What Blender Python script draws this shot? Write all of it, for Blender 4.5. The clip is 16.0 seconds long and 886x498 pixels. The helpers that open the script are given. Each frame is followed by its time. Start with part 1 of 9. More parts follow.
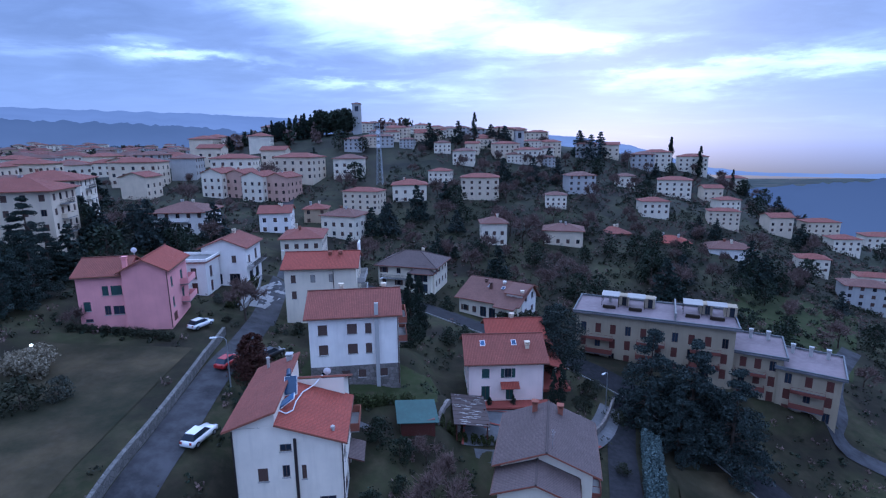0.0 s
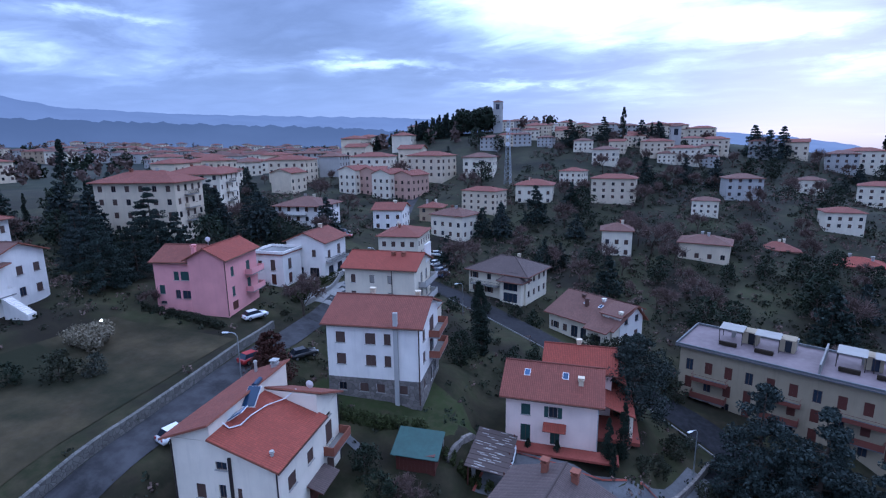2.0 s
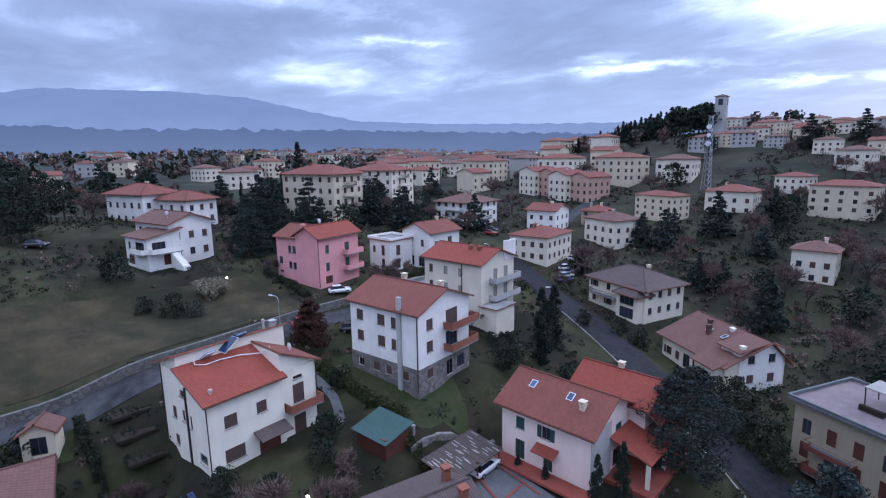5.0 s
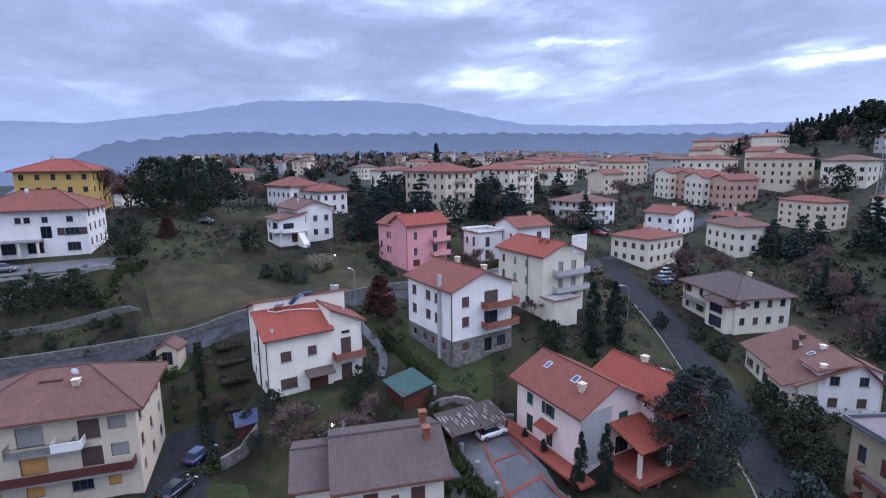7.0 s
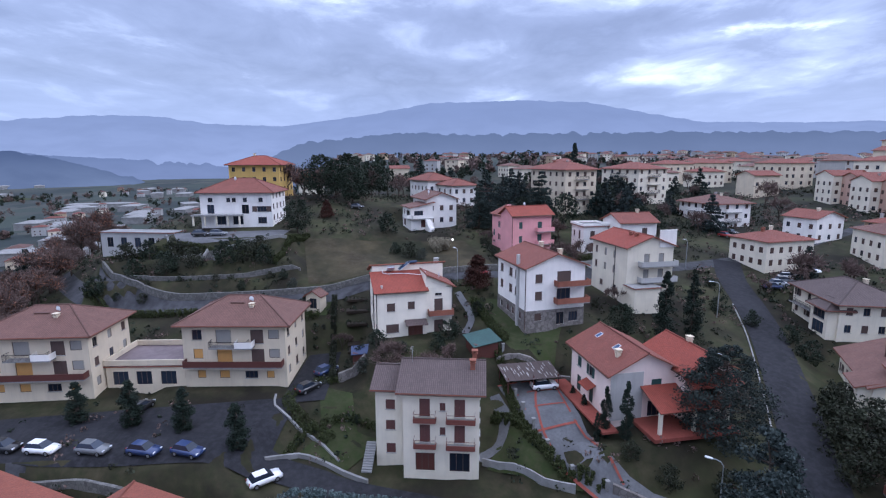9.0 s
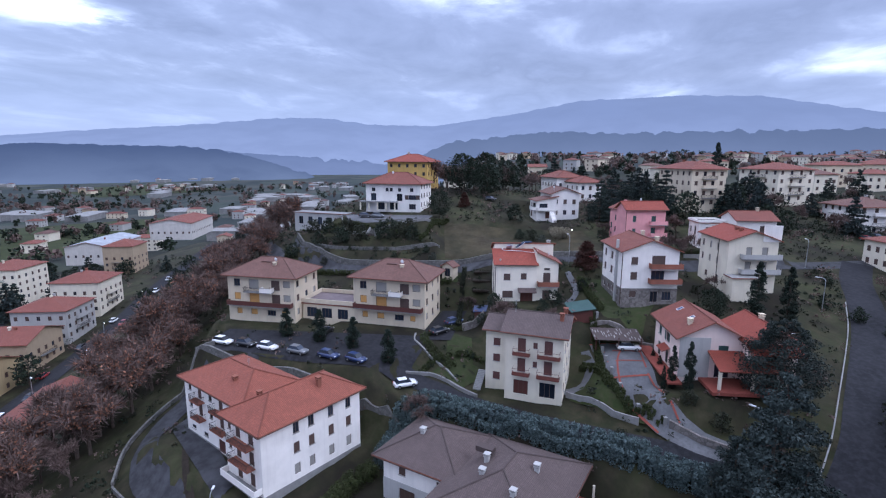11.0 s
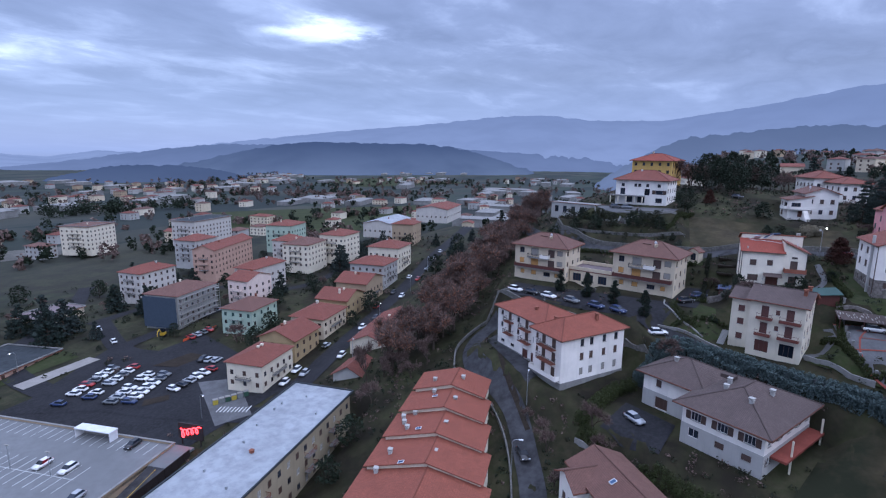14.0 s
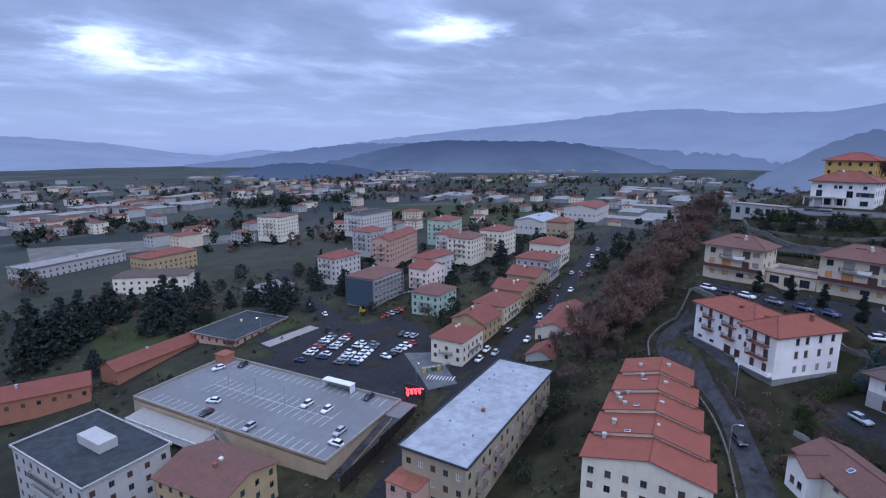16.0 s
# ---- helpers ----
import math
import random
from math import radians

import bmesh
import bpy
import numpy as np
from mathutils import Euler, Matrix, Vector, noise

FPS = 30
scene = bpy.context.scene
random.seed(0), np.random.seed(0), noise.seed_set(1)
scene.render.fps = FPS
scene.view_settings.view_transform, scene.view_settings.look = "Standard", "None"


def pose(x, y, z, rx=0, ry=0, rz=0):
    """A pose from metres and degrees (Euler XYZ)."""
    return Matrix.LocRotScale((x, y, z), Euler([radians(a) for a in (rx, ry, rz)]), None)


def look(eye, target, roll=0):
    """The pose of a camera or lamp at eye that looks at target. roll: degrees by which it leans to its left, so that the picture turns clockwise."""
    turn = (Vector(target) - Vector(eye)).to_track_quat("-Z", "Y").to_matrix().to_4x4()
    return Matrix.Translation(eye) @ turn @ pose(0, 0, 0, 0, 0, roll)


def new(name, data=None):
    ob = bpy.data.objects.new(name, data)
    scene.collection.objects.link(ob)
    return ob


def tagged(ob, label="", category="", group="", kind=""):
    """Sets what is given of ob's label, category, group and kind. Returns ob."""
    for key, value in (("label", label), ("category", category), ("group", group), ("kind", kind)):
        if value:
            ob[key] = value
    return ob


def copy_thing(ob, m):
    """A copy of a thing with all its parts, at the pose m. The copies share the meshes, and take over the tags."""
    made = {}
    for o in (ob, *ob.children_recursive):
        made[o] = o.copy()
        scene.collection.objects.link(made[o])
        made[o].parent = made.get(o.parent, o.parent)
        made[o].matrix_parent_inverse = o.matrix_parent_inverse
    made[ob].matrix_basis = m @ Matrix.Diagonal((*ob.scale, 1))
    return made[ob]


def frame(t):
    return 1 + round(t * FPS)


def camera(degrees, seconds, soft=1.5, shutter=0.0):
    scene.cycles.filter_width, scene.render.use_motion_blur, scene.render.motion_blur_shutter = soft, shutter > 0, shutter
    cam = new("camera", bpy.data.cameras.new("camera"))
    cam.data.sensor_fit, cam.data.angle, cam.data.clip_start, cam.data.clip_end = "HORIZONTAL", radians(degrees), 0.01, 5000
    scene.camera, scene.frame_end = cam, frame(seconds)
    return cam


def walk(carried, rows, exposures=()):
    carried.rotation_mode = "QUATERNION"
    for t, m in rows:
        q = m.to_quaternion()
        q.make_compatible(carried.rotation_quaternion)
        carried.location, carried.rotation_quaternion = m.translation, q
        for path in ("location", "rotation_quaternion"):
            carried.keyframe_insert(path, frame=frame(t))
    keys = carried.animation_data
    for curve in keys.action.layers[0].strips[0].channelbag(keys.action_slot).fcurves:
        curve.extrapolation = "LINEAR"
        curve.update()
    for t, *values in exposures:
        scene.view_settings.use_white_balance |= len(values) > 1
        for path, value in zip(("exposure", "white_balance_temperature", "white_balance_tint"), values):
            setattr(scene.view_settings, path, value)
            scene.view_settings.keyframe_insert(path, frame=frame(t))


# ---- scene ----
cam = camera(82.0, 16.0, 1.2)
PATH = [
    (0, (0.755, -5.389, 51.033), (0.592, -3.439, 50.619), -0.5),
    (0.5, (4.563, -1.506, 50.644), (4.255, 0.427, 50.234), -0.5),
    (1, (8.137, 2.048, 50.278), (7.673, 3.95, 49.869), -0.6),
    (1.5, (11.838, 5.392, 50.027), (11.211, 7.247, 49.618), -0.7),
    (2, (15.653, 8.409, 49.636), (14.874, 10.206, 49.232), -0.8),
    (2.5, (19.551, 11.442, 49.219), (18.636, 13.174, 48.82), -0.9),
    (3, (23.47, 14.377, 48.743), (22.424, 16.036, 48.351), -1.0),
    (3.5, (27.422, 17.384, 48.255), (26.251, 18.959, 47.869), -1.1),
    (4, (30.961, 20.555, 47.777), (29.666, 22.031, 47.396), -1.0),
    (6.5, (49.039, 34.465, 45.532), (47.268, 35.327, 45.185), -0.7),
    (7, (52.948, 36.674, 45.348), (51.112, 37.389, 45.001), -0.6),
    (7.5, (56.878, 38.483, 45.323), (54.989, 39.04, 44.974), -0.4),
    (8, (61.033, 40.38, 45.15), (59.107, 40.791, 44.802), -0.4),
    (8.5, (65.764, 42.197, 44.96), (63.812, 42.465, 44.615), -0.3),
    (11, (91.955, 49.365, 44.631), (90.03, 48.947, 44.282), 0.3),
    (11.5, (98.196, 50.642, 44.599), (96.305, 50.093, 44.25), 0.3),
    (12, (104.448, 51.674, 45.08), (102.603, 50.99, 44.722), 0.4),
    (12.5, (110.673, 52.021, 45.219), (108.881, 51.211, 44.856), 0.5),
    (13, (116.864, 51.78, 45.05), (115.131, 50.849, 44.688), 0.6),
    (13.5, (123.313, 51.375, 45.093), (121.647, 50.33, 44.73), 0.6),
    (14, (129.999, 50.485, 45.51), (128.407, 49.332, 45.143), 0.5),
    (14.5, (136.562, 49.238, 45.883), (135.049, 47.984, 45.511), 0.4),
    (15, (143.122, 47.876, 46.238), (141.693, 46.527, 45.863), 0.2),
    (15.5, (149.32, 46.263, 46.633), (147.975, 44.832, 46.255), 0.2),
    (16, (155.635, 44.329, 47.102), (154.362, 42.834, 46.722), 0.1),
]
walk(cam, [(t, look(eye, target, roll)) for t, eye, target, roll in PATH], [(0, 0.25, 4450, 17), (4, 0.45, 5150, 16), (7.5, 0.71, 5600, 17), (11, 0.68, 5600, 17), (13.5, 0.43, 5420, 17), (16, 0.28, 5250, 17)])

# ---- sky and light: an overcast winter dusk, brightest towards the north ----
SKY_TURN = radians(12)
world = bpy.data.worlds.new("overcast_dusk")
scene.world = world
world.use_nodes = True
wn, wl = world.node_tree.nodes, world.node_tree.links
wn.clear()


def wnode(kind, **values):
    n = wn.new(kind)
    for key, value in values.items():
        n.inputs[key.replace("_", " ")].default_value = value
    return n


def wmath(op, a, b=None, clamp=False):
    n = wn.new("ShaderNodeMath")
    n.operation, n.use_clamp = op, clamp
    for k, v in enumerate((a, b)):
        if v is None:
            continue
        if isinstance(v, (int, float)):
            n.inputs[k].default_value = v
        else:
            wl.new(v, n.inputs[k])
    return n.outputs[0]


def wramp(fac, *stops):
    n = wn.new("ShaderNodeValToRGB")
    while len(n.color_ramp.elements) < len(stops):
        n.color_ramp.elements.new(0.5)
    for e, (p, c) in zip(n.color_ramp.elements, stops):
        e.position, e.color = p, (*c, 1) if isinstance(c, tuple) else (c, c, c, 1)
    wl.new(fac, n.inputs[0])
    return n.outputs[0]


def wmix(fac, a, b, blend="MIX"):
    n = wn.new("ShaderNodeMix")
    n.data_type, n.blend_type = "RGBA", blend
    for k, v in ((0, fac), (6, a), (7, b)):
        if isinstance(v, (int, float)):
            n.inputs[k].default_value = v
        elif isinstance(v, tuple):
            n.inputs[k].default_value = (*v, 1)
        else:
            wl.new(v, n.inputs[k])
    return n.outputs[2]


way = wn.new("ShaderNodeTexCoord").outputs["Generated"]
split = wn.new("ShaderNodeSeparateXYZ")
wl.new(way, split.inputs[0])
sx, sy, sz = split.outputs
up = wmath("MAXIMUM", sz, 0.0)
# a flat deck of cloud: direction divided by its height
deck = wn.new("ShaderNodeCombineXYZ")
lift = wmath("ADD", up, 0.11)
wl.new(wmath("DIVIDE", sx, lift), deck.inputs[0])
wl.new(wmath("DIVIDE", sy, lift), deck.inputs[1])


def cloud(scale, detail, rough, offset, stretch=(1, 1, 1)):
    m = wn.new("ShaderNodeMapping")
    m.inputs["Location"].default_value, m.inputs["Scale"].default_value = offset, stretch
    wl.new(deck.outputs[0], m.inputs[0])
    n = wnode("ShaderNodeTexNoise", Scale=scale, Detail=detail, Roughness=rough, Distortion=0.35)
    wl.new(m.outputs[0], n.inputs["Vector"])
    return n.outputs["Fac"]


broad = cloud(0.55, 3.0, 0.5, (3.1, 7.4, 0), (1, 1.25, 1))
fine = cloud(1.5, 7.0, 0.6, (9.3, 2.2, 0), (1, 1.3, 1))
mass = wmath("ADD", wmath("MULTIPLY", broad, 0.6), wmath("MULTIPLY", fine, 0.4))
# height and bearing in degrees, ragged by noise
rag = wnode("ShaderNodeTexNoise", Scale=3.2, Detail=6.0, Roughness=0.62)
stretch = wn.new("ShaderNodeMapping")
stretch.inputs["Scale"].default_value = (1, 1, 4.0)
wl.new(way, stretch.inputs[0])
wl.new(stretch.outputs[0], rag.inputs["Vector"])
ragged = wmath("SUBTRACT", rag.outputs["Fac"], 0.5)
height = wmath("ADD", wmath("MULTIPLY", wmath("ARCSINE", sz), 57.296), wmath("MULTIPLY", ragged, 7.5))
bearing = wmath("ADD", wmath("MULTIPLY", wmath("ARCTAN2", sy, sx), 57.296), wmath("MULTIPLY", ragged, 42.0))


def gap(at, up_, wide, tall, power):
    """A rift in the cloud: bearing, height, widths in degrees, strength."""
    turn = wmath("WRAP", wmath("SUBTRACT", bearing, at), 180.0)
    turn.node.inputs[2].default_value = -180.0
    a = wmath("POWER", wmath("ABSOLUTE", wmath("DIVIDE", turn, wide)), 2.0)
    b = wmath("POWER", wmath("ABSOLUTE", wmath("DIVIDE", wmath("SUBTRACT", height, up_), tall)), 2.0)
    return wmath("MULTIPLY", wmath("EXPONENT", wmath("MULTIPLY", wmath("ADD", a, b), -1.0)), power)


light = None
for rift in ((102, 14.1, 13, 3.2, 1.3), (82, 9.8, 9, 1.6, 1.0), (70, 5.5, 8, 1.5, 1.0), (60, 6.8, 6, 2.0, 0.8), (118, 7.8, 9, 0.8, 0.9), (103, 5.7, 6, 0.6, 0.8), (126, 9.5, 4, 0.8, 0.6), (146, 11.7, 4, 0.8, 0.5), (160, 15.9, 9, 1.5, 0.45), (190, 16.2, 8, 1.6, 0.55), (225, 11.9, 6, 1.3, 1.0), (262, 9.2, 6, 1.8, 1.0), (172, 12.0, 10, 1.0, 0.2), (240, 14.2, 14, 1.4, 0.2), (205, 10.1, 10, 0.8, 0.3)):
    g = gap(*rift)
    light = g if light is None else wmath("ADD", light, g)
thick = wmath("SUBTRACT", wmath("ADD", mass, 0.03), wmath("MULTIPLY", light, 0.26))
body = wramp(thick, (0.22, (1.05, 1.08, 1.12)), (0.33, (0.71, 0.77, 0.89)), (0.42, (0.375, 0.425, 0.55)), (0.50, (0.25, 0.288, 0.395)), (0.60, (0.198, 0.230, 0.322)), (0.72, (0.28, 0.325, 0.45)))
# a deep sky behind it for the blue cast
air = wn.new("ShaderNodeTexSky")
air.sky_type, air.sun_disc = "NISHITA", False
air.sun_elevation, air.sun_rotation = radians(18), SKY_TURN
low = wramp(up, (0.0, 1.0), (0.05, 0.75), (0.14, 0.0))
veil = wmix(wmath("MULTIPLY", low, 0.9), body, (0.275, 0.335, 0.505))
# an overcast sky is about three times as bright overhead as low down
crown = wramp(up, (0.30, 1.0), (0.75, 0.0))
veil = wmix(crown, (1.0, 1.06, 1.22), veil)
under = wramp(wmath("ADD", wmath("MULTIPLY", sz, 0.5), 0.5), (0.47, 0.0), (0.5, 1.0))
seen = wmix(under, (0.10, 0.12, 0.17), veil)
back1 = wnode("ShaderNodeBackground", Strength=1.0)
wl.new(seen, back1.inputs["Color"])
back2 = wnode("ShaderNodeBackground", Strength=0.012)
wl.new(air.outputs[0], back2.inputs["Color"])
both = wn.new("ShaderNodeAddShader")
wl.new(back1.outputs[0], both.inputs[0])
wl.new(back2.outputs[0], both.inputs[1])
wl.new(both.outputs[0], wn.new("ShaderNodeOutputWorld").inputs[0])

sun = new("sun", bpy.data.lights.new("sun", "SUN"))
sun.data.energy, sun.data.angle, sun.data.color = 0.6, radians(25), (0.95, 0.95, 1.0)
sun.matrix_world = look((0, 0, 0), (-math.sin(SKY_TURN), -math.cos(SKY_TURN), -0.75))

# ---- materials ----
def material(name, rough=0.8, metal=0.0):
    m = bpy.data.materials.new(name)
    m.use_nodes = True
    b = m.node_tree.nodes["Principled BSDF"]
    b.inputs["Roughness"].default_value, b.inputs["Metallic"].default_value = rough, metal
    return m, m.node_tree.nodes, m.node_tree.links, b


def node(nodes, links, kind, **ins):
    n = nodes.new(kind)
    for key, v in ins.items():
        s = n.inputs[key.replace("_", " ")]
        if hasattr(v, "is_output"):
            links.new(v, s)
        else:
            s.default_value = v
    return n


def mixed(nodes, links, fac, a, b, blend="MIX"):
    n = nodes.new("ShaderNodeMix")
    n.data_type, n.blend_type = "RGBA", blend
    for k, v in ((0, fac), (6, a), (7, b)):
        if hasattr(v, "is_output"):
            links.new(v, n.inputs[k])
        else:
            n.inputs[k].default_value = (*v, 1) if isinstance(v, tuple) else v
    return n.outputs[2]


def ramp(nodes, links, fac, *stops):
    n = nodes.new("ShaderNodeValToRGB")
    while len(n.color_ramp.elements) < len(stops):
        n.color_ramp.elements.new(0.5)
    for e, (p, c) in zip(n.color_ramp.elements, stops):
        e.position, e.color = p, (*c, 1) if isinstance(c, tuple) else (c, c, c, 1)
    links.new(fac, n.inputs[0])
    return n.outputs[0]


def bump(nodes, links, b, height, strength, distance):
    n = node(nodes, links, "ShaderNodeBump", Strength=strength, Distance=distance, Height=height)
    links.new(n.outputs[0], b.inputs["Normal"])


def shade(c, k):
    return tuple(max(0.0, min(1.0, v * k)) for v in c)


def grainy(name, colour, rough=0.85, big=0.15, small=3.0, spread=0.25, relief=0.3, other=None, metal=0.0, depth=0.02):
    """A surface whose colour drifts at two sizes, with fine relief."""
    m, n, l, b = material(name, rough, metal)
    co = node(n, l, "ShaderNodeTexCoord").outputs["Object"]
    a = node(n, l, "ShaderNodeTexNoise", Vector=co, Scale=big, Detail=5.0, Roughness=0.6).outputs["Fac"]
    f = node(n, l, "ShaderNodeTexNoise", Vector=co, Scale=small, Detail=6.0, Roughness=0.65).outputs["Fac"]
    c1 = ramp(n, l, a, (0.3, shade(colour, 1 - spread)), (0.7, shade(colour, 1 + spread)))
    c2 = mixed(n, l, ramp(n, l, f, (0.42, 0.0), (0.75, 0.75)), c1, other or shade(colour, 1 - 1.4 * spread))
    l.new(c2, b.inputs["Base Color"])
    if rough >= 0.75:
        b.inputs["Specular IOR Level"].default_value = 0.2
    bump(n, l, b, f, relief, depth)
    return m


def plaster(name, colour, stain=0.25):
    """Painted render with rain streaks and faint patches; each house a little different."""
    m, n, l, b = material(name, 0.9)
    co = node(n, l, "ShaderNodeTexCoord").outputs["Object"]
    st = node(n, l, "ShaderNodeMapping", Vector=co, Scale=(1.3, 1.3, 0.12)).outputs[0]
    streak = node(n, l, "ShaderNodeTexNoise", Vector=st, Scale=1.2, Detail=5.0, Roughness=0.65).outputs["Fac"]
    patch = node(n, l, "ShaderNodeTexNoise", Vector=co, Scale=0.35, Detail=4.0, Roughness=0.55).outputs["Fac"]
    fine = node(n, l, "ShaderNodeTexNoise", Vector=co, Scale=14.0, Detail=4.0).outputs["Fac"]
    rnd = node(n, l, "ShaderNodeObjectInfo").outputs["Random"]
    c = ramp(n, l, patch, (0.3, shade(colour, 0.9)), (0.7, shade(colour, 1.06)))
    c = mixed(n, l, ramp(n, l, streak, (0.5, 0.0), (0.8, stain)), c, shade(colour, 0.55))
    c = mixed(n, l, ramp(n, l, rnd, (0.0, 0.0), (1.0, 0.16)), c, shade(colour, 0.7))
    l.new(c, b.inputs["Base Color"])
    bump(n, l, b, fine, 0.25, 0.01)
    return m


def tiles(name, colour, dark=0.5, moss=0.15):
    """Clay pantiles in rows along the slope, by the roof's own flat coordinates in metres."""
    m, n, l, b = material(name, 0.85)
    uv = node(n, l, "ShaderNodeTexCoord").outputs["UV"]
    co = node(n, l, "ShaderNodeTexCoord").outputs["Object"]
    br = node(n, l, "ShaderNodeTexBrick", Vector=uv, Scale=1.0, Mortar_Size=0.018, Brick_Width=0.25, Row_Height=0.36, Bias=0.0)
    br.offset = 0.0
    br.inputs["Color1"].default_value = (*shade(colour, 1.12), 1)
    br.inputs["Color2"].default_value = (*shade(colour, 0.86), 1)
    br.inputs["Mortar"].default_value = (*shade(colour, 0.66), 1)
    wv = node(n, l, "ShaderNodeTexWave", Vector=uv, Scale=1.257, Distortion=0.0)
    wv.wave_profile = "SIN"
    patch = node(n, l, "ShaderNodeTexNoise", Vector=co, Scale=0.45, Detail=5.0, Roughness=0.65).outputs["Fac"]
    spot = node(n, l, "ShaderNodeTexNoise", Vector=co, Scale=3.2, Detail=5.0, Roughness=0.7).outputs["Fac"]
    c = mixed(n, l, ramp(n, l, patch, (0.38, 0.0), (0.72, dark)), br.outputs["Color"], shade(colour, 0.5))
    c = mixed(n, l, ramp(n, l, spot, (0.55, 0.0), (0.8, moss)), c, (0.10, 0.095, 0.06))
    c = mixed(n, l, ramp(n, l, wv.outputs["Fac"], (0.0, 0.22), (0.6, 0.0)), c, shade(colour, 0.5))
    l.new(c, b.inputs["Base Color"])
    bump(n, l, b, wv.outputs["Fac"], 0.6, 0.05)
    return m


def stones(name, colour, scale=2.2, gap=0.5):
    """Rubble masonry."""
    m, n, l, b = material(name, 0.9)
    co = node(n, l, "ShaderNodeTexCoord").outputs["Object"]
    v = node(n, l, "ShaderNodeTexVoronoi", Vector=co, Scale=scale)
    e = n.new("ShaderNodeTexVoronoi")
    e.feature = "DISTANCE_TO_EDGE"
    e.inputs["Scale"].default_value = scale
    l.new(co, e.inputs["Vector"])
    c = mixed(n, l, 0.35, ramp(n, l, node(n, l, "ShaderNodeSeparateColor", Color=v.outputs["Color"]).outputs[0], (0.0, shade(colour, 0.6)), (1.0, shade(colour, 1.4))), colour)
    c = mixed(n, l, ramp(n, l, e.outputs[0], (0.02, gap), (0.09, 0.0)), c, shade(colour, 0.35))
    l.new(c, b.inputs["Base Color"])
    bump(n, l, b, ramp(n, l, e.outputs[0], (0.0, 0.0), (0.12, 1.0)), 0.6, 0.05)
    return m


def leafage(name, colour, spread=0.45, other=None):
    """Foliage: every leaf or tuft its own tone."""
    colour, other = shade(colour, 0.72), shade(other, 0.72) if other else None
    m, n, l, b = material(name, 0.8)
    isl = node(n, l, "ShaderNodeNewGeometry").outputs["Random Per Island"]
    rnd = node(n, l, "ShaderNodeObjectInfo").outputs["Random"]
    c = ramp(n, l, isl, (0.0, shade(colour, 1 - spread)), (0.6, colour), (1.0, other or shade(colour, 1 + spread)))
    c = mixed(n, l, ramp(n, l, rnd, (0.0, 0.0), (1.0, 0.35)), c, shade(colour, 0.6))
    l.new(c, b.inputs["Base Color"])
    b.inputs["Specular IOR Level"].default_value = 0.25
    return m


def plain(name, colour, rough=0.6, metal=0.0):
    return grainy(name, colour, rough, 0.8, 9.0, 0.1, 0.08, metal=metal, depth=0.005)


def glass_dark(name, colour=(0.015, 0.02, 0.03)):
    m, n, l, b = material(name, 0.08)
    rnd = node(n, l, "ShaderNodeObjectInfo").outputs["Random"]
    l.new(ramp(n, l, rnd, (0.0, shade(colour, 0.6)), (1.0, shade(colour, 2.4))), b.inputs["Base Color"])
    b.inputs["Specular IOR Level"].default_value = 0.35
    return m


def glow(name, colour, power):
    m, n, l, b = material(name, 0.5)
    b.inputs["Base Color"].default_value = (*colour, 1)
    b.inputs["Emission Color"].default_value = (*colour, 1)
    b.inputs["Emission Strength"].default_value = power
    return m


def tree_line(m, colour2, scale, cut=(0.42, 0.62)):
    """Mixes a second colour in large soft patches into a ground material."""
    n, l = m.node_tree.nodes, m.node_tree.links
    b = n["Principled BSDF"]
    src = b.inputs["Base Color"].links[0].from_socket
    co = node(n, l, "ShaderNodeTexCoord").outputs["Object"]
    f = node(n, l, "ShaderNodeTexNoise", Vector=co, Scale=scale, Detail=7.0, Roughness=0.62).outputs["Fac"]
    l.new(mixed(n, l, ramp(n, l, f, (cut[0], 0.0), (cut[1], 1.0)), src, colour2), b.inputs["Base Color"])
    return m


WHITE = plaster("white_plaster", (0.86, 0.82, 0.765), 0.3)
# white plaster darkened to stand for dusk and haze over the lower town
DIM_WHITE = plaster("dimmed_white_plaster", (0.58, 0.545, 0.50), 0.4)
IVORY = plaster("ivory_plaster", (0.86, 0.79, 0.66), 0.25)
CREAM = plaster("cream_plaster", (0.76, 0.69, 0.55), 0.3)
BEIGE = plaster("beige_plaster", (0.68, 0.58, 0.43), 0.4)
ROSE = plaster("rose_plaster", (0.84, 0.69, 0.62), 0.2)
PINK = plaster("pink_plaster", (0.78, 0.36, 0.36), 0.2)
YELLOW = plaster("yellow_plaster", (0.44, 0.33, 0.18), 0.35)
OCHRE = plaster("ochre_plaster", (0.43, 0.33, 0.22), 0.4)
SALMON = plaster("salmon_plaster", (0.54, 0.35, 0.27), 0.4)
GREENISH = plaster("pale_green_plaster", (0.42, 0.52, 0.42), 0.35)
GREY_WALL = plaster("grey_plaster", (0.45, 0.44, 0.42), 0.4)
BRICK_WALL = plaster("brick_facing", (0.34, 0.15, 0.09), 0.3)
TILE_RED = tiles("new_red_tiles", (0.285, 0.060, 0.036), 0.3, 0.06)
TILE = tiles("clay_tiles", (0.225, 0.070, 0.048), 0.45, 0.15)
TILE_OLD = tiles("weathered_tiles", (0.175, 0.086, 0.066), 0.5, 0.2)
TILE_GREY = tiles("grey_brown_tiles", (0.115, 0.082, 0.075), 0.45, 0.35)
TILE_ORANGE = tiles("orange_tiles", (0.28, 0.082, 0.050), 0.35, 0.08)
STONE = stones("rubble_stone", (0.19, 0.17, 0.155), 1.7)
STONE_WALL = stones("old_wall_stone", (0.14, 0.135, 0.125), 2.0)
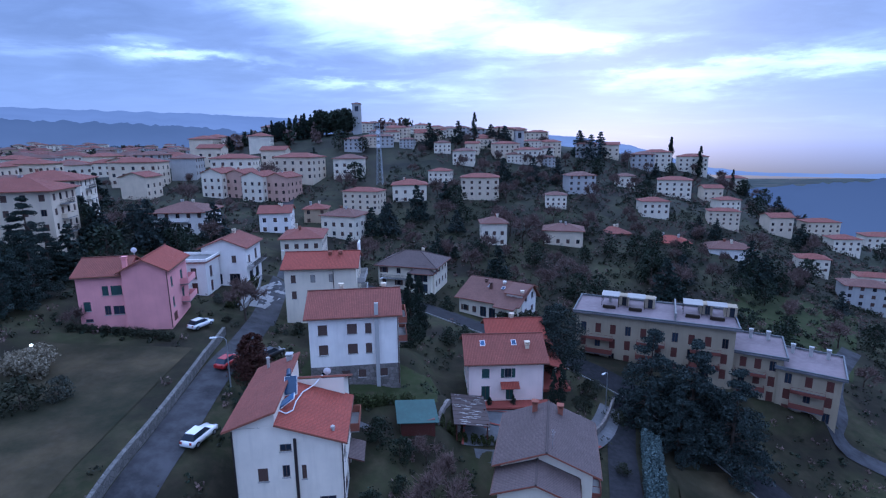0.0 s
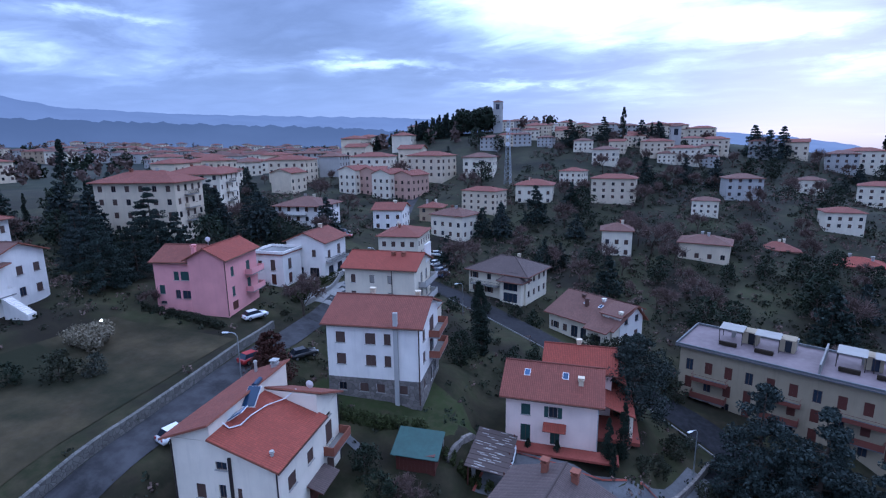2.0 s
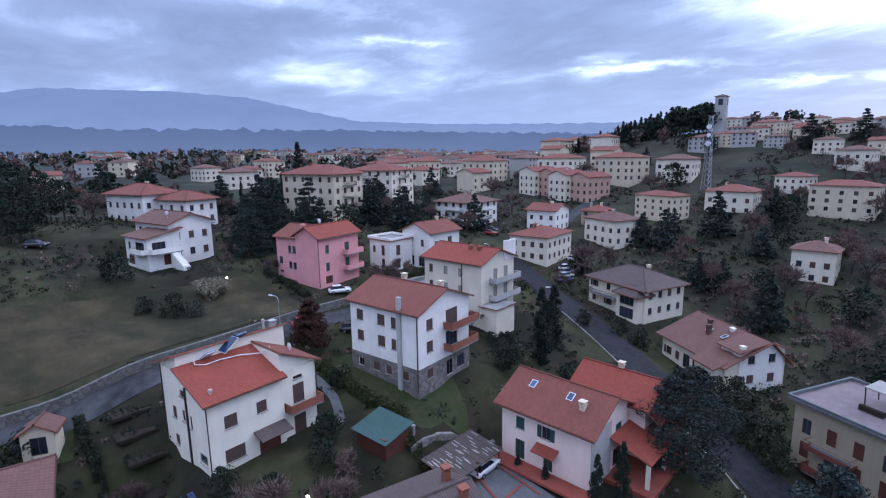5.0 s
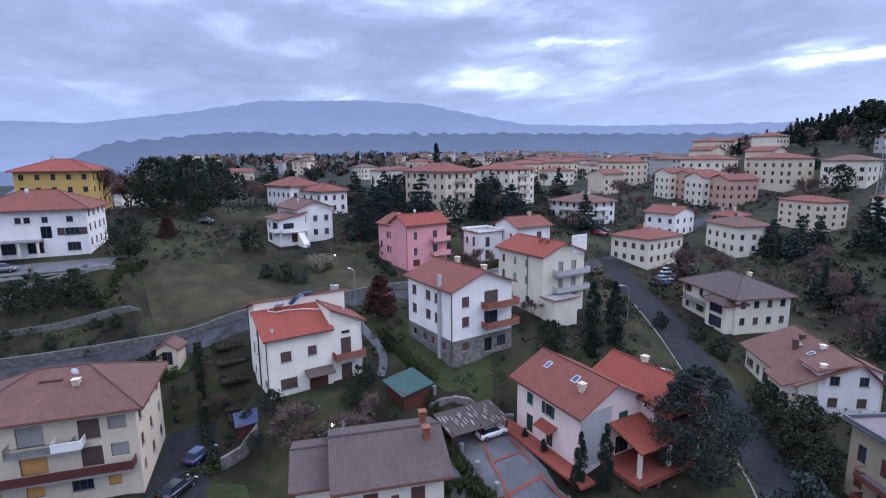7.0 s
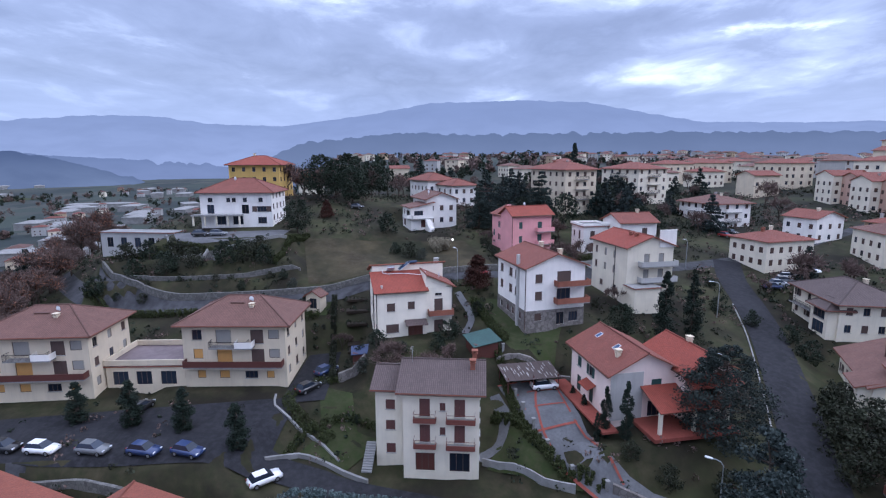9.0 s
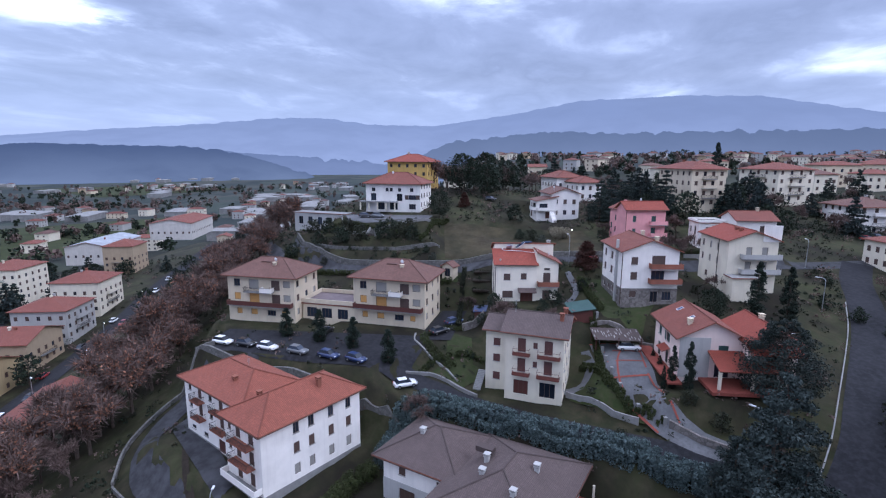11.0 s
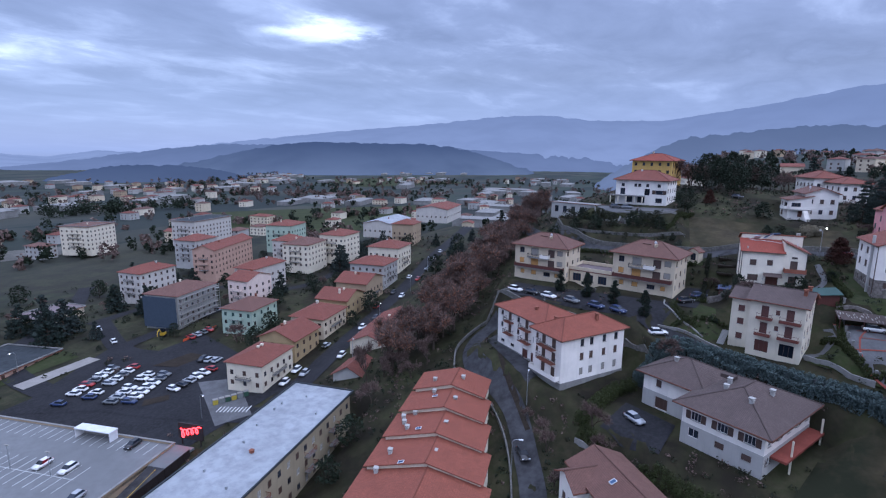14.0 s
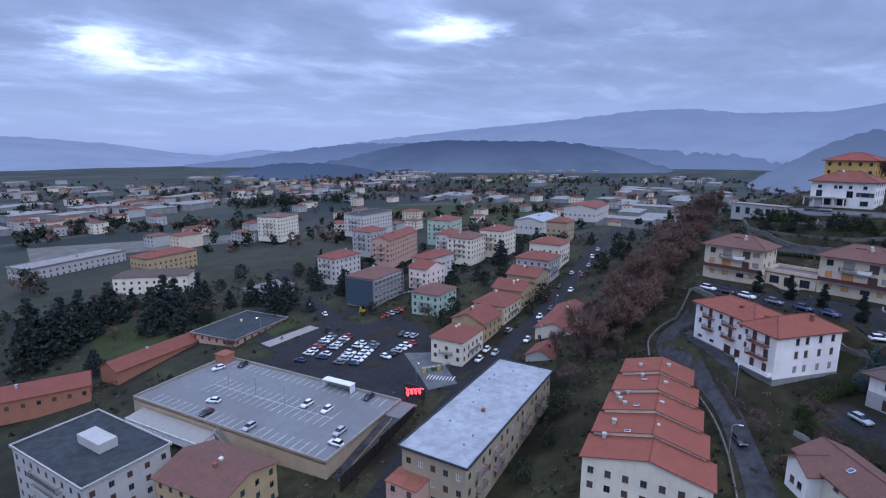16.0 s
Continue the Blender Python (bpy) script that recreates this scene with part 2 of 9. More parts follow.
ASPHALT = grainy("asphalt", (0.020, 0.020, 0.023), 0.9, 0.12, 1.2, 0.3, 0.2, other=(0.042, 0.042, 0.048))
ASPHALT_OLD = grainy("patched_asphalt", (0.042, 0.042, 0.046), 0.8, 0.25, 0.5, 0.5, 0.25, other=(0.075, 0.075, 0.08))
CONCRETE = grainy("concrete", (0.27, 0.265, 0.255), 0.85, 0.2, 1.2, 0.25, 0.2)
DECK = grainy("car_park_deck", (0.185, 0.19, 0.195), 0.8, 0.06, 0.6, 0.14, 0.1)
MEMBRANE = grainy("pale_roof_membrane", (0.34, 0.36, 0.39), 0.6, 0.12, 0.4, 0.16, 0.15, other=(0.16, 0.17, 0.19))
DARK_MEMBRANE = grainy("dark_roof_membrane", (0.035, 0.042, 0.048), 0.8, 0.12, 0.5, 0.3, 0.15, other=(0.065, 0.072, 0.078))
TERRACE = grainy("terrace_paving", (0.19, 0.15, 0.155), 0.75, 0.15, 1.0, 0.2, 0.1, other=(0.25, 0.21, 0.21))
PARAPET = grainy("lead_grey_parapet", (0.13, 0.14, 0.15), 0.7, 0.3, 2.0, 0.2, 0.1)
GRASS = tree_line(grainy("winter_grass", (0.032, 0.035, 0.015), 0.95, 0.09, 0.45, 0.6, 0.6, other=(0.074, 0.058, 0.035), depth=0.1), (0.018, 0.015, 0.010), 0.07)
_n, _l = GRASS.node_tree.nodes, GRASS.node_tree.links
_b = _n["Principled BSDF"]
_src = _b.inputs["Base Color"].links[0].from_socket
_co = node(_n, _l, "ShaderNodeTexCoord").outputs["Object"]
# with distance the ground turns to field strips, cooled by haze painted in
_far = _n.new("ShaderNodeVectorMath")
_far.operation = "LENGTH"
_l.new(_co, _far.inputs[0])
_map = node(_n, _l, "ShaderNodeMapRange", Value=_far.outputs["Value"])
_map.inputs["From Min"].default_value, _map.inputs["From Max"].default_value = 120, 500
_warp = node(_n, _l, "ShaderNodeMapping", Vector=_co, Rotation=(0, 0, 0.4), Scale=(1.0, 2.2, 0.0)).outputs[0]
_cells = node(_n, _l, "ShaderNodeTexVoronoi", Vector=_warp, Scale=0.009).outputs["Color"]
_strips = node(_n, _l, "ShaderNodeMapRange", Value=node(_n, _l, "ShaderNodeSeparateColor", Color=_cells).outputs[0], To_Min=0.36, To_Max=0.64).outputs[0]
_hazed_plain = ramp(_n, _l, _strips, (0.40, (0.026, 0.035, 0.034)), (0.46, (0.068, 0.070, 0.056)), (0.52, (0.024, 0.031, 0.032)), (0.6, (0.042, 0.055, 0.044)))
_l.new(mixed(_n, _l, _map.outputs[0], _src, _hazed_plain), _b.inputs["Base Color"])
FIELD = tree_line(grainy("dry_meadow", (0.056, 0.045, 0.024), 0.95, 0.15, 0.9, 0.45, 0.6, other=(0.070, 0.058, 0.038), depth=0.08), (0.020, 0.022, 0.011), 0.08)
LAWN = grainy("lawn", (0.032, 0.044, 0.014), 0.95, 0.1, 0.9, 0.35, 0.4, other=(0.062, 0.054, 0.030))
GRAVEL = grainy("gravel", (0.30, 0.28, 0.26), 0.9, 0.3, 4.0, 0.15, 0.4)
BRICKS_RED = grainy("red_brick_paving", (0.27, 0.075, 0.055), 0.85, 0.3, 4.0, 0.2, 0.2)
PAVERS = grainy("grey_pavers", (0.13, 0.13, 0.135), 0.8, 0.3, 2.5, 0.25, 0.2)
CLAY_TRIM = grainy("terracotta_trim", (0.27, 0.105, 0.07), 0.85, 0.4, 4.0, 0.2, 0.2)
SHUTTER = plain("dark_brown_shutter", (0.075, 0.042, 0.032), 0.6)
SHUTTER_GREEN = plain("dark_green_shutter", (0.015, 0.055, 0.05), 0.6)
SHUTTER_GREY = plain("grey_roller_shutter", (0.30, 0.285, 0.26), 0.6)
SHUTTER_ORANGE = plain("honey_roller_shutter", (0.62, 0.33, 0.10), 0.6)
BALCONY_RED = plain("red_brown_balcony_front", (0.16, 0.05, 0.035), 0.7)
WOOD_DOOR = plain("red_brown_wood", (0.10, 0.032, 0.024), 0.55)
FRAME = plain("brown_window_frame", (0.10, 0.065, 0.05), 0.6)
FRAME_WHITE = plain("white_window_frame", (0.7, 0.7, 0.68), 0.5)
GLASS = glass_dark("window_glass")
SILL = plain("stone_sill", (0.42, 0.40, 0.37), 0.8)
IRON = plain("dark_iron", (0.05, 0.04, 0.04), 0.55, 0.4)
COPPER = plain("copper_pipe", (0.11, 0.06, 0.045), 0.5, 0.6)
STEEL = plain("galvanised_steel", (0.42, 0.44, 0.46), 0.4, 0.7)
PANEL = glass_dark("solar_glass", (0.03, 0.06, 0.12))
WHITE_METAL = plain("white_enamel", (0.75, 0.76, 0.78), 0.4)
BARK = grainy("bark", (0.075, 0.058, 0.047), 0.95, 1.0, 5.0, 0.3, 0.6)
LAMP_GLOW = glow("lamp_glow", (1.0, 0.78, 0.45), 22.0)
RED_GLOW = glow("red_neon", (1.0, 0.03, 0.03), 6.0)
WARM_GLOW = glow("warm_window", (1.0, 0.72, 0.38), 3.0)
VILLA_YELLOW = plaster("villa_yellow_plaster", (0.66, 0.43, 0.13), 0.3)
SOIL = grainy("garden_soil", (0.035, 0.027, 0.02), 0.95, 0.4, 2.0, 0.3, 0.5)
BLUE_TARP = grainy("blue_tarpaulin", (0.03, 0.05, 0.13), 0.5, 0.5, 2.0, 0.2, 0.2)
DARK_CREAM = plaster("dark_cream_plaster", (0.36, 0.30, 0.205), 0.45)

# ---- building helpers ----
def finish(bm, name, mats):
    me = bpy.data.meshes.new(name)
    bm.normal_update()
    bm.to_mesh(me)
    bm.free()
    for m in mats if isinstance(mats, (list, tuple)) else (mats,):
        me.materials.append(m)
    return me


def thing(name, label, category, m=None, group="", kind=""):
    ob = new(name)
    if m is not None:
        ob.matrix_world = m
    return tagged(ob, label, category, group, kind)


def part(name, mesh, parent, m=None, label=""):
    ob = new(name, mesh)
    ob.parent = parent
    if m is not None:
        ob.matrix_basis = m
    if label:
        tagged(ob, label)
    return ob


def box(bm, x0, x1, y0, y1, z0, z1, mat=0):
    v = [bm.verts.new(p) for p in ((x0, y0, z0), (x1, y0, z0), (x1, y1, z0), (x0, y1, z0), (x0, y0, z1), (x1, y0, z1), (x1, y1, z1), (x0, y1, z1))]
    for q in ((3, 2, 1, 0), (4, 5, 6, 7), (0, 1, 5, 4), (1, 2, 6, 5), (2, 3, 7, 6), (3, 0, 4, 7)):
        bm.faces.new([v[k] for k in q]).material_index = mat
    return v


def box_mesh(name, size, mat, bevel=0.0):
    bm = bmesh.new()
    x, y, z = size
    box(bm, -x / 2, x / 2, -y / 2, y / 2, 0, z)
    if bevel:
        bmesh.ops.bevel(bm, geom=bm.edges[:], offset=bevel, segments=2, affect="EDGES")
    return finish(bm, name, mat)


def tube(bm, a, b, r0, r1, n=6, mat=0, cap=True):
    a, b = Vector(a), Vector(b)
    d = (b - a).normalized()
    s = d.cross(Vector((0.3, 0.7, 0.64) if abs(d.z) > 0.9 else (0, 0, 1))).normalized()
    t = d.cross(s)
    rings = [[bm.verts.new(c + (s * math.cos(k * math.tau / n) + t * math.sin(k * math.tau / n)) * r) for k in range(n)] for c, r in ((a, r0), (b, r1))]
    for k in range(n):
        bm.faces.new((rings[0][k], rings[0][(k + 1) % n], rings[1][(k + 1) % n], rings[1][k])).material_index = mat
    if cap:
        bm.faces.new(rings[1]).material_index = mat
        bm.faces.new(rings[0][::-1]).material_index = mat


# ---- lie of the land ----
LANDX, LANDY, LANDSTEP = -160.0, -140.0, 40.0
LAND = [
    (-16, -17.1, -18.9, -20.1, -15.9, -15.3, -14.5, -16.9, -21.1),
    (-13, -7.8, -11.6, -19.9, -16.5, -15.8, -16.6, -18.3, -20.9),
    (-0.1, 10.3, 10.2, -2.3, -10.2, -15.8, -19.3, -19.5, -19.7),
    (14.6, 25.8, 28.9, 16.1, 6.2, -3.9, -15.1, -19, -19.5),
    (18.9, 27.2, 27.6, 16.2, 7.7, -1.8, -11.8, -18.5, -19.6),
    (15.8, 22.5, 20.3, 19.3, 12.8, -2.2, -7, -11.2, -13.6),
    (17.6, 23.9, 20.5, 14.3, 9.4, 7.8, 3.7, -1.9, -7.7),
    (18.3, 20.1, 15.5, 11.8, 8.4, 10.1, 9.2, 2.2, -8.7),
    (17.4, 16, 14.9, 16.8, 16.9, 18.3, 16.3, 8.3, -3.2),
    (17.5, 15.8, 16.7, 20.3, 23.6, 26.5, 24.8, 17.6, 8.1),
]
LAND_ROWS = np.array(LAND)


def spline(u):
    u = np.abs(u)
    return np.where(u < 1, (4 - 6 * u**2 + 3 * u**3) / 6, np.where(u < 2, (2 - u) ** 3 / 6, 0))


def smooth(a, b, v):
    k = np.clip((v - a) / (b - a), 0, 1)
    return k * k * (3 - 2 * k)


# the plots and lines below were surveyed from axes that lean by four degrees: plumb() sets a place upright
LEANX, LEANY, HUB = -0.0676, 0.0156, (0.0, 45.0, 14.0)


def plumb(x, y, z):
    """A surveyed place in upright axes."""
    u, v, w = x - HUB[0], y - HUB[1], z - HUB[2]
    return HUB[0] + u * 0.9977 + v * 0.0005 - LEANX * w, HUB[1] + u * 0.0005 + v * 0.9999 - LEANY * w, HUB[2] + LEANX * u + LEANY * v + 0.9976 * w


def tip(x, y):
    """How much higher an upright place lies than its survey says."""
    return LEANX * (x - HUB[0]) + LEANY * (y - HUB[1])


def on(x, y):
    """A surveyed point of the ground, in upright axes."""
    return plumb(x, y, level(x, y) - tip(x, y))[:2]


OPEN = []  # paved or mown places: x, y, squared radius
PADS = []  # level ground: middle, heading, half sizes, height, width of the slope round it


def land(x, y):
    """Height of the open land, for arrays."""
    x, y = np.asarray(x, float), np.asarray(y, float)
    cx, cy = np.clip(x, LANDX, LANDX + 8 * LANDSTEP), np.clip(y, LANDY, LANDY + 9 * LANDSTEP)
    a = spline((cx[..., None] - LANDX) / LANDSTEP - np.arange(9))
    b = spline((cy[..., None] - LANDY) / LANDSTEP - np.arange(10))
    w = (b[..., :, None] * a[..., None, :]).reshape(*a.shape[:-1], -1)
    z = (w * LAND_ROWS.ravel()).sum(-1) / np.maximum(w.sum(-1), 1e-6)
    # beyond the mapped part: a plain to the south, a plateau to the north-west, the old town's hill to the north
    r = np.hypot(x, y)
    out = np.maximum.reduce([LANDX - x, x - LANDX - 8 * LANDSTEP, LANDY - y, y - LANDY - 9 * LANDSTEP, np.zeros_like(x)])
    high = smooth(-80, 60, y - 0.15 * x) * smooth(40, -60, x - 0.1 * y)
    far = -27 - 6 * smooth(200, 1200, r) + 2 * np.sin(x / 130.0) * np.cos(y / 170.0) - tip(x, y)
    far = far + (46 - 0.02 * np.clip(r - 300, 0, 900) + 0.75 * tip(x, y)) * high
    far = far - (85 * smooth(300, 900, r) + 170 * smooth(700, 1500, r)) * smooth(80, 260, x) * smooth(-100, 150, y)
    z = z + (far - z) * smooth(0, 120, out)
    ridge = 49 - 9 * smooth(-60, -150, x) - 3 * smooth(0, 60, x) - 5 * smooth(60, 110, x) - 34 * smooth(105, 210, x) - 26 * smooth(-120, -230, x)
    k = np.exp(-(((y - 318) / 78) ** 2)) * smooth(-260, -150, x) * smooth(320, 170, x)
    return z + np.maximum(ridge - z, 0) * k


def surveyed(x, y):
    x, y = np.asarray(x, float), np.asarray(y, float)
    z = land(x, y)
    for px, py, head, hw, hd, level, soft in PADS:
        c, s = math.cos(radians(head)), math.sin(radians(head))
        u, v = (x - px) * c + (y - py) * s, -(x - px) * s + (y - py) * c
        off = np.hypot(np.maximum(np.abs(u) - hw, 0), np.maximum(np.abs(v) - hd, 0))
        k = 1 - smooth(0, soft, off)
        z = z + (level - z) * k
    return z


def ground(x, y):
    """Height of the land in upright axes, for arrays."""
    z = surveyed(x, y) - HUB[2]
    return surveyed(x + LEANX * z, y + LEANY * z) + tip(x, y)


def pad(x, y, head, w, d, level, margin=1.5, soft=3.5):
    PADS.append((x, y, head, w / 2 + margin, d / 2 + margin, level, soft))


def axis_steps(lo, hi, step, reach, grow=1.16):
    mid = list(np.arange(lo, hi + 0.1, step))
    right, left, s = [mid[-1]], [mid[0]], step
    while right[-1] < reach:
        s *= grow
        right.append(right[-1] + s)
        left.append(left[-1] - s)
    return np.array(left[:0:-1] + mid + right[1:])


GX, GY = axis_steps(-150, 175, 2.5, 4200), axis_steps(-190, 230, 2.5, 4200)
GZ = None


def level(x, y):
    """Height of the ground sheet as it is meshed."""
    i = min(max(int(np.searchsorted(GX, x)) - 1, 0), len(GX) - 2)
    j = min(max(int(np.searchsorted(GY, y)) - 1, 0), len(GY) - 2)
    u, v = (x - GX[i]) / (GX[i + 1] - GX[i]), (y - GY[j]) / (GY[j + 1] - GY[j])
    return float((GZ[j, i] * (1 - u) + GZ[j, i + 1] * u) * (1 - v) + (GZ[j + 1, i] * (1 - u) + GZ[j + 1, i + 1] * u) * v)


def grid_mesh(name, xs, ys, zs, mat):
    nx, ny = len(xs), len(ys)
    X, Y = np.meshgrid(xs, ys)
    verts = np.stack([X, Y, zs], -1).reshape(-1, 3)
    idx = np.arange(nx * ny).reshape(ny, nx)
    faces = np.stack([idx[:-1, :-1], idx[:-1, 1:], idx[1:, 1:], idx[1:, :-1]], -1).reshape(-1, 4)
    me = bpy.data.meshes.new(name)
    me.from_pydata(verts.tolist(), [], faces.tolist())
    me.polygons.foreach_set("use_smooth", [True] * len(faces))
    me.materials.append(mat)
    return me


def along(points, step=2.0):
    """A smooth line through the points, evenly stepped."""
    p = [Vector(q) for q in points]
    p = [2 * p[0] - p[1]] + p + [2 * p[-1] - p[-2]]
    out = []
    for a, b, c, d in zip(p, p[1:], p[2:], p[3:]):
        n = max(2, int((c - b).length / step))
        for k in range(n):
            t = k / n
            out.append(0.5 * (2 * b + (c - a) * t + (2 * a - 5 * b + 4 * c - d) * t * t + (3 * b - a - 3 * c + d) * t**3))
    return out + [p[-2]]


def strip(name, points, width, mat, label, category, lift=0.10, kind="structure", edge=0.0, cross=4, upright=False):
    """A road, path or verge laid on the ground along a line; edge: a raised rim of that height."""
    line = along([(*(q[:2] if upright else on(*q[:2])), 0) for q in points])
    bm = bmesh.new()
    rows = []
    for k, c in enumerate(line):
        if k % 2 == 0:
            OPEN.append((c.x, c.y, (width / 2 + 1.0) ** 2))
        t = (line[min(k + 1, len(line) - 1)] - line[max(k - 1, 0)]).normalized()
        s = Vector((t.y, -t.x, 0))
        row = []
        for j in range(cross + 1):
            q = c + s * width * (j / cross - 0.5)
            row.append(bm.verts.new((q.x, q.y, level(q.x, q.y) + lift)))
        rows.append(row)
    for a, b in zip(rows, rows[1:]):
        for j in range(cross):
            bm.faces.new((a[j], a[j + 1], b[j + 1], b[j]))
    for f in bm.faces:
        f.smooth = True
    return tagged(new(name, finish(bm, name, mat)), label, category, kind=kind)


def wall_line(name, points, height, thick, mat, label, category, cap=None, kind="structure", sink=0.8):
    """A wall that follows the ground along a line."""
    line = along([(*on(*q[:2]), 0) for q in points], 1.6)
    bm = bmesh.new()
    rows = []
    for k, c in enumerate(line):
        t = (line[min(k + 1, len(line) - 1)] - line[max(k - 1, 0)]).normalized()
        s = Vector((t.y, -t.x, 0)) * thick / 2
        z = level(c.x, c.y)
        rows.append([bm.verts.new((c.x + e * s.x, c.y + e * s.y, z + h)) for e, h in ((1, -sink), (1, height), (-1, height), (-1, -sink))])
    for a, b in zip(rows, rows[1:]):
        for j in range(4):
            bm.faces.new((a[j], a[(j + 1) % 4], b[(j + 1) % 4], b[j]))
    bm.faces.new(rows[0][::-1])
    bm.faces.new(rows[-1])
    return tagged(new(name, finish(bm, name, mat)), label, category, kind=kind)


def apron(name, corners, mat, label, category, lift=0.12, n=14, kind="structure", upright=False):
    """A paved or planted four-cornered patch laid on the ground."""
    a, b, c, d = [Vector(q if upright else on(*q)) for q in corners]
    bm = bmesh.new()
    grid = []
    for j in range(n + 1):
        row = []
        for i in range(n + 1):
            u, v = i / n, j / n
            q = a * (1 - u) * (1 - v) + b * u * (1 - v) + c * u * v + d * (1 - u) * v
            row.append(bm.verts.new((q.x, q.y, level(q.x, q.y) + lift)))
            if i % 3 == 1 and j % 3 == 1 and abs(q.x) < 160:
                OPEN.append((q.x, q.y, 9.0))
        grid.append(row)
    for r, s in zip(grid, grid[1:]):
        for i in range(n):
            f = bm.faces.new((r[i], r[i + 1], s[i + 1], s[i]))
            f.smooth = True
    bmesh.ops.recalc_face_normals(bm, faces=bm.faces[:])
    return tagged(new(name, finish(bm, name, mat)), label, category, kind=kind)

# ---- parts of houses ----
CACHE = {}


def cached(key, make):
    if key not in CACHE:
        CACHE[key] = make()
    return CACHE[key]


def mesh_pane(w, h, mat):
    def make():
        bm = bmesh.new()
        box(bm, -w / 2, w / 2, -0.02, 0.02, 0, h)
        return finish(bm, "pane", mat)
    return cached(("pane", round(w, 2), round(h, 2), mat.name), make)


def mesh_frame(w, h, mat, bars=1):
    def make():
        bm = bmesh.new()
        t = 0.07
        for x0, x1, z0, z1 in ((-w / 2, -w / 2 + t, 0, h), (w / 2 - t, w / 2, 0, h), (-w / 2 + t, w / 2 - t, 0, t), (-w / 2 + t, w / 2 - t, h - t, h)):
            box(bm, x0, x1, -0.045, 0.03, z0, z1)
        for k in range(bars):
            x = -w / 2 + w * (k + 1) / (bars + 1)
            box(bm, x - 0.035, x + 0.035, -0.045, 0.03, t, h - t)
        return finish(bm, "frame", mat)
    return cached(("frame", round(w, 2), round(h, 2), mat.name, bars), make)


def mesh_louvre(w, h, mat):
    """A shutter leaf: stiles and slanted slats."""
    def make():
        bm = bmesh.new()
        n = max(4, int(h / 0.12))
        prof = [(0.03, 0.0), (-0.02, 0.0)]
        for k in range(n):
            z = 0.05 + (h - 0.1) * k / n
            prof += [(-0.03, z), (0.0, z + (h - 0.1) / n * 0.95)]
        prof += [(-0.02, h), (0.03, h)]
        l, r = [[bm.verts.new((x, y, z)) for y, z in prof] for x in (-w / 2, w / 2)]
        for k in range(len(prof)):
            j = (k + 1) % len(prof)
            bm.faces.new((l[k], r[k], r[j], l[j]))
        bm.faces.new(l[::-1])
        bm.faces.new(r)
        return finish(bm, "shutter", mat)
    return cached(("louvre", round(w, 2), round(h, 2), mat.name), make)


def mesh_block(name, x, y, z, mat):
    return cached((name, round(x, 2), round(y, 2), round(z, 2), mat.name), lambda: box_mesh(name, (x, y, z), mat))




def side_pose(side, w, d):
    """From a facade's own axes (x to the right as seen from outside, -y outwards, z up; x = 0 at its left end) to the house's."""
    return {"S": pose(-w / 2, -d / 2, 0), "E": pose(w / 2, -d / 2, 0, 0, 0, 90), "N": pose(w / 2, d / 2, 0, 0, 0, 180), "W": pose(-w / 2, d / 2, 0, 0, 0, 270)}[side]


def facade(bm, m, width, z0, z1, holes, depth, mat):
    """One wall of a house with real openings; holes: (u0, u1, low, high)."""
    us = sorted({0.0, width, *[round(v, 3) for h in holes for v in h[:2]]})
    zs = sorted({z0, z1, *[round(v, 3) for h in holes for v in h[2:]]})
    made = {}

    def vert(u, y, z):
        key = (round(u, 3), y, round(z, 3))
        if key not in made:
            made[key] = bm.verts.new(m @ Vector((u, y, z)))
        return made[key]

    for a, b in zip(us, us[1:]):
        for c, e in zip(zs, zs[1:]):
            mid = ((a + b) / 2, (c + e) / 2)
            if any(h[0] < mid[0] < h[1] and h[2] < mid[1] < h[3] for h in holes):
                continue
            bm.faces.new((vert(a, 0, c), vert(b, 0, c), vert(b, 0, e), vert(a, 0, e))).material_index = mat
    for a, b, c, e in holes:
        o, i = [[bm.verts.new(m @ Vector((u, y, z))) for u, z in ((a, c), (b, c), (b, e), (a, e))] for y in (0, depth)]
        for k in range(4):
            bm.faces.new((o[k], o[(k + 1) % 4], i[(k + 1) % 4], i[k])).material_index = mat


def slope(bm, corners, thick, uvl, mat=0):
    """A roof plane from its eave's left and right end to its top's right and left end, with thickness."""
    p = [Vector(c) for c in corners]
    n = (p[1] - p[0]).cross(p[-1] - p[0]).normalized()
    if n.z < 0:
        n = -n
    e = (p[1] - p[0]).normalized()
    s = n.cross(e)
    top = [bm.verts.new(q + n * thick) for q in p]
    low = [bm.verts.new(q) for q in p]
    f = bm.faces.new(top)
    f.material_index = mat
    for lp, q in zip(f.loops, p):
        lp[uvl].uv = ((q - p[0]).dot(e), (q - p[0]).dot(s))
    g = bm.faces.new(low[::-1])
    g.material_index = 1
    for k in range(len(p)):
        h = bm.faces.new((low[k], low[(k + 1) % len(p)], top[(k + 1) % len(p)], top[k]))
        h.material_index = 1


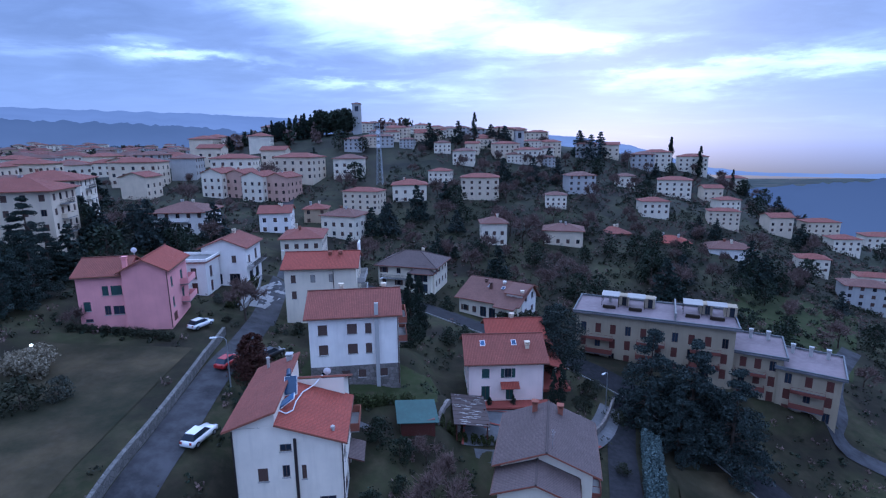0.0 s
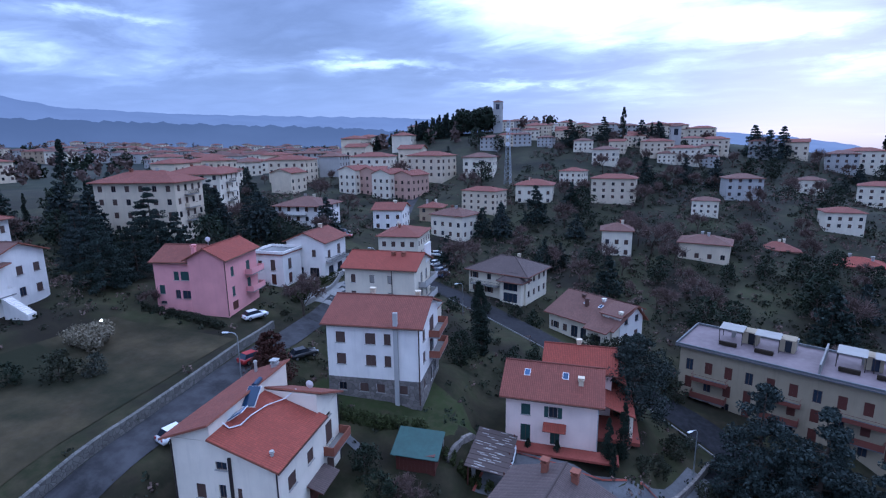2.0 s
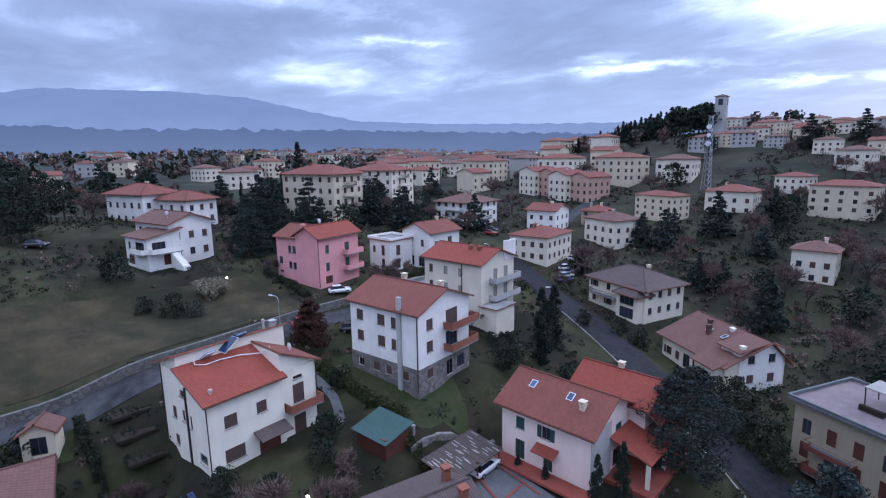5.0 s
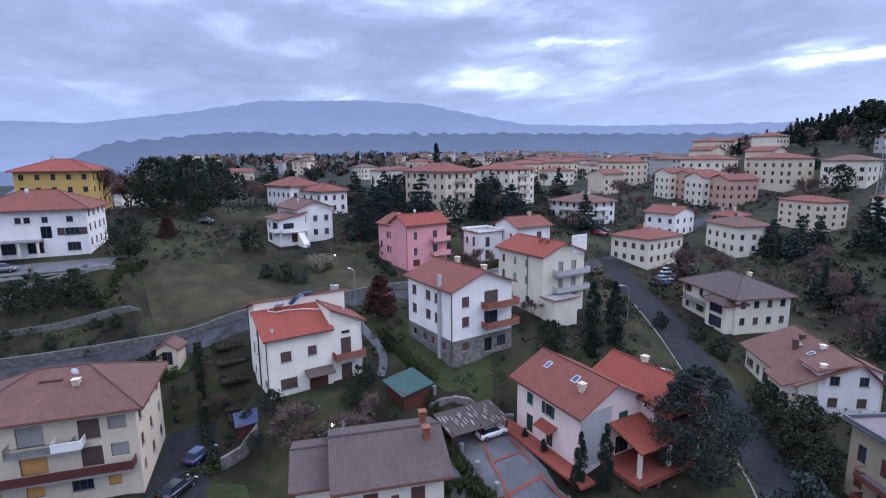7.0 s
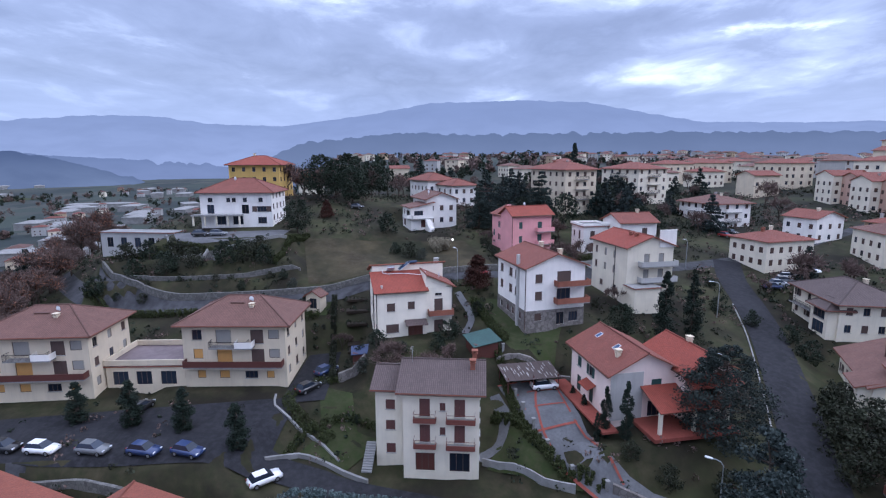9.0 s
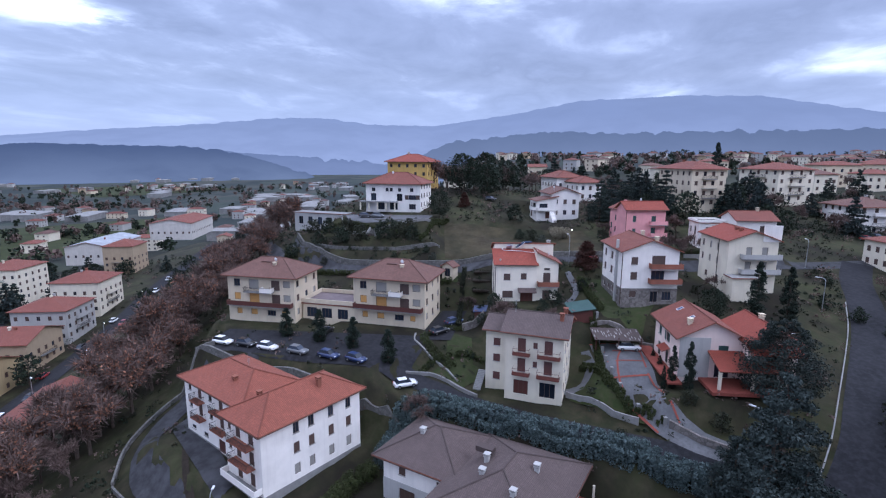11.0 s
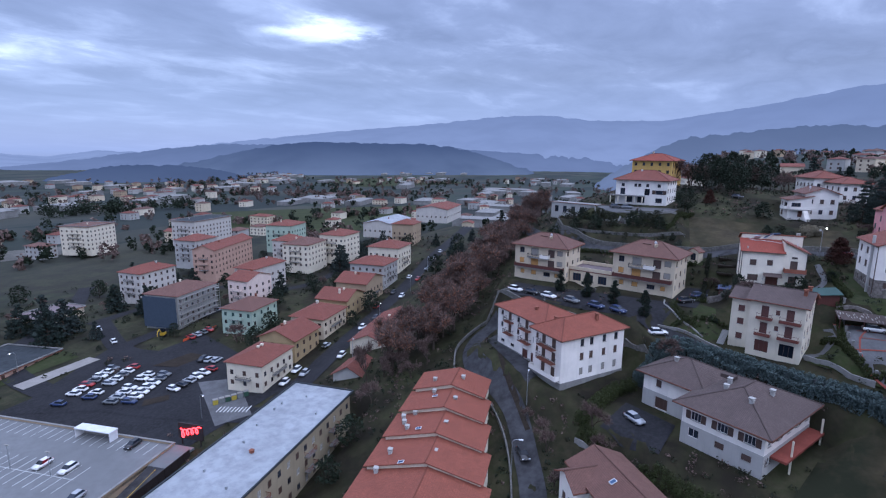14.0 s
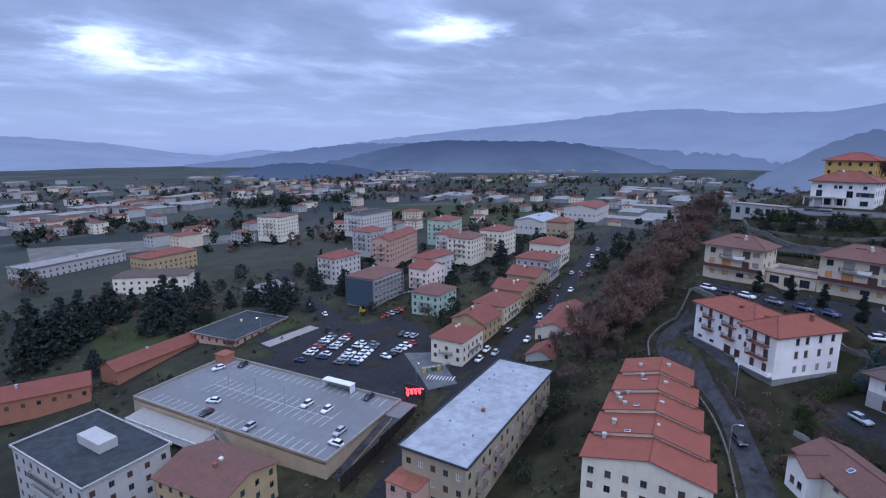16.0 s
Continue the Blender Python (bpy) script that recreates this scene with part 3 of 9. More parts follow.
def roof_mesh(kind, w, d, over, rise, axis, mat, edge, z=0.0, thick=0.2, hipfrac=0.5, off=0.0):
    """gable, hip, shed (high on +y) or flat; axis: the ridge's direction; off: how far the ridge lies beside the middle."""
    bm = bmesh.new()
    uvl = bm.loops.layers.uv.new("flat")
    planes, _ = roof_planes(kind, w, d, over, rise, axis, z, hipfrac, off)
    made = {}

    def vert(p, up_):
        key = (round(p.x, 3), round(p.y, 3), round(p.z, 3), up_)
        if key not in made:
            made[key] = bm.verts.new((p.x, p.y, p.z + (thick if up_ else 0)))
        return made[key]

    rim = {}
    for p in planes:
        n = (p[1] - p[0]).cross(p[-1] - p[0]).normalized()
        e = (p[1] - p[0]).normalized()
        s = n.cross(e)
        f = bm.faces.new([vert(q, True) for q in p])
        for lp, q in zip(f.loops, p):
            lp[uvl].uv = ((q - p[0]).dot(e), (q - p[0]).dot(s))
        bm.faces.new([vert(q, False) for q in p][::-1]).material_index = 1
        for a, b in zip(p, p[1:] + p[:1]):
            key = frozenset(((round(a.x, 3), round(a.y, 3), round(a.z, 3)), (round(b.x, 3), round(b.y, 3), round(b.z, 3))))
            rim[key] = None if key in rim else (a, b)
    for ab in rim.values():
        if ab:
            a, b = ab
            bm.faces.new((vert(a, False), vert(b, False), vert(b, True), vert(a, True))).material_index = 1
    return finish(bm, "roof", [mat, edge])


def roof_planes(kind, w, d, over, rise, axis, z=0.0, hipfrac=0.5, off=0.0):
    """The roof's planes, each from its eave's left end round, and its ridges."""
    turn = Matrix.Identity(4)
    if axis == "y":
        w, d, turn = d, w, pose(0, 0, 0, 0, 0, 90)
    x, y = w / 2 + over, d / 2 + over
    P = lambda a, b, c: turn @ Vector((a, b, c + z))  # noqa: E731
    if kind == "gable":
        lo1, lo2 = rise - rise * (y + off) / (d / 2 + off), rise - rise * (y - off) / (d / 2 - off)
        t0, t1 = P(-x, off, rise), P(x, off, rise)
        return [[P(-x, -y, lo1), P(x, -y, lo1), t1, t0], [P(x, y, lo2), P(-x, y, lo2), t0, t1]], [(t0, t1)]
    if kind == "hip":
        lo = -rise * over / (d / 2)
        r = max(0.05, x - y * 2 * hipfrac)
        a, b, c, e = P(-x, -y, lo), P(x, -y, lo), P(x, y, lo), P(-x, y, lo)
        t0, t1 = P(-r, 0, rise), P(r, 0, rise)
        return [[a, b, t1, t0], [c, e, t0, t1], [b, c, t1], [e, a, t0]], [(a, t0), (b, t1), (c, t1), (e, t0), (t0, t1)]
    if kind == "shed":
        k = rise / d
        return [[P(-x, -y, -k * over), P(x, -y, -k * over), P(x, y, rise + k * over), P(-x, y, rise + k * over)]], []
    return [[P(-x, -y, 0), P(x, -y, 0), P(x, y, 0), P(-x, y, 0)]], []


def balcony(parent, m, u0, u1, z, deep, rail, slab_mat, rail_mat):
    """A slab with a parapet or a barred rail, on a facade."""
    mid, w = (u0 + u1) / 2, u1 - u0
    ob = part("balcony", mesh_block("slab", w, deep, 0.18, slab_mat), parent, m @ pose(mid, -deep / 2 + 0.02, z - 0.18))
    bm = bmesh.new()
    if rail == "solid":
        box(bm, -w / 2, w / 2, -deep / 2 - 0.02, -deep / 2 + 0.08, 0, 0.95)
        for s in (-1, 1):
            box(bm, s * w / 2 - 0.05, s * w / 2 + 0.05, -deep / 2 + 0.08, deep / 2 - 0.03, 0, 0.95)
    elif rail == "low":
        # a low coloured front under a thin steel handrail
        box(bm, -w / 2, w / 2, -deep / 2 - 0.03, -deep / 2 + 0.05, -0.2, 0.45)
        for s in (-1, 1):
            box(bm, s * w / 2 - 0.04, s * w / 2 + 0.04, -deep / 2 + 0.05, deep / 2 - 0.03, -0.2, 0.2)
            box(bm, s * (w / 2 - 0.03) - 0.02, s * (w / 2 - 0.03) + 0.02, -deep / 2, -deep / 2 + 0.04, 0.45, 1.0)
            box(bm, s * (w / 2 - 0.03) - 0.02, s * (w / 2 - 0.03) + 0.02, -deep / 2 + 0.04, deep / 2 - 0.03, 0.95, 1.0)
        box(bm, -w / 2 + 0.05, w / 2 - 0.05, -deep / 2, -deep / 2 + 0.04, 0.95, 1.0)
    else:
        n = max(3, int(w / 0.16))
        for k in range(n + 1):
            x = -w / 2 + w * k / n
            box(bm, x - 0.012, x + 0.012, -deep / 2 + 0.02, -deep / 2 + 0.045, 0, 0.98)
        for s in (-1, 1):
            for k in range(int(deep / 0.16)):
                y = -deep / 2 + 0.05 + k * 0.16
                box(bm, s * (w / 2 - 0.02) - 0.012, s * (w / 2 - 0.02) + 0.012, y, y + 0.024, 0, 0.98)
            box(bm, s * (w / 2 - 0.02) - 0.025, s * (w / 2 - 0.02) + 0.025, -deep / 2, deep / 2, 0.95, 1.0)
        box(bm, -w / 2, w / 2, -deep / 2 + 0.01, -deep / 2 + 0.06, 0.95, 1.0)
    part("railing", finish(bm, "railing", rail_mat), ob, pose(0, 0, 0.18))
    return ob


def opening(parent, m, u, z, w, h, kind, trim):
    """Fills one opening. w window, s closed shutters, o window with open shutters, r roller shutter, d door, g garage door, l lit window."""
    shut = trim.get("shutter", SHUTTER)
    frame_mat = trim.get("frame", FRAME)
    at = m @ pose(u, 0.14, z)
    if kind in "wol":
        pane = part("window", mesh_pane(w, h, WARM_GLOW if kind == "l" else GLASS), parent, at)
        part("frame", mesh_frame(w, h, frame_mat, 1 if w < 1.7 else 2), pane)
        if z > 0.3:
            part("sill", mesh_block("sill", w + 0.16, 0.3, 0.06, SILL), pane, pose(0, -0.12, -0.06))
        if kind == "o":
            for s in (-1, 1):
                part("shutter", mesh_louvre(w / 2, h, shut), pane, pose(s * (w * 0.75 + 0.03), -0.175, 0))
    elif kind == "s":
        pane = part("window", mesh_pane(w, h, GLASS), parent, at)
        for s in (-1, 1):
            part("shutter", mesh_louvre(w / 2 - 0.01, h, shut), pane, pose(s * w / 4, -0.07, 0))
        if z > 0.3:
            part("sill", mesh_block("sill", w + 0.16, 0.3, 0.06, SILL), pane, pose(0, -0.12, -0.06))
    elif kind in "rq":
        pane = part("window", mesh_pane(w, h, SHUTTER_ORANGE if kind == "q" else SHUTTER_GREY), parent, at, "closed roller shutter")
        part("frame", mesh_frame(w, h, frame_mat, 0), pane)
    elif kind == "g":
        door = part("garage_door", mesh_pane(w, h, trim.get("door", WOOD_DOOR)), parent, at)
        part("frame", mesh_frame(w, h, frame_mat, 2), door)
    elif kind == "a":
        hole = part("archway", mesh_pane(w, h, GLASS), parent, at)
        part("frame", mesh_frame(w, h, frame_mat, 1), hole)
    else:
        door = part("door", mesh_pane(w, h, trim.get("door", WOOD_DOOR)), parent, at)
        part("frame", mesh_frame(w, h, frame_mat, 1), door)


def chimney(parent, x, y, z, h, mat=None):
    bm = bmesh.new()
    box(bm, -0.3, 0.3, -0.3, 0.3, -1.2, h)
    box(bm, -0.38, 0.38, -0.38, 0.38, h, h + 0.1)
    for sx_ in (-1, 1):
        for sy_ in (-1, 1):
            box(bm, sx_ * 0.25 - 0.06, sx_ * 0.25 + 0.06, sy_ * 0.25 - 0.06, sy_ * 0.25 + 0.06, h + 0.1, h + 0.35)
    box(bm, -0.42, 0.42, -0.42, 0.42, h + 0.35, h + 0.45)
    part("chimney", finish(bm, "chimney", mat or BEIGE), parent, pose(x, y, z))


def rows_of(width, storeys, first, gap, w=1.1, h=1.4, every=3.2, kinds="sws", sillz=0.95, edge=1.6):
    """Evenly spaced windows: rows of (u, z, w, h, kind)."""
    n = max(1, int(round((width - 2 * edge) / every)) + 1)
    us = [width / 2] if n == 1 else [edge + (width - 2 * edge) * k / (n - 1) for k in range(n)]
    return [(u, first + s * gap + sillz, w, h, kinds[(k + s) % len(kinds)]) for s in range(storeys) for k, u in enumerate(us)]


def block(parent, x, y, w, d, top, wall, roof, kind="gable", axis="x", rise=2.0, over=0.6, base=0.0, faces=None, plinth=0.0, plinth_mat=None, trim=None, sink=2.5, turn=0.0, off=0.0, edge=None, hipfrac=0.5, gable_up=0.0, roof_label="", parapet=0.0, skip=""):
    """One volume of a house, in the house's own axes (z from its base): walls with openings, plinth, roof."""
    trim = trim or {}
    faces = faces or {}
    at = pose(x, y, base, 0, 0, turn)
    bm = bmesh.new()
    for side in "SENW":
        if side in skip:
            continue
        m = side_pose(side, w, d)
        width = w if side in "SN" else d
        holes = [(u - ow / 2, u + ow / 2, z, z + oh) for u, z, ow, oh, _ in faces.get(side, ())]
        holes = [h for h in holes if h[0] > 0.02 and h[1] < width - 0.02 and h[2] > -sink and h[3] < top - 0.05]
        facade(bm, m, width, -sink, top, holes, 0.14, 0)
        if kind == "gable" and (side in "EW") == (axis == "x"):
            o = off if side == ("E" if axis == "x" else "N") else -off
            if axis == "y":
                o = off if side == "S" else -off
            v = [bm.verts.new(m @ Vector(p)) for p in ((0, 0, top), (width, 0, top), (width / 2 + o, 0, top + rise))]
            bm.faces.new(v)
        if kind == "shed" and side in "EWN":
            if side == "N":
                pts = ((0, 0, top), (w, 0, top), (w, 0, top + rise), (0, 0, top + rise))
            else:
                pts = ((0, 0, top), (width, 0, top), (width if side == "E" else 0, 0, top + rise))
            bm.faces.new([bm.verts.new(m @ Vector(p)) for p in pts])
    body = part("wall", finish(bm, "wall", wall), parent, at)
    for side, holes in faces.items():
        if side in skip:
            continue
        m = at @ side_pose(side, w, d)
        width = w if side in "SN" else d
        for u, z, ow, oh, what in holes:
            if u - ow / 2 > 0.02 and u + ow / 2 < width - 0.02 and z + oh < top - 0.05:
                opening(parent, m, u, z, ow, oh, what, trim)
    if plinth:
        bm = bmesh.new()
        hp = [h for s in "SENW" for h in ()]
        for side in "SENW":
            m = side_pose(side, w, d)
            width = w if side in "SN" else d
            m2 = m @ pose(-0.05, -0.05, 0)
            cut = [(u - ow / 2 + 0.05, u + ow / 2 + 0.05, z, z + oh) for u, z, ow, oh, _ in faces.get(side, ()) if z + oh < plinth - 0.05]
            cut += [(u - ow / 2 + 0.05, u + ow / 2 + 0.05, z, plinth) for u, z, ow, oh, _ in faces.get(side, ()) if z < plinth - 0.05 <= z + oh]
            facade(bm, m2, width + 0.1, -sink, plinth, cut, 0.06, 0)
            bm.faces.new([bm.verts.new(m2 @ Vector(p)) for p in ((0, 0, plinth), (width + 0.1, 0, plinth), (width + 0.05, 0.05, plinth), (0.05, 0.05, plinth))])
        part("plinth", finish(bm, "plinth", plinth_mat or STONE), parent, at, "stone plinth")
    if kind != "none":
        r = part("roof", roof_mesh(kind, w, d, over, rise, axis, roof, edge or CLAY_TRIM, 0.0, hipfrac=hipfrac, off=off), parent, at @ pose(0, 0, top + 0.02), roof_label)
        for ra, rb in roof_planes(kind, w, d, over, rise, axis, 0.2, hipfrac, off)[1]:
            bm = bmesh.new()
            tube(bm, ra, rb, 0.13, 0.13, 6)
            part("ridge_tiles", finish(bm, "ridge_tiles", roof), r)
        if kind != "flat" and over > 0.3:
            lo = rise * over / ((d if axis == "x" else w) / 2) if kind != "shed" else 0
            gx, gy = w / 2 + over, d / 2 + over
            runs = []
            for sgn in (-1, 1):
                if axis == "x" or kind == "hip":
                    runs.append(((-gx, sgn * (gy + 0.05), -lo + 0.02), (gx, sgn * (gy + 0.05), -lo + 0.02)))
                if axis == "y" or kind == "hip":
                    runs.append(((sgn * (gx + 0.05), -gy, -lo + 0.02), (sgn * (gx + 0.05), gy, -lo + 0.02)))
            if kind == "gable" and abs(off) > 0.01 or kind == "shed":
                runs = []
            for ga, gb in runs:
                bm = bmesh.new()
                tube(bm, ga, gb, 0.07, 0.07, 6)
                part("gutter", finish(bm, "gutter", COPPER), parent, at @ pose(0, 0, top + 0.02))
    if parapet:
        bm = bmesh.new()
        gx, gy = w / 2 + over, d / 2 + over
        for x0, x1, y0, y1 in ((-gx, gx, -gy, -gy + 0.25), (-gx, gx, gy - 0.25, gy), (-gx, -gx + 0.25, -gy + 0.25, gy - 0.25), (gx - 0.25, gx, -gy + 0.25, gy - 0.25)):
            box(bm, x0, x1, y0, y1, 0.3, 0.3 + parapet)
        part("parapet", finish(bm, "parapet", trim.get("parapet", edge or CONCRETE)), parent, at @ pose(0, 0, top + 0.02))
    return at


def downpipe(parent, x, y, h, mat=None):
    bm = bmesh.new()
    tube(bm, (0, 0, -0.3), (0, 0, h), 0.07, 0.07, 6)
    part("downpipe", finish(bm, "downpipe", mat or COPPER), parent, pose(x, y, 0))


def dish(parent, x, y, z, face=200):
    bm = bmesh.new()
    tube(bm, (0, 0, -0.6), (0, 0, 0.5), 0.03, 0.03, 5)
    n = 14
    c = bm.verts.new((0, 0.12, 0.75))
    ring = [bm.verts.new((0.45 * math.cos(k * math.tau / n), -0.02, 0.75 + 0.45 * math.sin(k * math.tau / n))) for k in range(n)]
    for k in range(n):
        bm.faces.new((c, ring[k], ring[(k + 1) % n]))
    part("satellite_dish", finish(bm, "satellite_dish", WHITE_METAL), parent, pose(x, y, z, 0, 0, face), "white satellite dish")


def aerial(parent, x, y, z, h=2.2):
    bm = bmesh.new()
    tube(bm, (0, 0, -0.6), (0, 0, h), 0.025, 0.02, 5)
    for k in range(5):
        tube(bm, (-0.35 + 0.05 * k, 0, h - 0.1 - 0.18 * k), (0.35 - 0.05 * k, 0, h - 0.1 - 0.18 * k), 0.012, 0.012, 4)
    part("aerial", finish(bm, "aerial", STEEL), parent, pose(x, y, z, 0, 0, 40))


def skylight(parent, m):
    part("skylight", mesh_frame(0.8, 1.1, WHITE_METAL, 0), parent, m)
    part("skylight_pane", mesh_pane(0.7, 1.0, PANEL), parent, m @ pose(0, 0.0, 0.05))

# ---- level plots of the houses: middle, heading, width, depth, height ----
for plot in (
    (-18.9, 67.2, 12, 14, 12, 15.0), (-17, 44.5, 9, 13, 14, 14.0), (4.6, 75, 7, 17, 17, 10.7), (-30.7, 89.4, 9, 14, 11, 14.6), (-57, 72.5, 16, 14, 10, 18.2),
    (-56, 95, 7, 14, 14, 17.2), (-18, 127.5, -12, 17, 12, 10.6), (1.1, 116, -28, 15, 11, 8.3), (-11.5, 16.5, 86, 18, 13, 9.8), (-10, -12.5, 88, 18, 13, 9.8),
    (26, 2, 64, 26, 14, 1.2), (27, 17, 64, 9, 18, 0.6), (34, 45.1, 71.5, 18, 20, -0.9), (36, 28, 71.5, 14, 16, -0.9), (8.5, 47, 82, 15, 11, 7.0), (-70, 0, 88, 19, 14, 24.4), (-79, 47.5, 14, 16, 12, 20.4),
    (35, 99, -18, 30, 11, 7.5), (58, 94, -22, 15, 11, 5.0), (48.5, -75, 22, 14, 14, -15.6), (77.5, -33.5, 19.5, 48, 15, -16.2), (105, -88, 22, 50, 62, -18.4),
    (58, 30, 50, 16, 12, -6.0), (3, 62.5, 6, 14, 7, 9.6), (10, 21, 62, 10, 6, 8.8), (4.5, 3.5, 86, 40, 11, 9.6), (13, 31, 68, 10, 5, 6.8), (17, 42, 72, 12, 5, 6.2), (20.5, 55, 78, 14, 5, 6.0), (-10, 29.5, 0, 16, 5, 9.4),
    (-57, -1, 88, 30, 9, 23.8, 0.5, 2.5), (-46.2, -4, 88, 44, 5, 20.4, 0.5, 2.0), (-39.6, -2, 88, 46, 3, 17.7, 0.3, 2.0),
):
    pad(*plot)
for plot in ((-8.6, 55.4, 12, 6.5, 5, 13.4, 0.3, 1.5), (2.2, 62.6, 8, 11, 7, 10.7, 0.3, 1.5), (-9.5, 63, 10, 8, 10, 14.4, 0.2, 1.2)):
    pad(*plot)
pad(-45, 46, 9, 20, 20, 18.0, 0, 12)
pad(40, -120, 20, 90, 60, -16.2, 0, 30)

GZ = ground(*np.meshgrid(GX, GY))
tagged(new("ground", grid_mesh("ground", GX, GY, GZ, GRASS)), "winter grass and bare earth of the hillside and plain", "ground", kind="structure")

# the meadow beside the street
apron("meadow", [(-37, 22), (-43, 63), (-63, 58), (-60, 17)], FIELD, "dry brownish mown meadow above the street wall", "meadow", 0.08, 24)

# ---- streets ----
strip("road", [(-72, -52), (-56, -39), (-43, -26), (-34.5, -12), (-31.6, 5), (-31.6, 22), (-32.3, 36.5), (-35.5, 54.5), (-39.3, 77), (-43.5, 94), (-46.5, 107.5), (-51, 122), (-57, 140), (-66, 160), (-78, 190), (-88, 225)], 4.2, ASPHALT_OLD, "cracked and patched grey asphalt street", "road")
strip("road", [(70, 30), (58, 46), (50, 60), (42, 72), (33, 82), (22.5, 89.8), (10.3, 96.2), (-12, 107.5), (-27, 113.5), (-40, 118), (-52, 124)], 6.2, ASPHALT, "dark asphalt road winding past the gardens", "road", 0.12)
strip("road", [(92, 34), (72, 24), (60, 17.5), (53.6, 13.1), (43.4, 5.2), (36.2, -4.5), (31.5, -12.5), (24, -17.3), (16, -17.0), (11.5, -12), (12, -4)], 4.4, ASPHALT_OLD, "narrow grey lane climbing round the white house", "road", 0.14)
strip("road", [(6, 18), (10.5, 26), (14.2, 34), (17.8, 44), (20.2, 55), (22.5, 66), (25.5, 77), (28, 84)], 4.2, ASPHALT, "asphalt lane behind the clipped hedge", "road", 0.14)
strip("road", [(120, -30), (88, -47), (60, -58), (35, -66), (0, -78), (-40, -95), (-90, -116), (-150, -140), (-240, -180)], 8.5, ASPHALT, "dark asphalt street through the lower town", "road", 0.16)
strip("road", [(60, -58), (76, -90), (88, -130), (86, -170), (60, -200), (30, -260)], 7.0, ASPHALT, "asphalt side street past the car park", "road", 0.2)
apron("forecourt", [(9.5, -17), (0.5, -17), (-2.5, 27), (13.0, 24)], ASPHALT, "dark asphalt forecourt with parked cars", "forecourt", 0.16)
apron("forecourt", [(-1, 24), (-1.5, 30.5), (-18, 31), (-17, 25.5)], ASPHALT, "asphalt yard beside the beige house", "forecourt", 0.18, 8)
apron("road", [(102, -125), (38, -128), (45, -66), (78, -64)], ASPHALT, "wide dark asphalt crossing beside the car park", "road", 0.13, 30)
apron("car_park", [(98, -121), (72, -84), (42, -92), (62, -146)], ASPHALT, "asphalt ground-level car park", "car park", 0.22)
apron("pavement", [(70, -66), (62, -62), (52, -84), (60, -92)], PAVERS, "concrete pavement by the corner house", "pavement", 0.26, 8)
strip("road", [(52.7, -181), (61, -142), (58, -122), (57, -101), (63, -92)], 6.5, ASPHALT, "asphalt street beside the scaffolded building", "road", 0.24)
strip("road", [(72, -137), (53, -144), (16, -149), (-34, -151), (-73, -165)], 6.0, ASPHALT, "back street of the lower town", "road", 0.18)
strip("road", [(57, -180), (26, -186), (-28, -192), (-90, -201)], 6.0, ASPHALT, "street between the blocks of flats", "road", 0.17)
strip("road", [(103, 58), (84, 72), (66, 82), (71, 92), (77, 103), (92, 120)], 4.0, ASPHALT_OLD, "lane below the apartment blocks", "road", 0.14)
apron("lawn", [(141, -222), (111, -196), (114, -164), (139, -176)], LAWN, "school garden lawn", "lawn", 0.1, 10)
BARE_FIELD = grainy("bare_field", (0.15, 0.145, 0.13), 0.95, 0.1, 0.6, 0.3, 0.4)
apron("field", [(150, -398), (150, -470), (-12, -414), (2, -376)], BARE_FIELD, "pale bare field on the plain", "field", 0.3, 10, upright=True)
apron("field", [(-110, -395), (-330, -300), (-450, -420), (-190, -540)], LAWN, "green winter field beyond the blocks of flats", "field", 0.3, 12, upright=True)
apron("field", [(-720, -800), (-1010, -700), (-1250, -1020), (-900, -1180)], LAWN, "green field before the wooded hills", "field", 0.6, 10, upright=True)
apron("field", [(-200, -381), (-260, -353), (-216, -296), (-156, -312)], LAWN, "green winter field on the plain", "field", 0.3, 6)
apron("field", [(75, 150), (112, 147), (82, 104), (70, 128)], LAWN, "mown grass behind the apartment blocks", "field", 0.1, 12)
apron("traffic_island", [(91, -134), (69, -137.5), (70.4, -143), (92, -140)], GRAVEL, "tan gravel strip beside the car park", "traffic island", 0.3, 6)
apron("traffic_island", [(76, -92), (70, -89), (68.5, -92), (74, -95)], SOIL, "rounded planted traffic island", "traffic island", 0.34, 5)
apron("traffic_island", [(62, -116), (50, -115), (48, -108), (58, -108)], SOIL, "small planted island of the car park", "traffic island", 0.34, 5)
apron("verge", [(96, -143), (72, -146.5), (73, -156), (96, -152)], LAWN, "strip of lawn by the school", "verge", 0.2, 6)
apron("villa_court", [(-60, -15), (-52.4, -11), (-53.0, 13.0), (-61, 13.5)], PAVERS, "grey gravel court in front of the villa", "forecourt", 0.12, 10)
strip("rubble_bank", [(17.5, -13), (26, -8.5), (33.5, -3), (41, 4.5), (47, 10)], 1.0, SOIL, "bank of loose rubble between lane and yard", "bank", 0.22)
apron("lawn", [(50, 52), (44, 70), (30, 66), (30, 57)], FIELD, "brownish garden lawn behind the dark-roofed house", "lawn", 0.1, 10)

# ---- the houses on the hillside ----
def house(label, x, y, head, base, name="house", category="house", group=""):
    return thing(name, label, category, pose(*plumb(x, y, base), 0, 0, head), group)


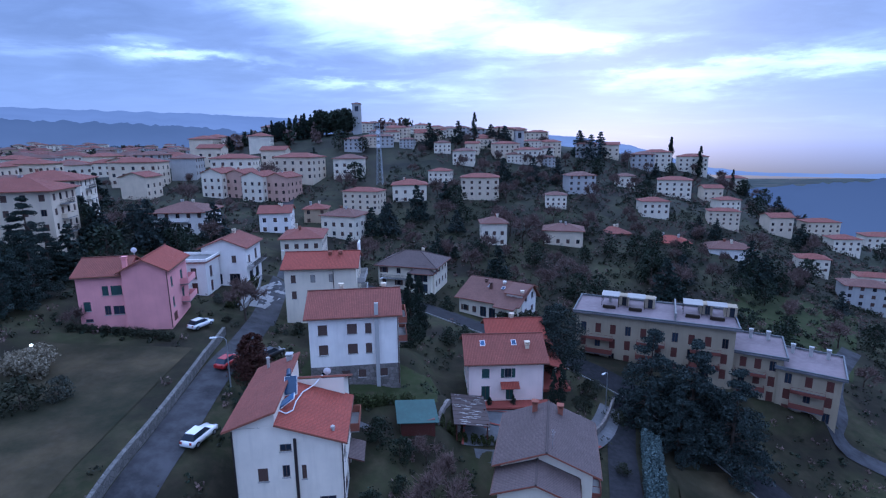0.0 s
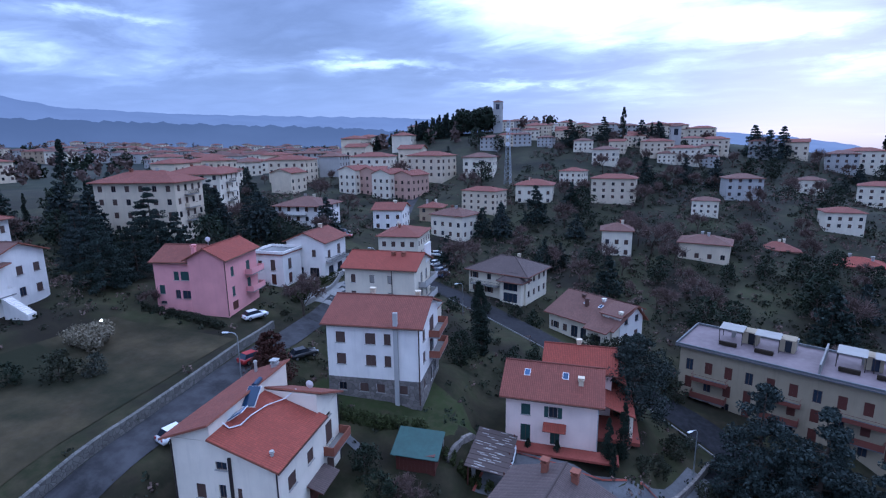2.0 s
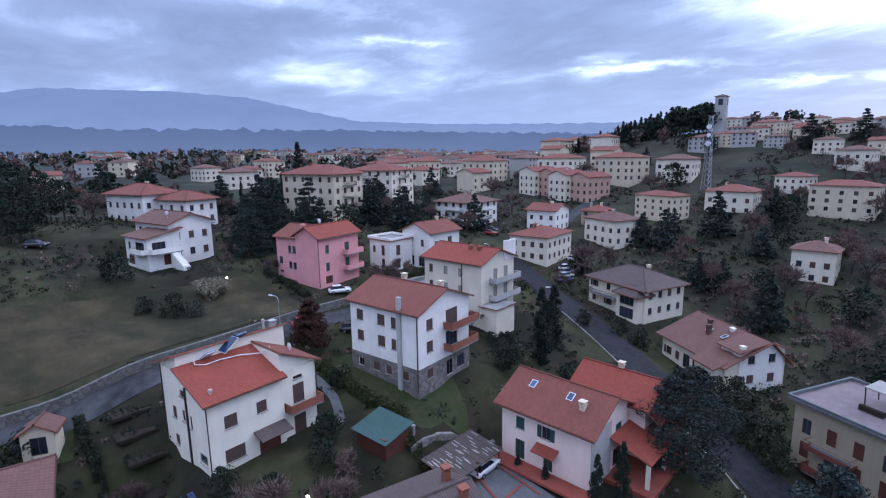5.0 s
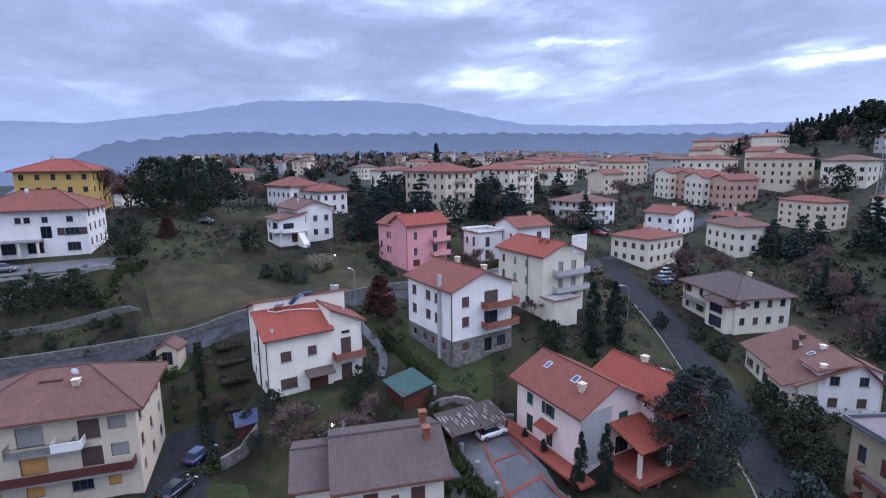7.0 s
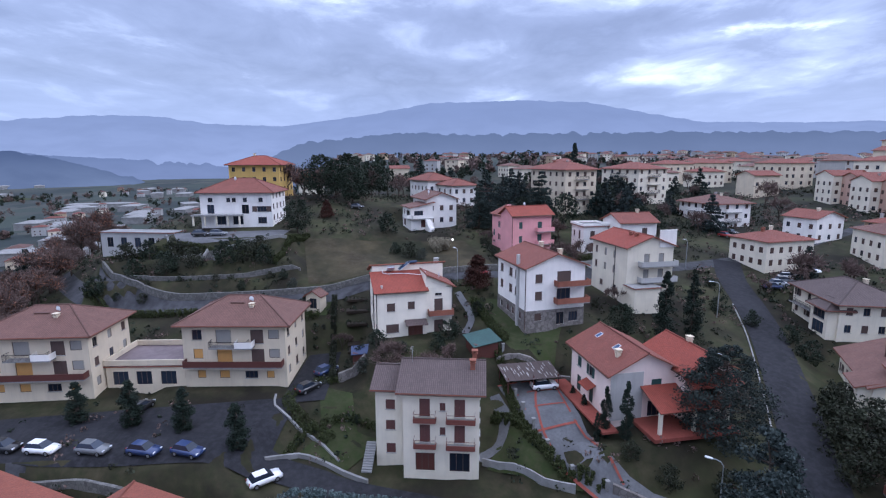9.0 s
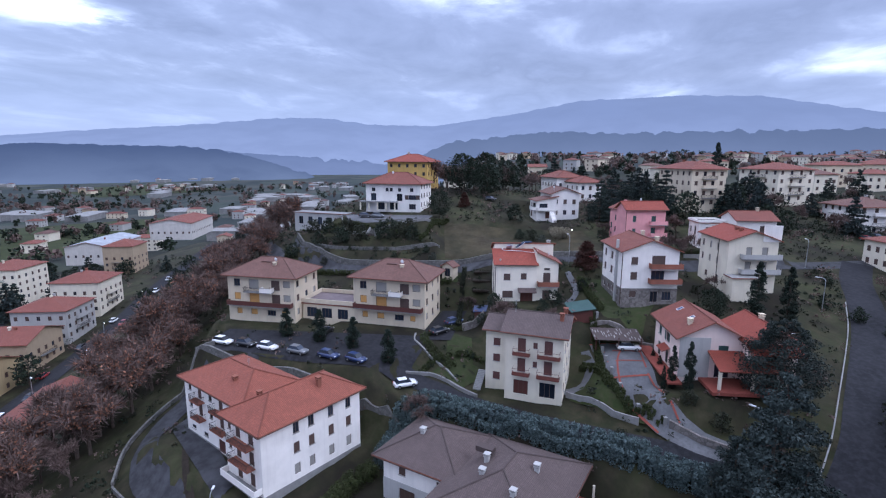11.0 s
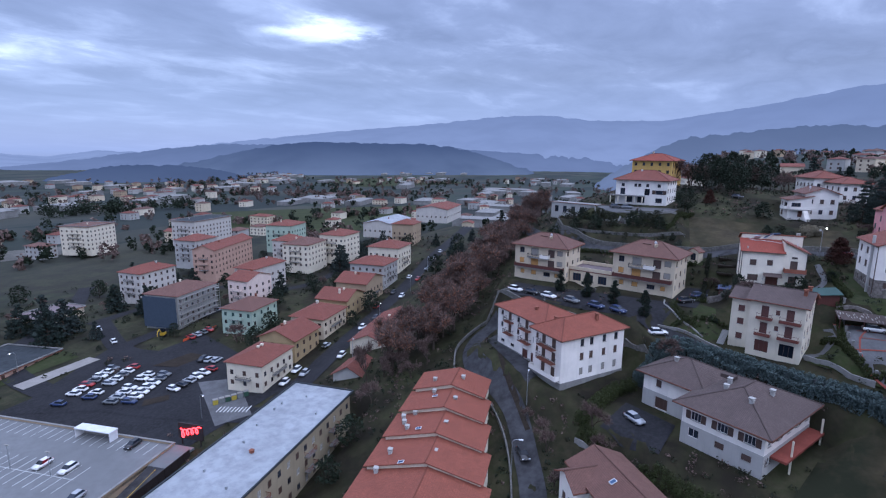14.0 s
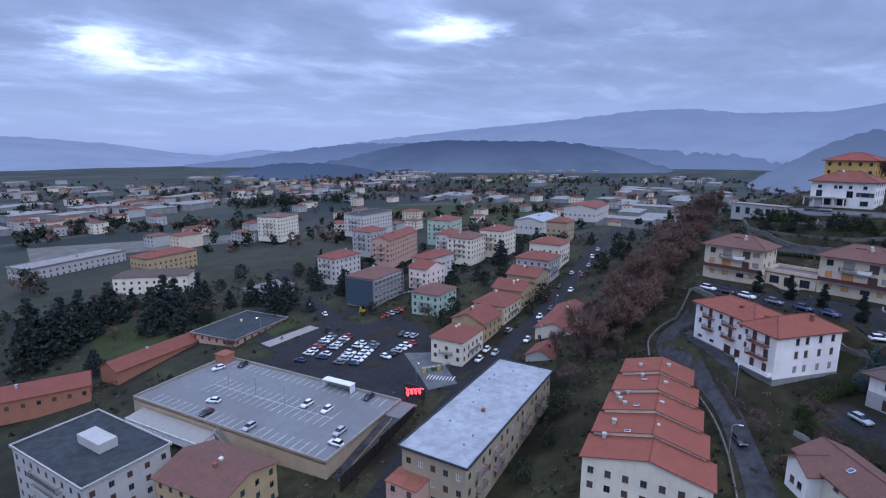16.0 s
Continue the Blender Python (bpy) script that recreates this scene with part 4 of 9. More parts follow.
# white house with a stone ground floor
h = house("white plastered three-storey house on a rubble stone base", -18.9, 67.2, 12, 15.0)
S = [(u, z, w, hh, k) for z, hh in ((7.7, 1.5), (4.7, 1.5)) for u, w, k in ((1.9, 1.3, "s"), (6.0, 1.4, "s"), (8.3, 0.9, "s"))] + [(4.9, 1.0, 1.2, 1.2, "s"), (7.2, 1.0, 1.1, 1.2, "s"), (10.2, 1.0, 1.3, 1.2, "s"), (1.9, 1.0, 1.1, 1.1, "w")]
E_ = [(2.3, 7.7, 1.3, 1.5, "s"), (2.3, 4.7, 1.3, 1.5, "s"), (2.3, 1.1, 1.3, 1.3, "s"), (7.0, 7.2, 2.6, 2.3, "s"), (7.0, 4.2, 2.6, 2.3, "w"), (6.5, 0.1, 1.5, 2.2, "w"), (9.0, 0.5, 1.8, 1.7, "w")]
W_ = rows_of(11, 2, 3.7, 3.0)
block(h, 0, 0, 12.6, 11.0, 10.4, WHITE, TILE, "gable", "x", 2.1, 0.6, faces={"S": S, "E": E_, "W": W_, "N": rows_of(12.6, 2, 3.7, 3.0)}, plinth=2.9)
mE = side_pose("E", 12.6, 11.0)
balcony(h, mE, 5.2, 11.3, 7.1, 1.5, "solid", CONCRETE, CLAY_TRIM)
balcony(h, mE, 5.2, 11.3, 4.1, 1.5, "solid", CONCRETE, CLAY_TRIM)
downpipe(h, 6.2, -5.6, 10.2)
bm = bmesh.new()
box(bm, -0.28, 0.28, -0.35, 0.1, -1, 12.2)
part("chimney", finish(bm, "chimney", GREY_WALL), h, pose(3.2, -5.55, 0), "tall plastered chimney shaft up the wall")
chimney(h, -2, 1.2, 12.0, 0.9)
chimney(h, 4.4, 1.6, 11.8, 0.8)

# ivory house with the stepped red roof and the solar heater; x from its south-east corner westwards, y along its depth
h = house("ivory plastered house with a bright red stepped tile roof", -12.9, 38.0, 10.5, 14.0)
trim = {"frame": FRAME}
S = [(0.8, 4.5, 0.7, 1.3, "w"), (2.5, 4.2, 0.45, 1.5, "s"), (0.9, 7.3, 1.1, 0.75, "w"), (4.6, 1.0, 1.6, 1.1, "w")]
E_ = [(2.4, 4.7, 1.4, 1.4, "s"), (5.9, 4.9, 1.2, 1.3, "s"), (2.6, 0.9, 2.2, 1.5, "s"), (6.6, 0.1, 2.6, 2.2, "g")]
block(h, -3.1, 4.3, 6.2, 8.6, 8.2, IVORY, TILE_RED, "none", faces={"S": S, "E": E_}, skip="W", trim=trim)
block(h, -8.2, 6.5, 4.0, 13.0, 9.9, IVORY, TILE_RED, "none", faces={"S": [(2.6, 4.2, 0.95, 1.4, "s"), (2.6, 1.0, 0.95, 1.25, "s")], "W": rows_of(13, 2, 0.4, 3.2)}, trim=trim)
block(h, -3.3, 10.9, 5.8, 4.6, 8.3, IVORY, TILE_RED, "none", faces={"E": [(2.2, 4.0, 1.5, 2.3, "s"), (2.2, 6.9, 1.2, 0.4, "w"), (2.2, 0.3, 1.6, 2.2, "s")], "N": rows_of(5.8, 2, 0.4, 3.4)}, trim=trim)
for corners, mat, label in (
    ([(0.5, -0.5, 7.95), (0.5, 8.9, 7.95), (-6.2, 8.9, 10.25), (-6.2, -0.5, 10.25)], TILE_RED, "bright red tile slope"),
    ([(-10.9, 13.5, 9.75), (-10.9, -0.5, 9.75), (-5.9, -0.5, 11.6), (-5.9, 13.5, 11.6)], TILE, "older brown-red tile slope"),
    ([(0.1, 13.8, 8.2), (-6.2, 13.8, 8.2), (-6.2, 8.6, 10.6), (0.1, 8.6, 10.6)], TILE, "brown-red tile slope over the back rooms"),
):
    bm = bmesh.new()
    uvl = bm.loops.layers.uv.new("flat")
    slope(bm, corners, 0.2, uvl)
    part("roof", finish(bm, "roof", [mat, CLAY_TRIM]), h, None, label)
for ga, gb in (((0.55, -0.5, 7.98), (0.55, 8.9, 7.98)), ((-10.95, -0.5, 9.78), (-10.95, 13.5, 9.78)), ((0.1, 13.85, 8.23), (-6.2, 13.85, 8.23))):
    bm = bmesh.new()
    tube(bm, ga, gb, 0.08, 0.08, 6)
    part("gutter", finish(bm, "gutter", COPPER), h)
bm = bmesh.new()
for pts in (((-6.18, 0.02, 8.2), (-6.18, 13.0, 8.2), (-6.18, 13.0, 11.45), (-6.18, 0.02, 11.45)), ((-6.2, 0.02, 9.9), (-6.2, 0.02, 11.45), (-10.2, 0.02, 9.95)), ((0, 0.02, 8.1), (-6.2, 0.02, 8.1), (-6.2, 0.02, 10.2)), ((-0.4, 8.6, 8.2), (-0.4, 8.6, 10.45), (-0.4, 13.2, 8.4)), ((-0.4, 8.62, 8.2), (-6.2, 8.62, 8.2), (-6.2, 8.62, 10.5), (-0.4, 8.62, 10.5))):
    bm.faces.new([bm.verts.new(p) for p in pts])
part("gable", finish(bm, "gable", IVORY), h)
balcony(h, pose(-0.4, 8.7, 0, 0, 0, 90), 0.2, 4.5, 3.6, 1.4, "solid", CONCRETE, CLAY_TRIM)
bm = bmesh.new()
uvl = bm.loops.layers.uv.new("flat")
slope(bm, [(1.7, 4.7, 2.35), (1.7, 8.5, 2.35), (0.0, 8.5, 2.95), (0.0, 4.7, 2.95)], 0.12, uvl)
part("awning", finish(bm, "awning", [TILE_GREY, WOOD_DOOR]), h, None, "small lean-to roof over the garage door")
downpipe(h, 0.05, -0.05, 7.9, IRON)
bm = bmesh.new()
box(bm, -0.14, 0.14, -0.14, 0.0, -0.3, 8.6)
part("downpipe", finish(bm, "downpipe", IRON), h, pose(-4.4, 0, 0), "broad black flue down the front wall")
downpipe(h, -10.15, -0.05, 9.7, IRON)
downpipe(h, -0.35, 13.25, 8.1, IRON)
for cx_, cy_, cz_, ch_, cm_ in ((-6.9, 12.0, 11.3, 0.5, GREY_WALL),):
    chimney(h, cx_, cy_, cz_, ch_, cm_)
for fx_, fy_, fz_, fh_ in ((-9.4, 12.2, 10.2, 1.3), (-0.9, 1.0, 8.3, 0.5)):
    bm = bmesh.new()
    tube(bm, (0, 0, -0.4), (0, 0, fh_), 0.17, 0.17, 10)
    tube(bm, (0, 0, fh_), (0, 0, fh_ + 0.12), 0.1, 0.1, 8)
    tube(bm, (0, 0, fh_ + 0.12), (0, 0, fh_ + 0.3), 0.24, 0.2, 10)
    part("flue", finish(bm, "flue", SILL), h, pose(fx_, fy_, fz_), "capped round flue")
dish(h, -2.6, 11.4, 9.3, 180)
bm = bmesh.new()
tube(bm, (-0.75, 0, 0.32), (0.75, 0, 0.32), 0.27, 0.27, 14)
part("water_tank", finish(bm, "water_tank", PANEL), h, pose(-6.1, 7.4, 11.55, 0, 0, 100), "blue cylindrical solar water tank")
for px_, py_, pz_, turn_ in ((-5.75, 3.2, 10.75, 98), (-5.6, 5.6, 11.35, 188)):
    pn = part("solar_panel", box_mesh("solar_panel", (1.2, 2.1, 0.09), PANEL, 0.02), h, pose(px_, py_, pz_, -34, 0, turn_), "dark blue solar panel")
    part("frame", box_mesh("frame", (1.32, 2.22, 0.06), WHITE_METAL), pn, pose(0, 0, -0.07))
bm = bmesh.new()
run = [(-6.2, 1.9, 10.6), (-5.4, 1.7, 10.3), (-4.9, 2.6, 10.15), (-4.9, 4.2, 10.2), (-4.6, 6.4, 10.1), (-3.6, 8.2, 10.0), (-2.8, 9.0, 10.7)]
for ra, rb in zip(run, run[1:]):
    tube(bm, ra, rb, 0.06, 0.06, 6)
part("pipe", finish(bm, "pipe", WHITE_METAL), h, None, "white insulated pipe")

# villa with the red brick terrace
h = house("pale villa with green shutters and weathered red roof", 3.9, 73.4, 7, 10.8)
trim = {"shutter": SHUTTER_GREEN, "door": SHUTTER_GREEN}
S = [(2.6, 3.9, 1.2, 1.5, "s"), (6.1, 3.9, 1.1, 1.5, "o"), (2.6, 0.1, 1.3, 2.4, "d"), (6.4, 0.1, 1.2, 2.3, "d")]
E_ = [(2.6, 3.4, 1.5, 2.1, "o"), (6.6, 3.9, 1.5, 1.4, "s"), (2.6, 0.1, 1.6, 2.2, "s"), (6.6, 0.1, 2.2, 2.2, "w")]
block(h, 0, 0, 11.6, 9.4, 6.7, ROSE, TILE, "gable", "x", 2.4, 0.8, faces={"S": S, "E": E_, "W": rows_of(9.4, 2, 0.2, 3.6)}, trim=trim)
block(h, 3.2, 8.2, 9.0, 7.0, 6.9, ROSE, TILE_RED, "gable", "x", 1.9, 0.8, faces={"E": [(4.2, 4.0, 2.6, 2.2, "w"), (3.2, 0.3, 2.4, 2.1, "w")], "W": rows_of(7, 2, 0.2, 3.6), "N": rows_of(9, 2, 0.2, 3.6)}, trim=trim)
part("stone_panel", box_mesh("stone_panel", (0.12, 4.6, 6.5), GREY_WALL), h, pose(5.84, -2.4, 0.0))
bm = bmesh.new()
uvl = bm.loops.layers.uv.new("flat")
slope(bm, [(10.6, -0.5, 2.9), (10.6, 9.5, 2.9), (5.8, 9.5, 4.4), (5.8, -0.5, 4.4)], 0.16, uvl)
part("porch_roof", finish(bm, "porch_roof", [TILE_RED, CLAY_TRIM]), h, None, "red tile porch roof")
bm = bmesh.new()
uvl = bm.loops.layers.uv.new("flat")
slope(bm, [(9.6, 4.2, 5.2), (9.6, 12.0, 5.2), (7.6, 12.0, 6.4), (7.6, 4.2, 6.4)], 0.14, uvl)
part("porch_roof", finish(bm, "porch_roof", [TILE_RED, CLAY_TRIM]), h)
for yy in (-0.2, 4.5, 9.2):
    part("post", mesh_block("post", 0.4, 0.4, 3.6, CREAM), h, pose(10.2, yy, -0.7))
part("terrace", box_mesh("terrace", (6, 12, 0.5), BRICKS_RED), h, pose(8.3, 4.5, -0.45), "red brick terrace")
bm = bmesh.new()
uvl = bm.loops.layers.uv.new("flat")
slope(bm, [(-0.9, -6.0, 2.5), (2.0, -6.0, 2.5), (2.0, -4.6, 3.1), (-0.9, -4.6, 3.1)], 0.12, uvl)
part("canopy", finish(bm, "canopy", [TILE_RED, CLAY_TRIM]), h, None, "small tiled door canopy")
part("path", box_mesh("path", (16, 2.2, 0.3), BRICKS_RED), h, pose(0.5, -5.9, -0.25), "red brick path along the wall")
chimney(h, 3.6, -2.6, 7.7, 0.8)
chimney(h, 3.0, 8.4, 8.5, 0.9)
for xx in (-3.4, 1.6):
    skylight(h, pose(xx, -2.2, 8.2, -63, 0, 0))

# cream house above the street
h = house("cream three-storey house with balconies and a red roof", -30.7, 89.4, 9, 14.6)
S = [(u, z, 0.9, 1.5, k) for z in (8.0, 4.9) for u, k in ((1.6, "s"), (5.2, "r"), (8.6, "r"))] + [(4.0, 1.4, 1.2, 1.2, "s"), (9.0, 1.4, 1.2, 1.2, "w")]
E_ = [(u, z, 1.2, 2.1, "r") for z in (7.3, 4.2, 1.0) for u in (4.2, 7.4)]
block(h, 0, 0, 13.2, 10.0, 10.8, CREAM, TILE_RED, "gable", "x", 1.9, 0.6, faces={"S": S, "E": E_, "N": rows_of(13, 3, 0.6, 3.1), "W": rows_of(10, 3, 0.6, 3.1)})
for z in (7.1, 4.0):
    balcony(h, side_pose("E", 13.2, 10.0), 2.4, 10.3, z, 1.4, "solid", CONCRETE, GREY_WALL)
block(h, 8.3, -2.5, 3.4, 5.4, 3.4, CREAM, CONCRETE, "flat", over=0.3)
part("wall", box_mesh("wall", (0.3, 3.6, 3.4), WHITE), h, pose(6.6, 3.6, 10.6), "raised white end wall")
downpipe(h, 2.4, -5.1, 10.6, IRON)
chimney(h, 1.5, -1.2, 12.2, 0.5, CLAY_TRIM)
chimney(h, 3.4, -1.2, 12.2, 0.5, CLAY_TRIM)

# pink house
h = house("pink plastered house of two joined blocks with green shutters", -57.0, 72.0, 16, 18.2)
trim = {"shutter": SHUTTER_GREEN}
block(h, -3.6, -0.5, 7.0, 8.4, 8.6, PINK, TILE, "gable", "x", 1.9, 0.5, faces={"S": [(1.2, 3.0, 1.0, 1.5, "s"), (4.0, 5.4, 0.9, 1.5, "s"), (5.6, 5.4, 1.6, 1.5, "s"), (4.0, 2.2, 0.9, 1.5, "w"), (5.6, 2.2, 1.6, 1.4, "w"), (1.2, 1.2, 1.1, 0.5, "w")], "W": rows_of(8.4, 2, 0.6, 3.2)}, trim=trim)
block(h, 3.0, -0.3, 6.4, 10.6, 9.3, PINK, TILE_RED, "gable", "y", 1.7, 0.6, faces={"E": [(2.2, 6.0, 0.9, 1.6, "s"), (2.2, 2.6, 0.9, 1.6, "s"), (7.4, 5.4, 1.2, 2.1, "s"), (7.4, 2.3, 1.2, 2.1, "s"), (2.4, 0.1, 1.8, 1.5, "d")], "N": rows_of(6.4, 2, 0.6, 3.2)}, trim=trim)
for z in (5.2, 2.1):
    balcony(h, side_pose("E", 12.4, 9.4) @ pose(0, 0, 0), 5.4, 9.9, z, 1.3, "solid", CONCRETE, PINK)
chimney(h, -0.3, -3.4, 9.8, 1.0, PINK)
downpipe(h, -0.2, -4.8, 8.4)
downpipe(h, 6.3, -5.7, 9.0)
dish(h, -0.4, 1.0, 10.6, 190)

# white house with terraces
h = house("white two-storey house with flat roof terrace and open ground floor", -55.5, 95.5, 7, 17.2)
block(h, -3.0, -5.0, 7.0, 6.6, 6.4, WHITE, CONCRETE, "flat", over=0.3, faces={"S": [(1.6, 3.6, 0.9, 1.5, "s"), (4.6, 3.2, 1.1, 2.2, "s"), (4.6, 0.2, 1.1, 2.2, "d")], "E": [(2.4, 3.2, 1.2, 2.2, "s"), (2.4, 0.2, 1.2, 2.2, "d")]}, parapet=0.5, trim={"parapet": WHITE})
block(h, 1.5, 3.4, 9.0, 9.6, 8.0, WHITE, TILE, "gable", "y", 1.8, 0.6, faces={"S": [(2.5, 4.4, 1.5, 2.2, "s"), (6.5, 4.8, 0.9, 1.5, "s"), (2.6, 0.2, 2.4, 2.2, "w"), (6.4, 0.2, 2.2, 2.2, "w")], "E": [(2.0, 4.4, 1.2, 1.6, "s"), (6.4, 4.4, 1.4, 2.2, "s"), (2.6, 0.2, 2.2, 2.3, "w"), (6.6, 0.2, 2.2, 2.3, "w")]})
balcony(h, side_pose("E", 12, 9.6) @ pose(3.4, 0, 0), 0.3, 9.3, 3.8, 1.5, "bar", CONCRETE, IRON)
chimney(h, 1.5, 5.4, 9.6, 0.8)

# brown-roofed house across the road
h = house("cream two-storey house under a grey-brown hipped roof with a loggia", -18.2, 127.0, -12, 10.6)
block(h, 0, 0, 15.5, 11.5, 6.6, CREAM, TILE_GREY, "hip", "x", 2.6, 0.9, faces={"S": rows_of(15.5, 2, 0.2, 3.2, every=3.6, kinds="sow"), "E": rows_of(11.5, 2, 0.2, 3.2, kinds="ws"), "W": rows_of(11.5, 2, 0.2, 3.2)})
block(h, 4.6, -5.6, 5.4, 3.6, 5.4, CREAM, TILE_GREY, "hip", "x", 1.2, 0.7, faces={"S": [(2.7, 3.0, 3.6, 1.9, "w"), (2.7, 0.2, 3.6, 2.2, "w")]})
balcony(h, side_pose("S", 15.5, 11.5), 1.0, 8.8, 3.1, 1.3, "bar", CONCRETE, IRON)
chimney(h, 2.5, 1.0, 8.6, 0.9)

# low house with the long roof
h = house("pale villa with long brown tile roof and arched porch", 4.4, 116.0, -28, 8.6)
block(h, 0, 0, 15.5, 11.0, 4.4, CREAM, TILE_OLD, "gable", "x", 3.1, 0.9, faces={"S": [(1.6, 1.0, 1.0, 1.4, "o"), (4.2, 0.9, 1.1, 1.5, "s"), (6.6, 0.2, 1.7, 2.5, "a"), (9.0, 0.2, 1.7, 2.5, "a")], "E": [(2.4, 0.2, 1.2, 2.2, "s"), (8.2, 1.0, 1.2, 1.4, "s"), (5.6, 2.9, 1.2, 1.2, "w")], "W": rows_of(11, 1, 0.2, 3)}, off=2.2)
block(h, 5.2, -5.9, 4.4, 2.6, 3.9, CREAM, TILE_OLD, "shed", "x", 0.9, 0.5, faces={"S": [(2.2, 0.2, 2.3, 2.7, "a")]})
block(h, 5.9, 1.0, 4.0, 8.2, 6.3, WHITE, TILE_OLD, "gable", "x", 1.2, 0.5, faces={"S": [(2.0, 4.6, 1.1, 1.1, "w")], "E": [(2.2, 4.2, 1.3, 1.4, "w"), (6.0, 4.2, 1.3, 1.4, "w"), (2.2, 1.0, 1.3, 1.4, "s"), (6.0, 1.0, 1.3, 1.4, "s")]}, off=1.2)
for cx_, cy_, cm_ in ((-3.4, 0.6, TILE_OLD), (-1.0, -1.6, TILE_OLD), (1.4, 1.0, WHITE), (7.6, -2.4, CREAM)):
    chimney(h, cx_, cy_, 6.2 if cx_ < 7 else 5.6, 1.2, cm_)
for xx in (-1.6, 2.0):
    skylight(h, pose(xx, -1.5, 6.5, -70, 0, 0))

# the two beige houses with hipped roofs
def beige(x, y, head, base, label):
    h = house(label, x, y, head, base, group="twin beige houses")
    S = []
    for z in (6.6, 3.5):
        S += [(2.3, z + 0.6, 1.5, 1.6, "q" if z < 5 else "w"), (6.4, z, 2.4, 2.2, "q" if z < 5 else "r"), (11.6, z, 2.0, 2.2, "s"), (14.2, z + 0.7, 1.7, 1.5, "r")]
    S += [(2.6, 0.9, 1.3, 1.3, "q"), (6.2, 0.9, 1.6, 1.3, "q"), (10.4, 0.9, 2.0, 1.2, "w"), (13.4, 0.9, 1.2, 1.2, "q")]
    block(h, 0, 0, 16.0, 11.0, 10.0, BEIGE, TILE_OLD, "hip", "x", 2.7, 1.0, faces={"S": S, "E": rows_of(11, 3, 0.2, 3.1, kinds="rsw"), "N": rows_of(16, 3, 0.2, 3.1, kinds="rs"), "W": rows_of(11, 3, 0.2, 3.1, kinds="sr")}, trim={"shutter": SHUTTER})
    m = side_pose("S", 16.0, 11.0)
    balcony(h, m, 4.6, 10.4, 6.3, 1.4, "bar", CONCRETE, IRON)
    balcony(h, m, 0.4, 15.6, 3.2, 1.4, "solid", CONCRETE, WOOD_DOOR)
    balcony(h, m, 8.6, 11.2, 6.3, 1.5, "solid", CONCRETE, WHITE)
    part("eave_band", box_mesh("eave_band", (16.1, 11.1, 0.35), CONCRETE), h, pose(0, 0, 9.5))
    chimney(h, 2.0, -2.5, 11.0, 0.8)
    dish(h, 1.5, -1.2, 11.8, 160)
    part("roof_hatch", box_mesh("roof_hatch", (2.2, 1.0, 0.6), TILE_OLD), h, pose(-0.5, -1.5, 11.6))
    return h


beige(-11.9, 16.6, 86, 9.9, "beige three-storey house with honey roller shutters and hipped roof")
beige(-10.2, -12.4, 90, 9.9, "beige three-storey house with balconies and hipped roof")
h = house("low garage row with a roof terrace between two houses", -12.0, 2.1, 88, 9.8, "garage_row", "garage")
block(h, 0, 0, 12.2, 9.0, 3.0, BEIGE, TERRACE, "flat", over=0.2, faces={"S": [(2.2, 0.1, 2.4, 2.2, "w"), (5.8, 0.1, 2.4, 2.2, "w"), (9.6, 0.1, 2.4, 2.2, "w")]}, parapet=0.9, trim={"parapet": BEIGE})

# beige house with the grey roof
h = house("cream three-storey house with red-brown balconies and a patchy grey roof", 8.5, 47.4, 82, 7.0)
trim = {"shutter": WOOD_DOOR}
S = [(2.7, z, 1.3, 2.3, "s") for z in (4.0, 7.4)] + [(7.0, z, 1.3, 2.3, "s") for z in (4.0, 7.4)] + [(2.7, 0.1, 2.4, 2.4, "g"), (7.0, 0.1, 2.5, 2.5, "w"), (4.9, 5.0, 0.7, 1.0, "s"), (4.9, 8.2, 0.7, 1.0, "s")]
block(h, 0.4, 0, 9.4, 9.6, 10.8, CREAM, TILE_GREY, "gable", "x", 1.9, 0.8, faces={"S": S, "E": rows_of(9.6, 3, 0.2, 3.3), "W": rows_of(9.6, 3, 0.2, 3.3), "N": rows_of(9.4, 3, 0.2, 3.3)}, trim=trim)
block(h, -6.2, 0.9, 3.8, 7.6, 10.0, CREAM, TILE_GREY, "gable", "x", 1.4, 0.6, faces={"S": [(1.9, 1.2, 1.2, 1.3, "s"), (1.9, 4.4, 1.2, 1.3, "s"), (1.9, 7.2, 1.2, 1.3, "s")]}, trim=trim)
m = side_pose("S", 9.4, 9.6) @ pose(0.4, 0, 0)
for z in (3.8, 7.2):
    balcony(h, m, 1.4, 4.1, z, 1.1, "low", CONCRETE, BALCONY_RED)
    balcony(h, m, 5.4, 8.9, z, 1.2, "low", CONCRETE, BALCONY_RED)
for k in range(12):
    part("step", cached("k_step", lambda: box_mesh("k_step", (1.3, 0.3, 0.2), CONCRETE)), h, pose(-8.9, -5.4 + 0.3 * k, -0.1 + 0.18 * k))
chimney(h, 4.2, -1.4, 12.1, 1.0, CLAY_TRIM)
chimney(h, 4.4, 1.6, 12.0, 1.2, CLAY_TRIM)
aerial(h, -3.6, -0.6, 12.2, 2.6)

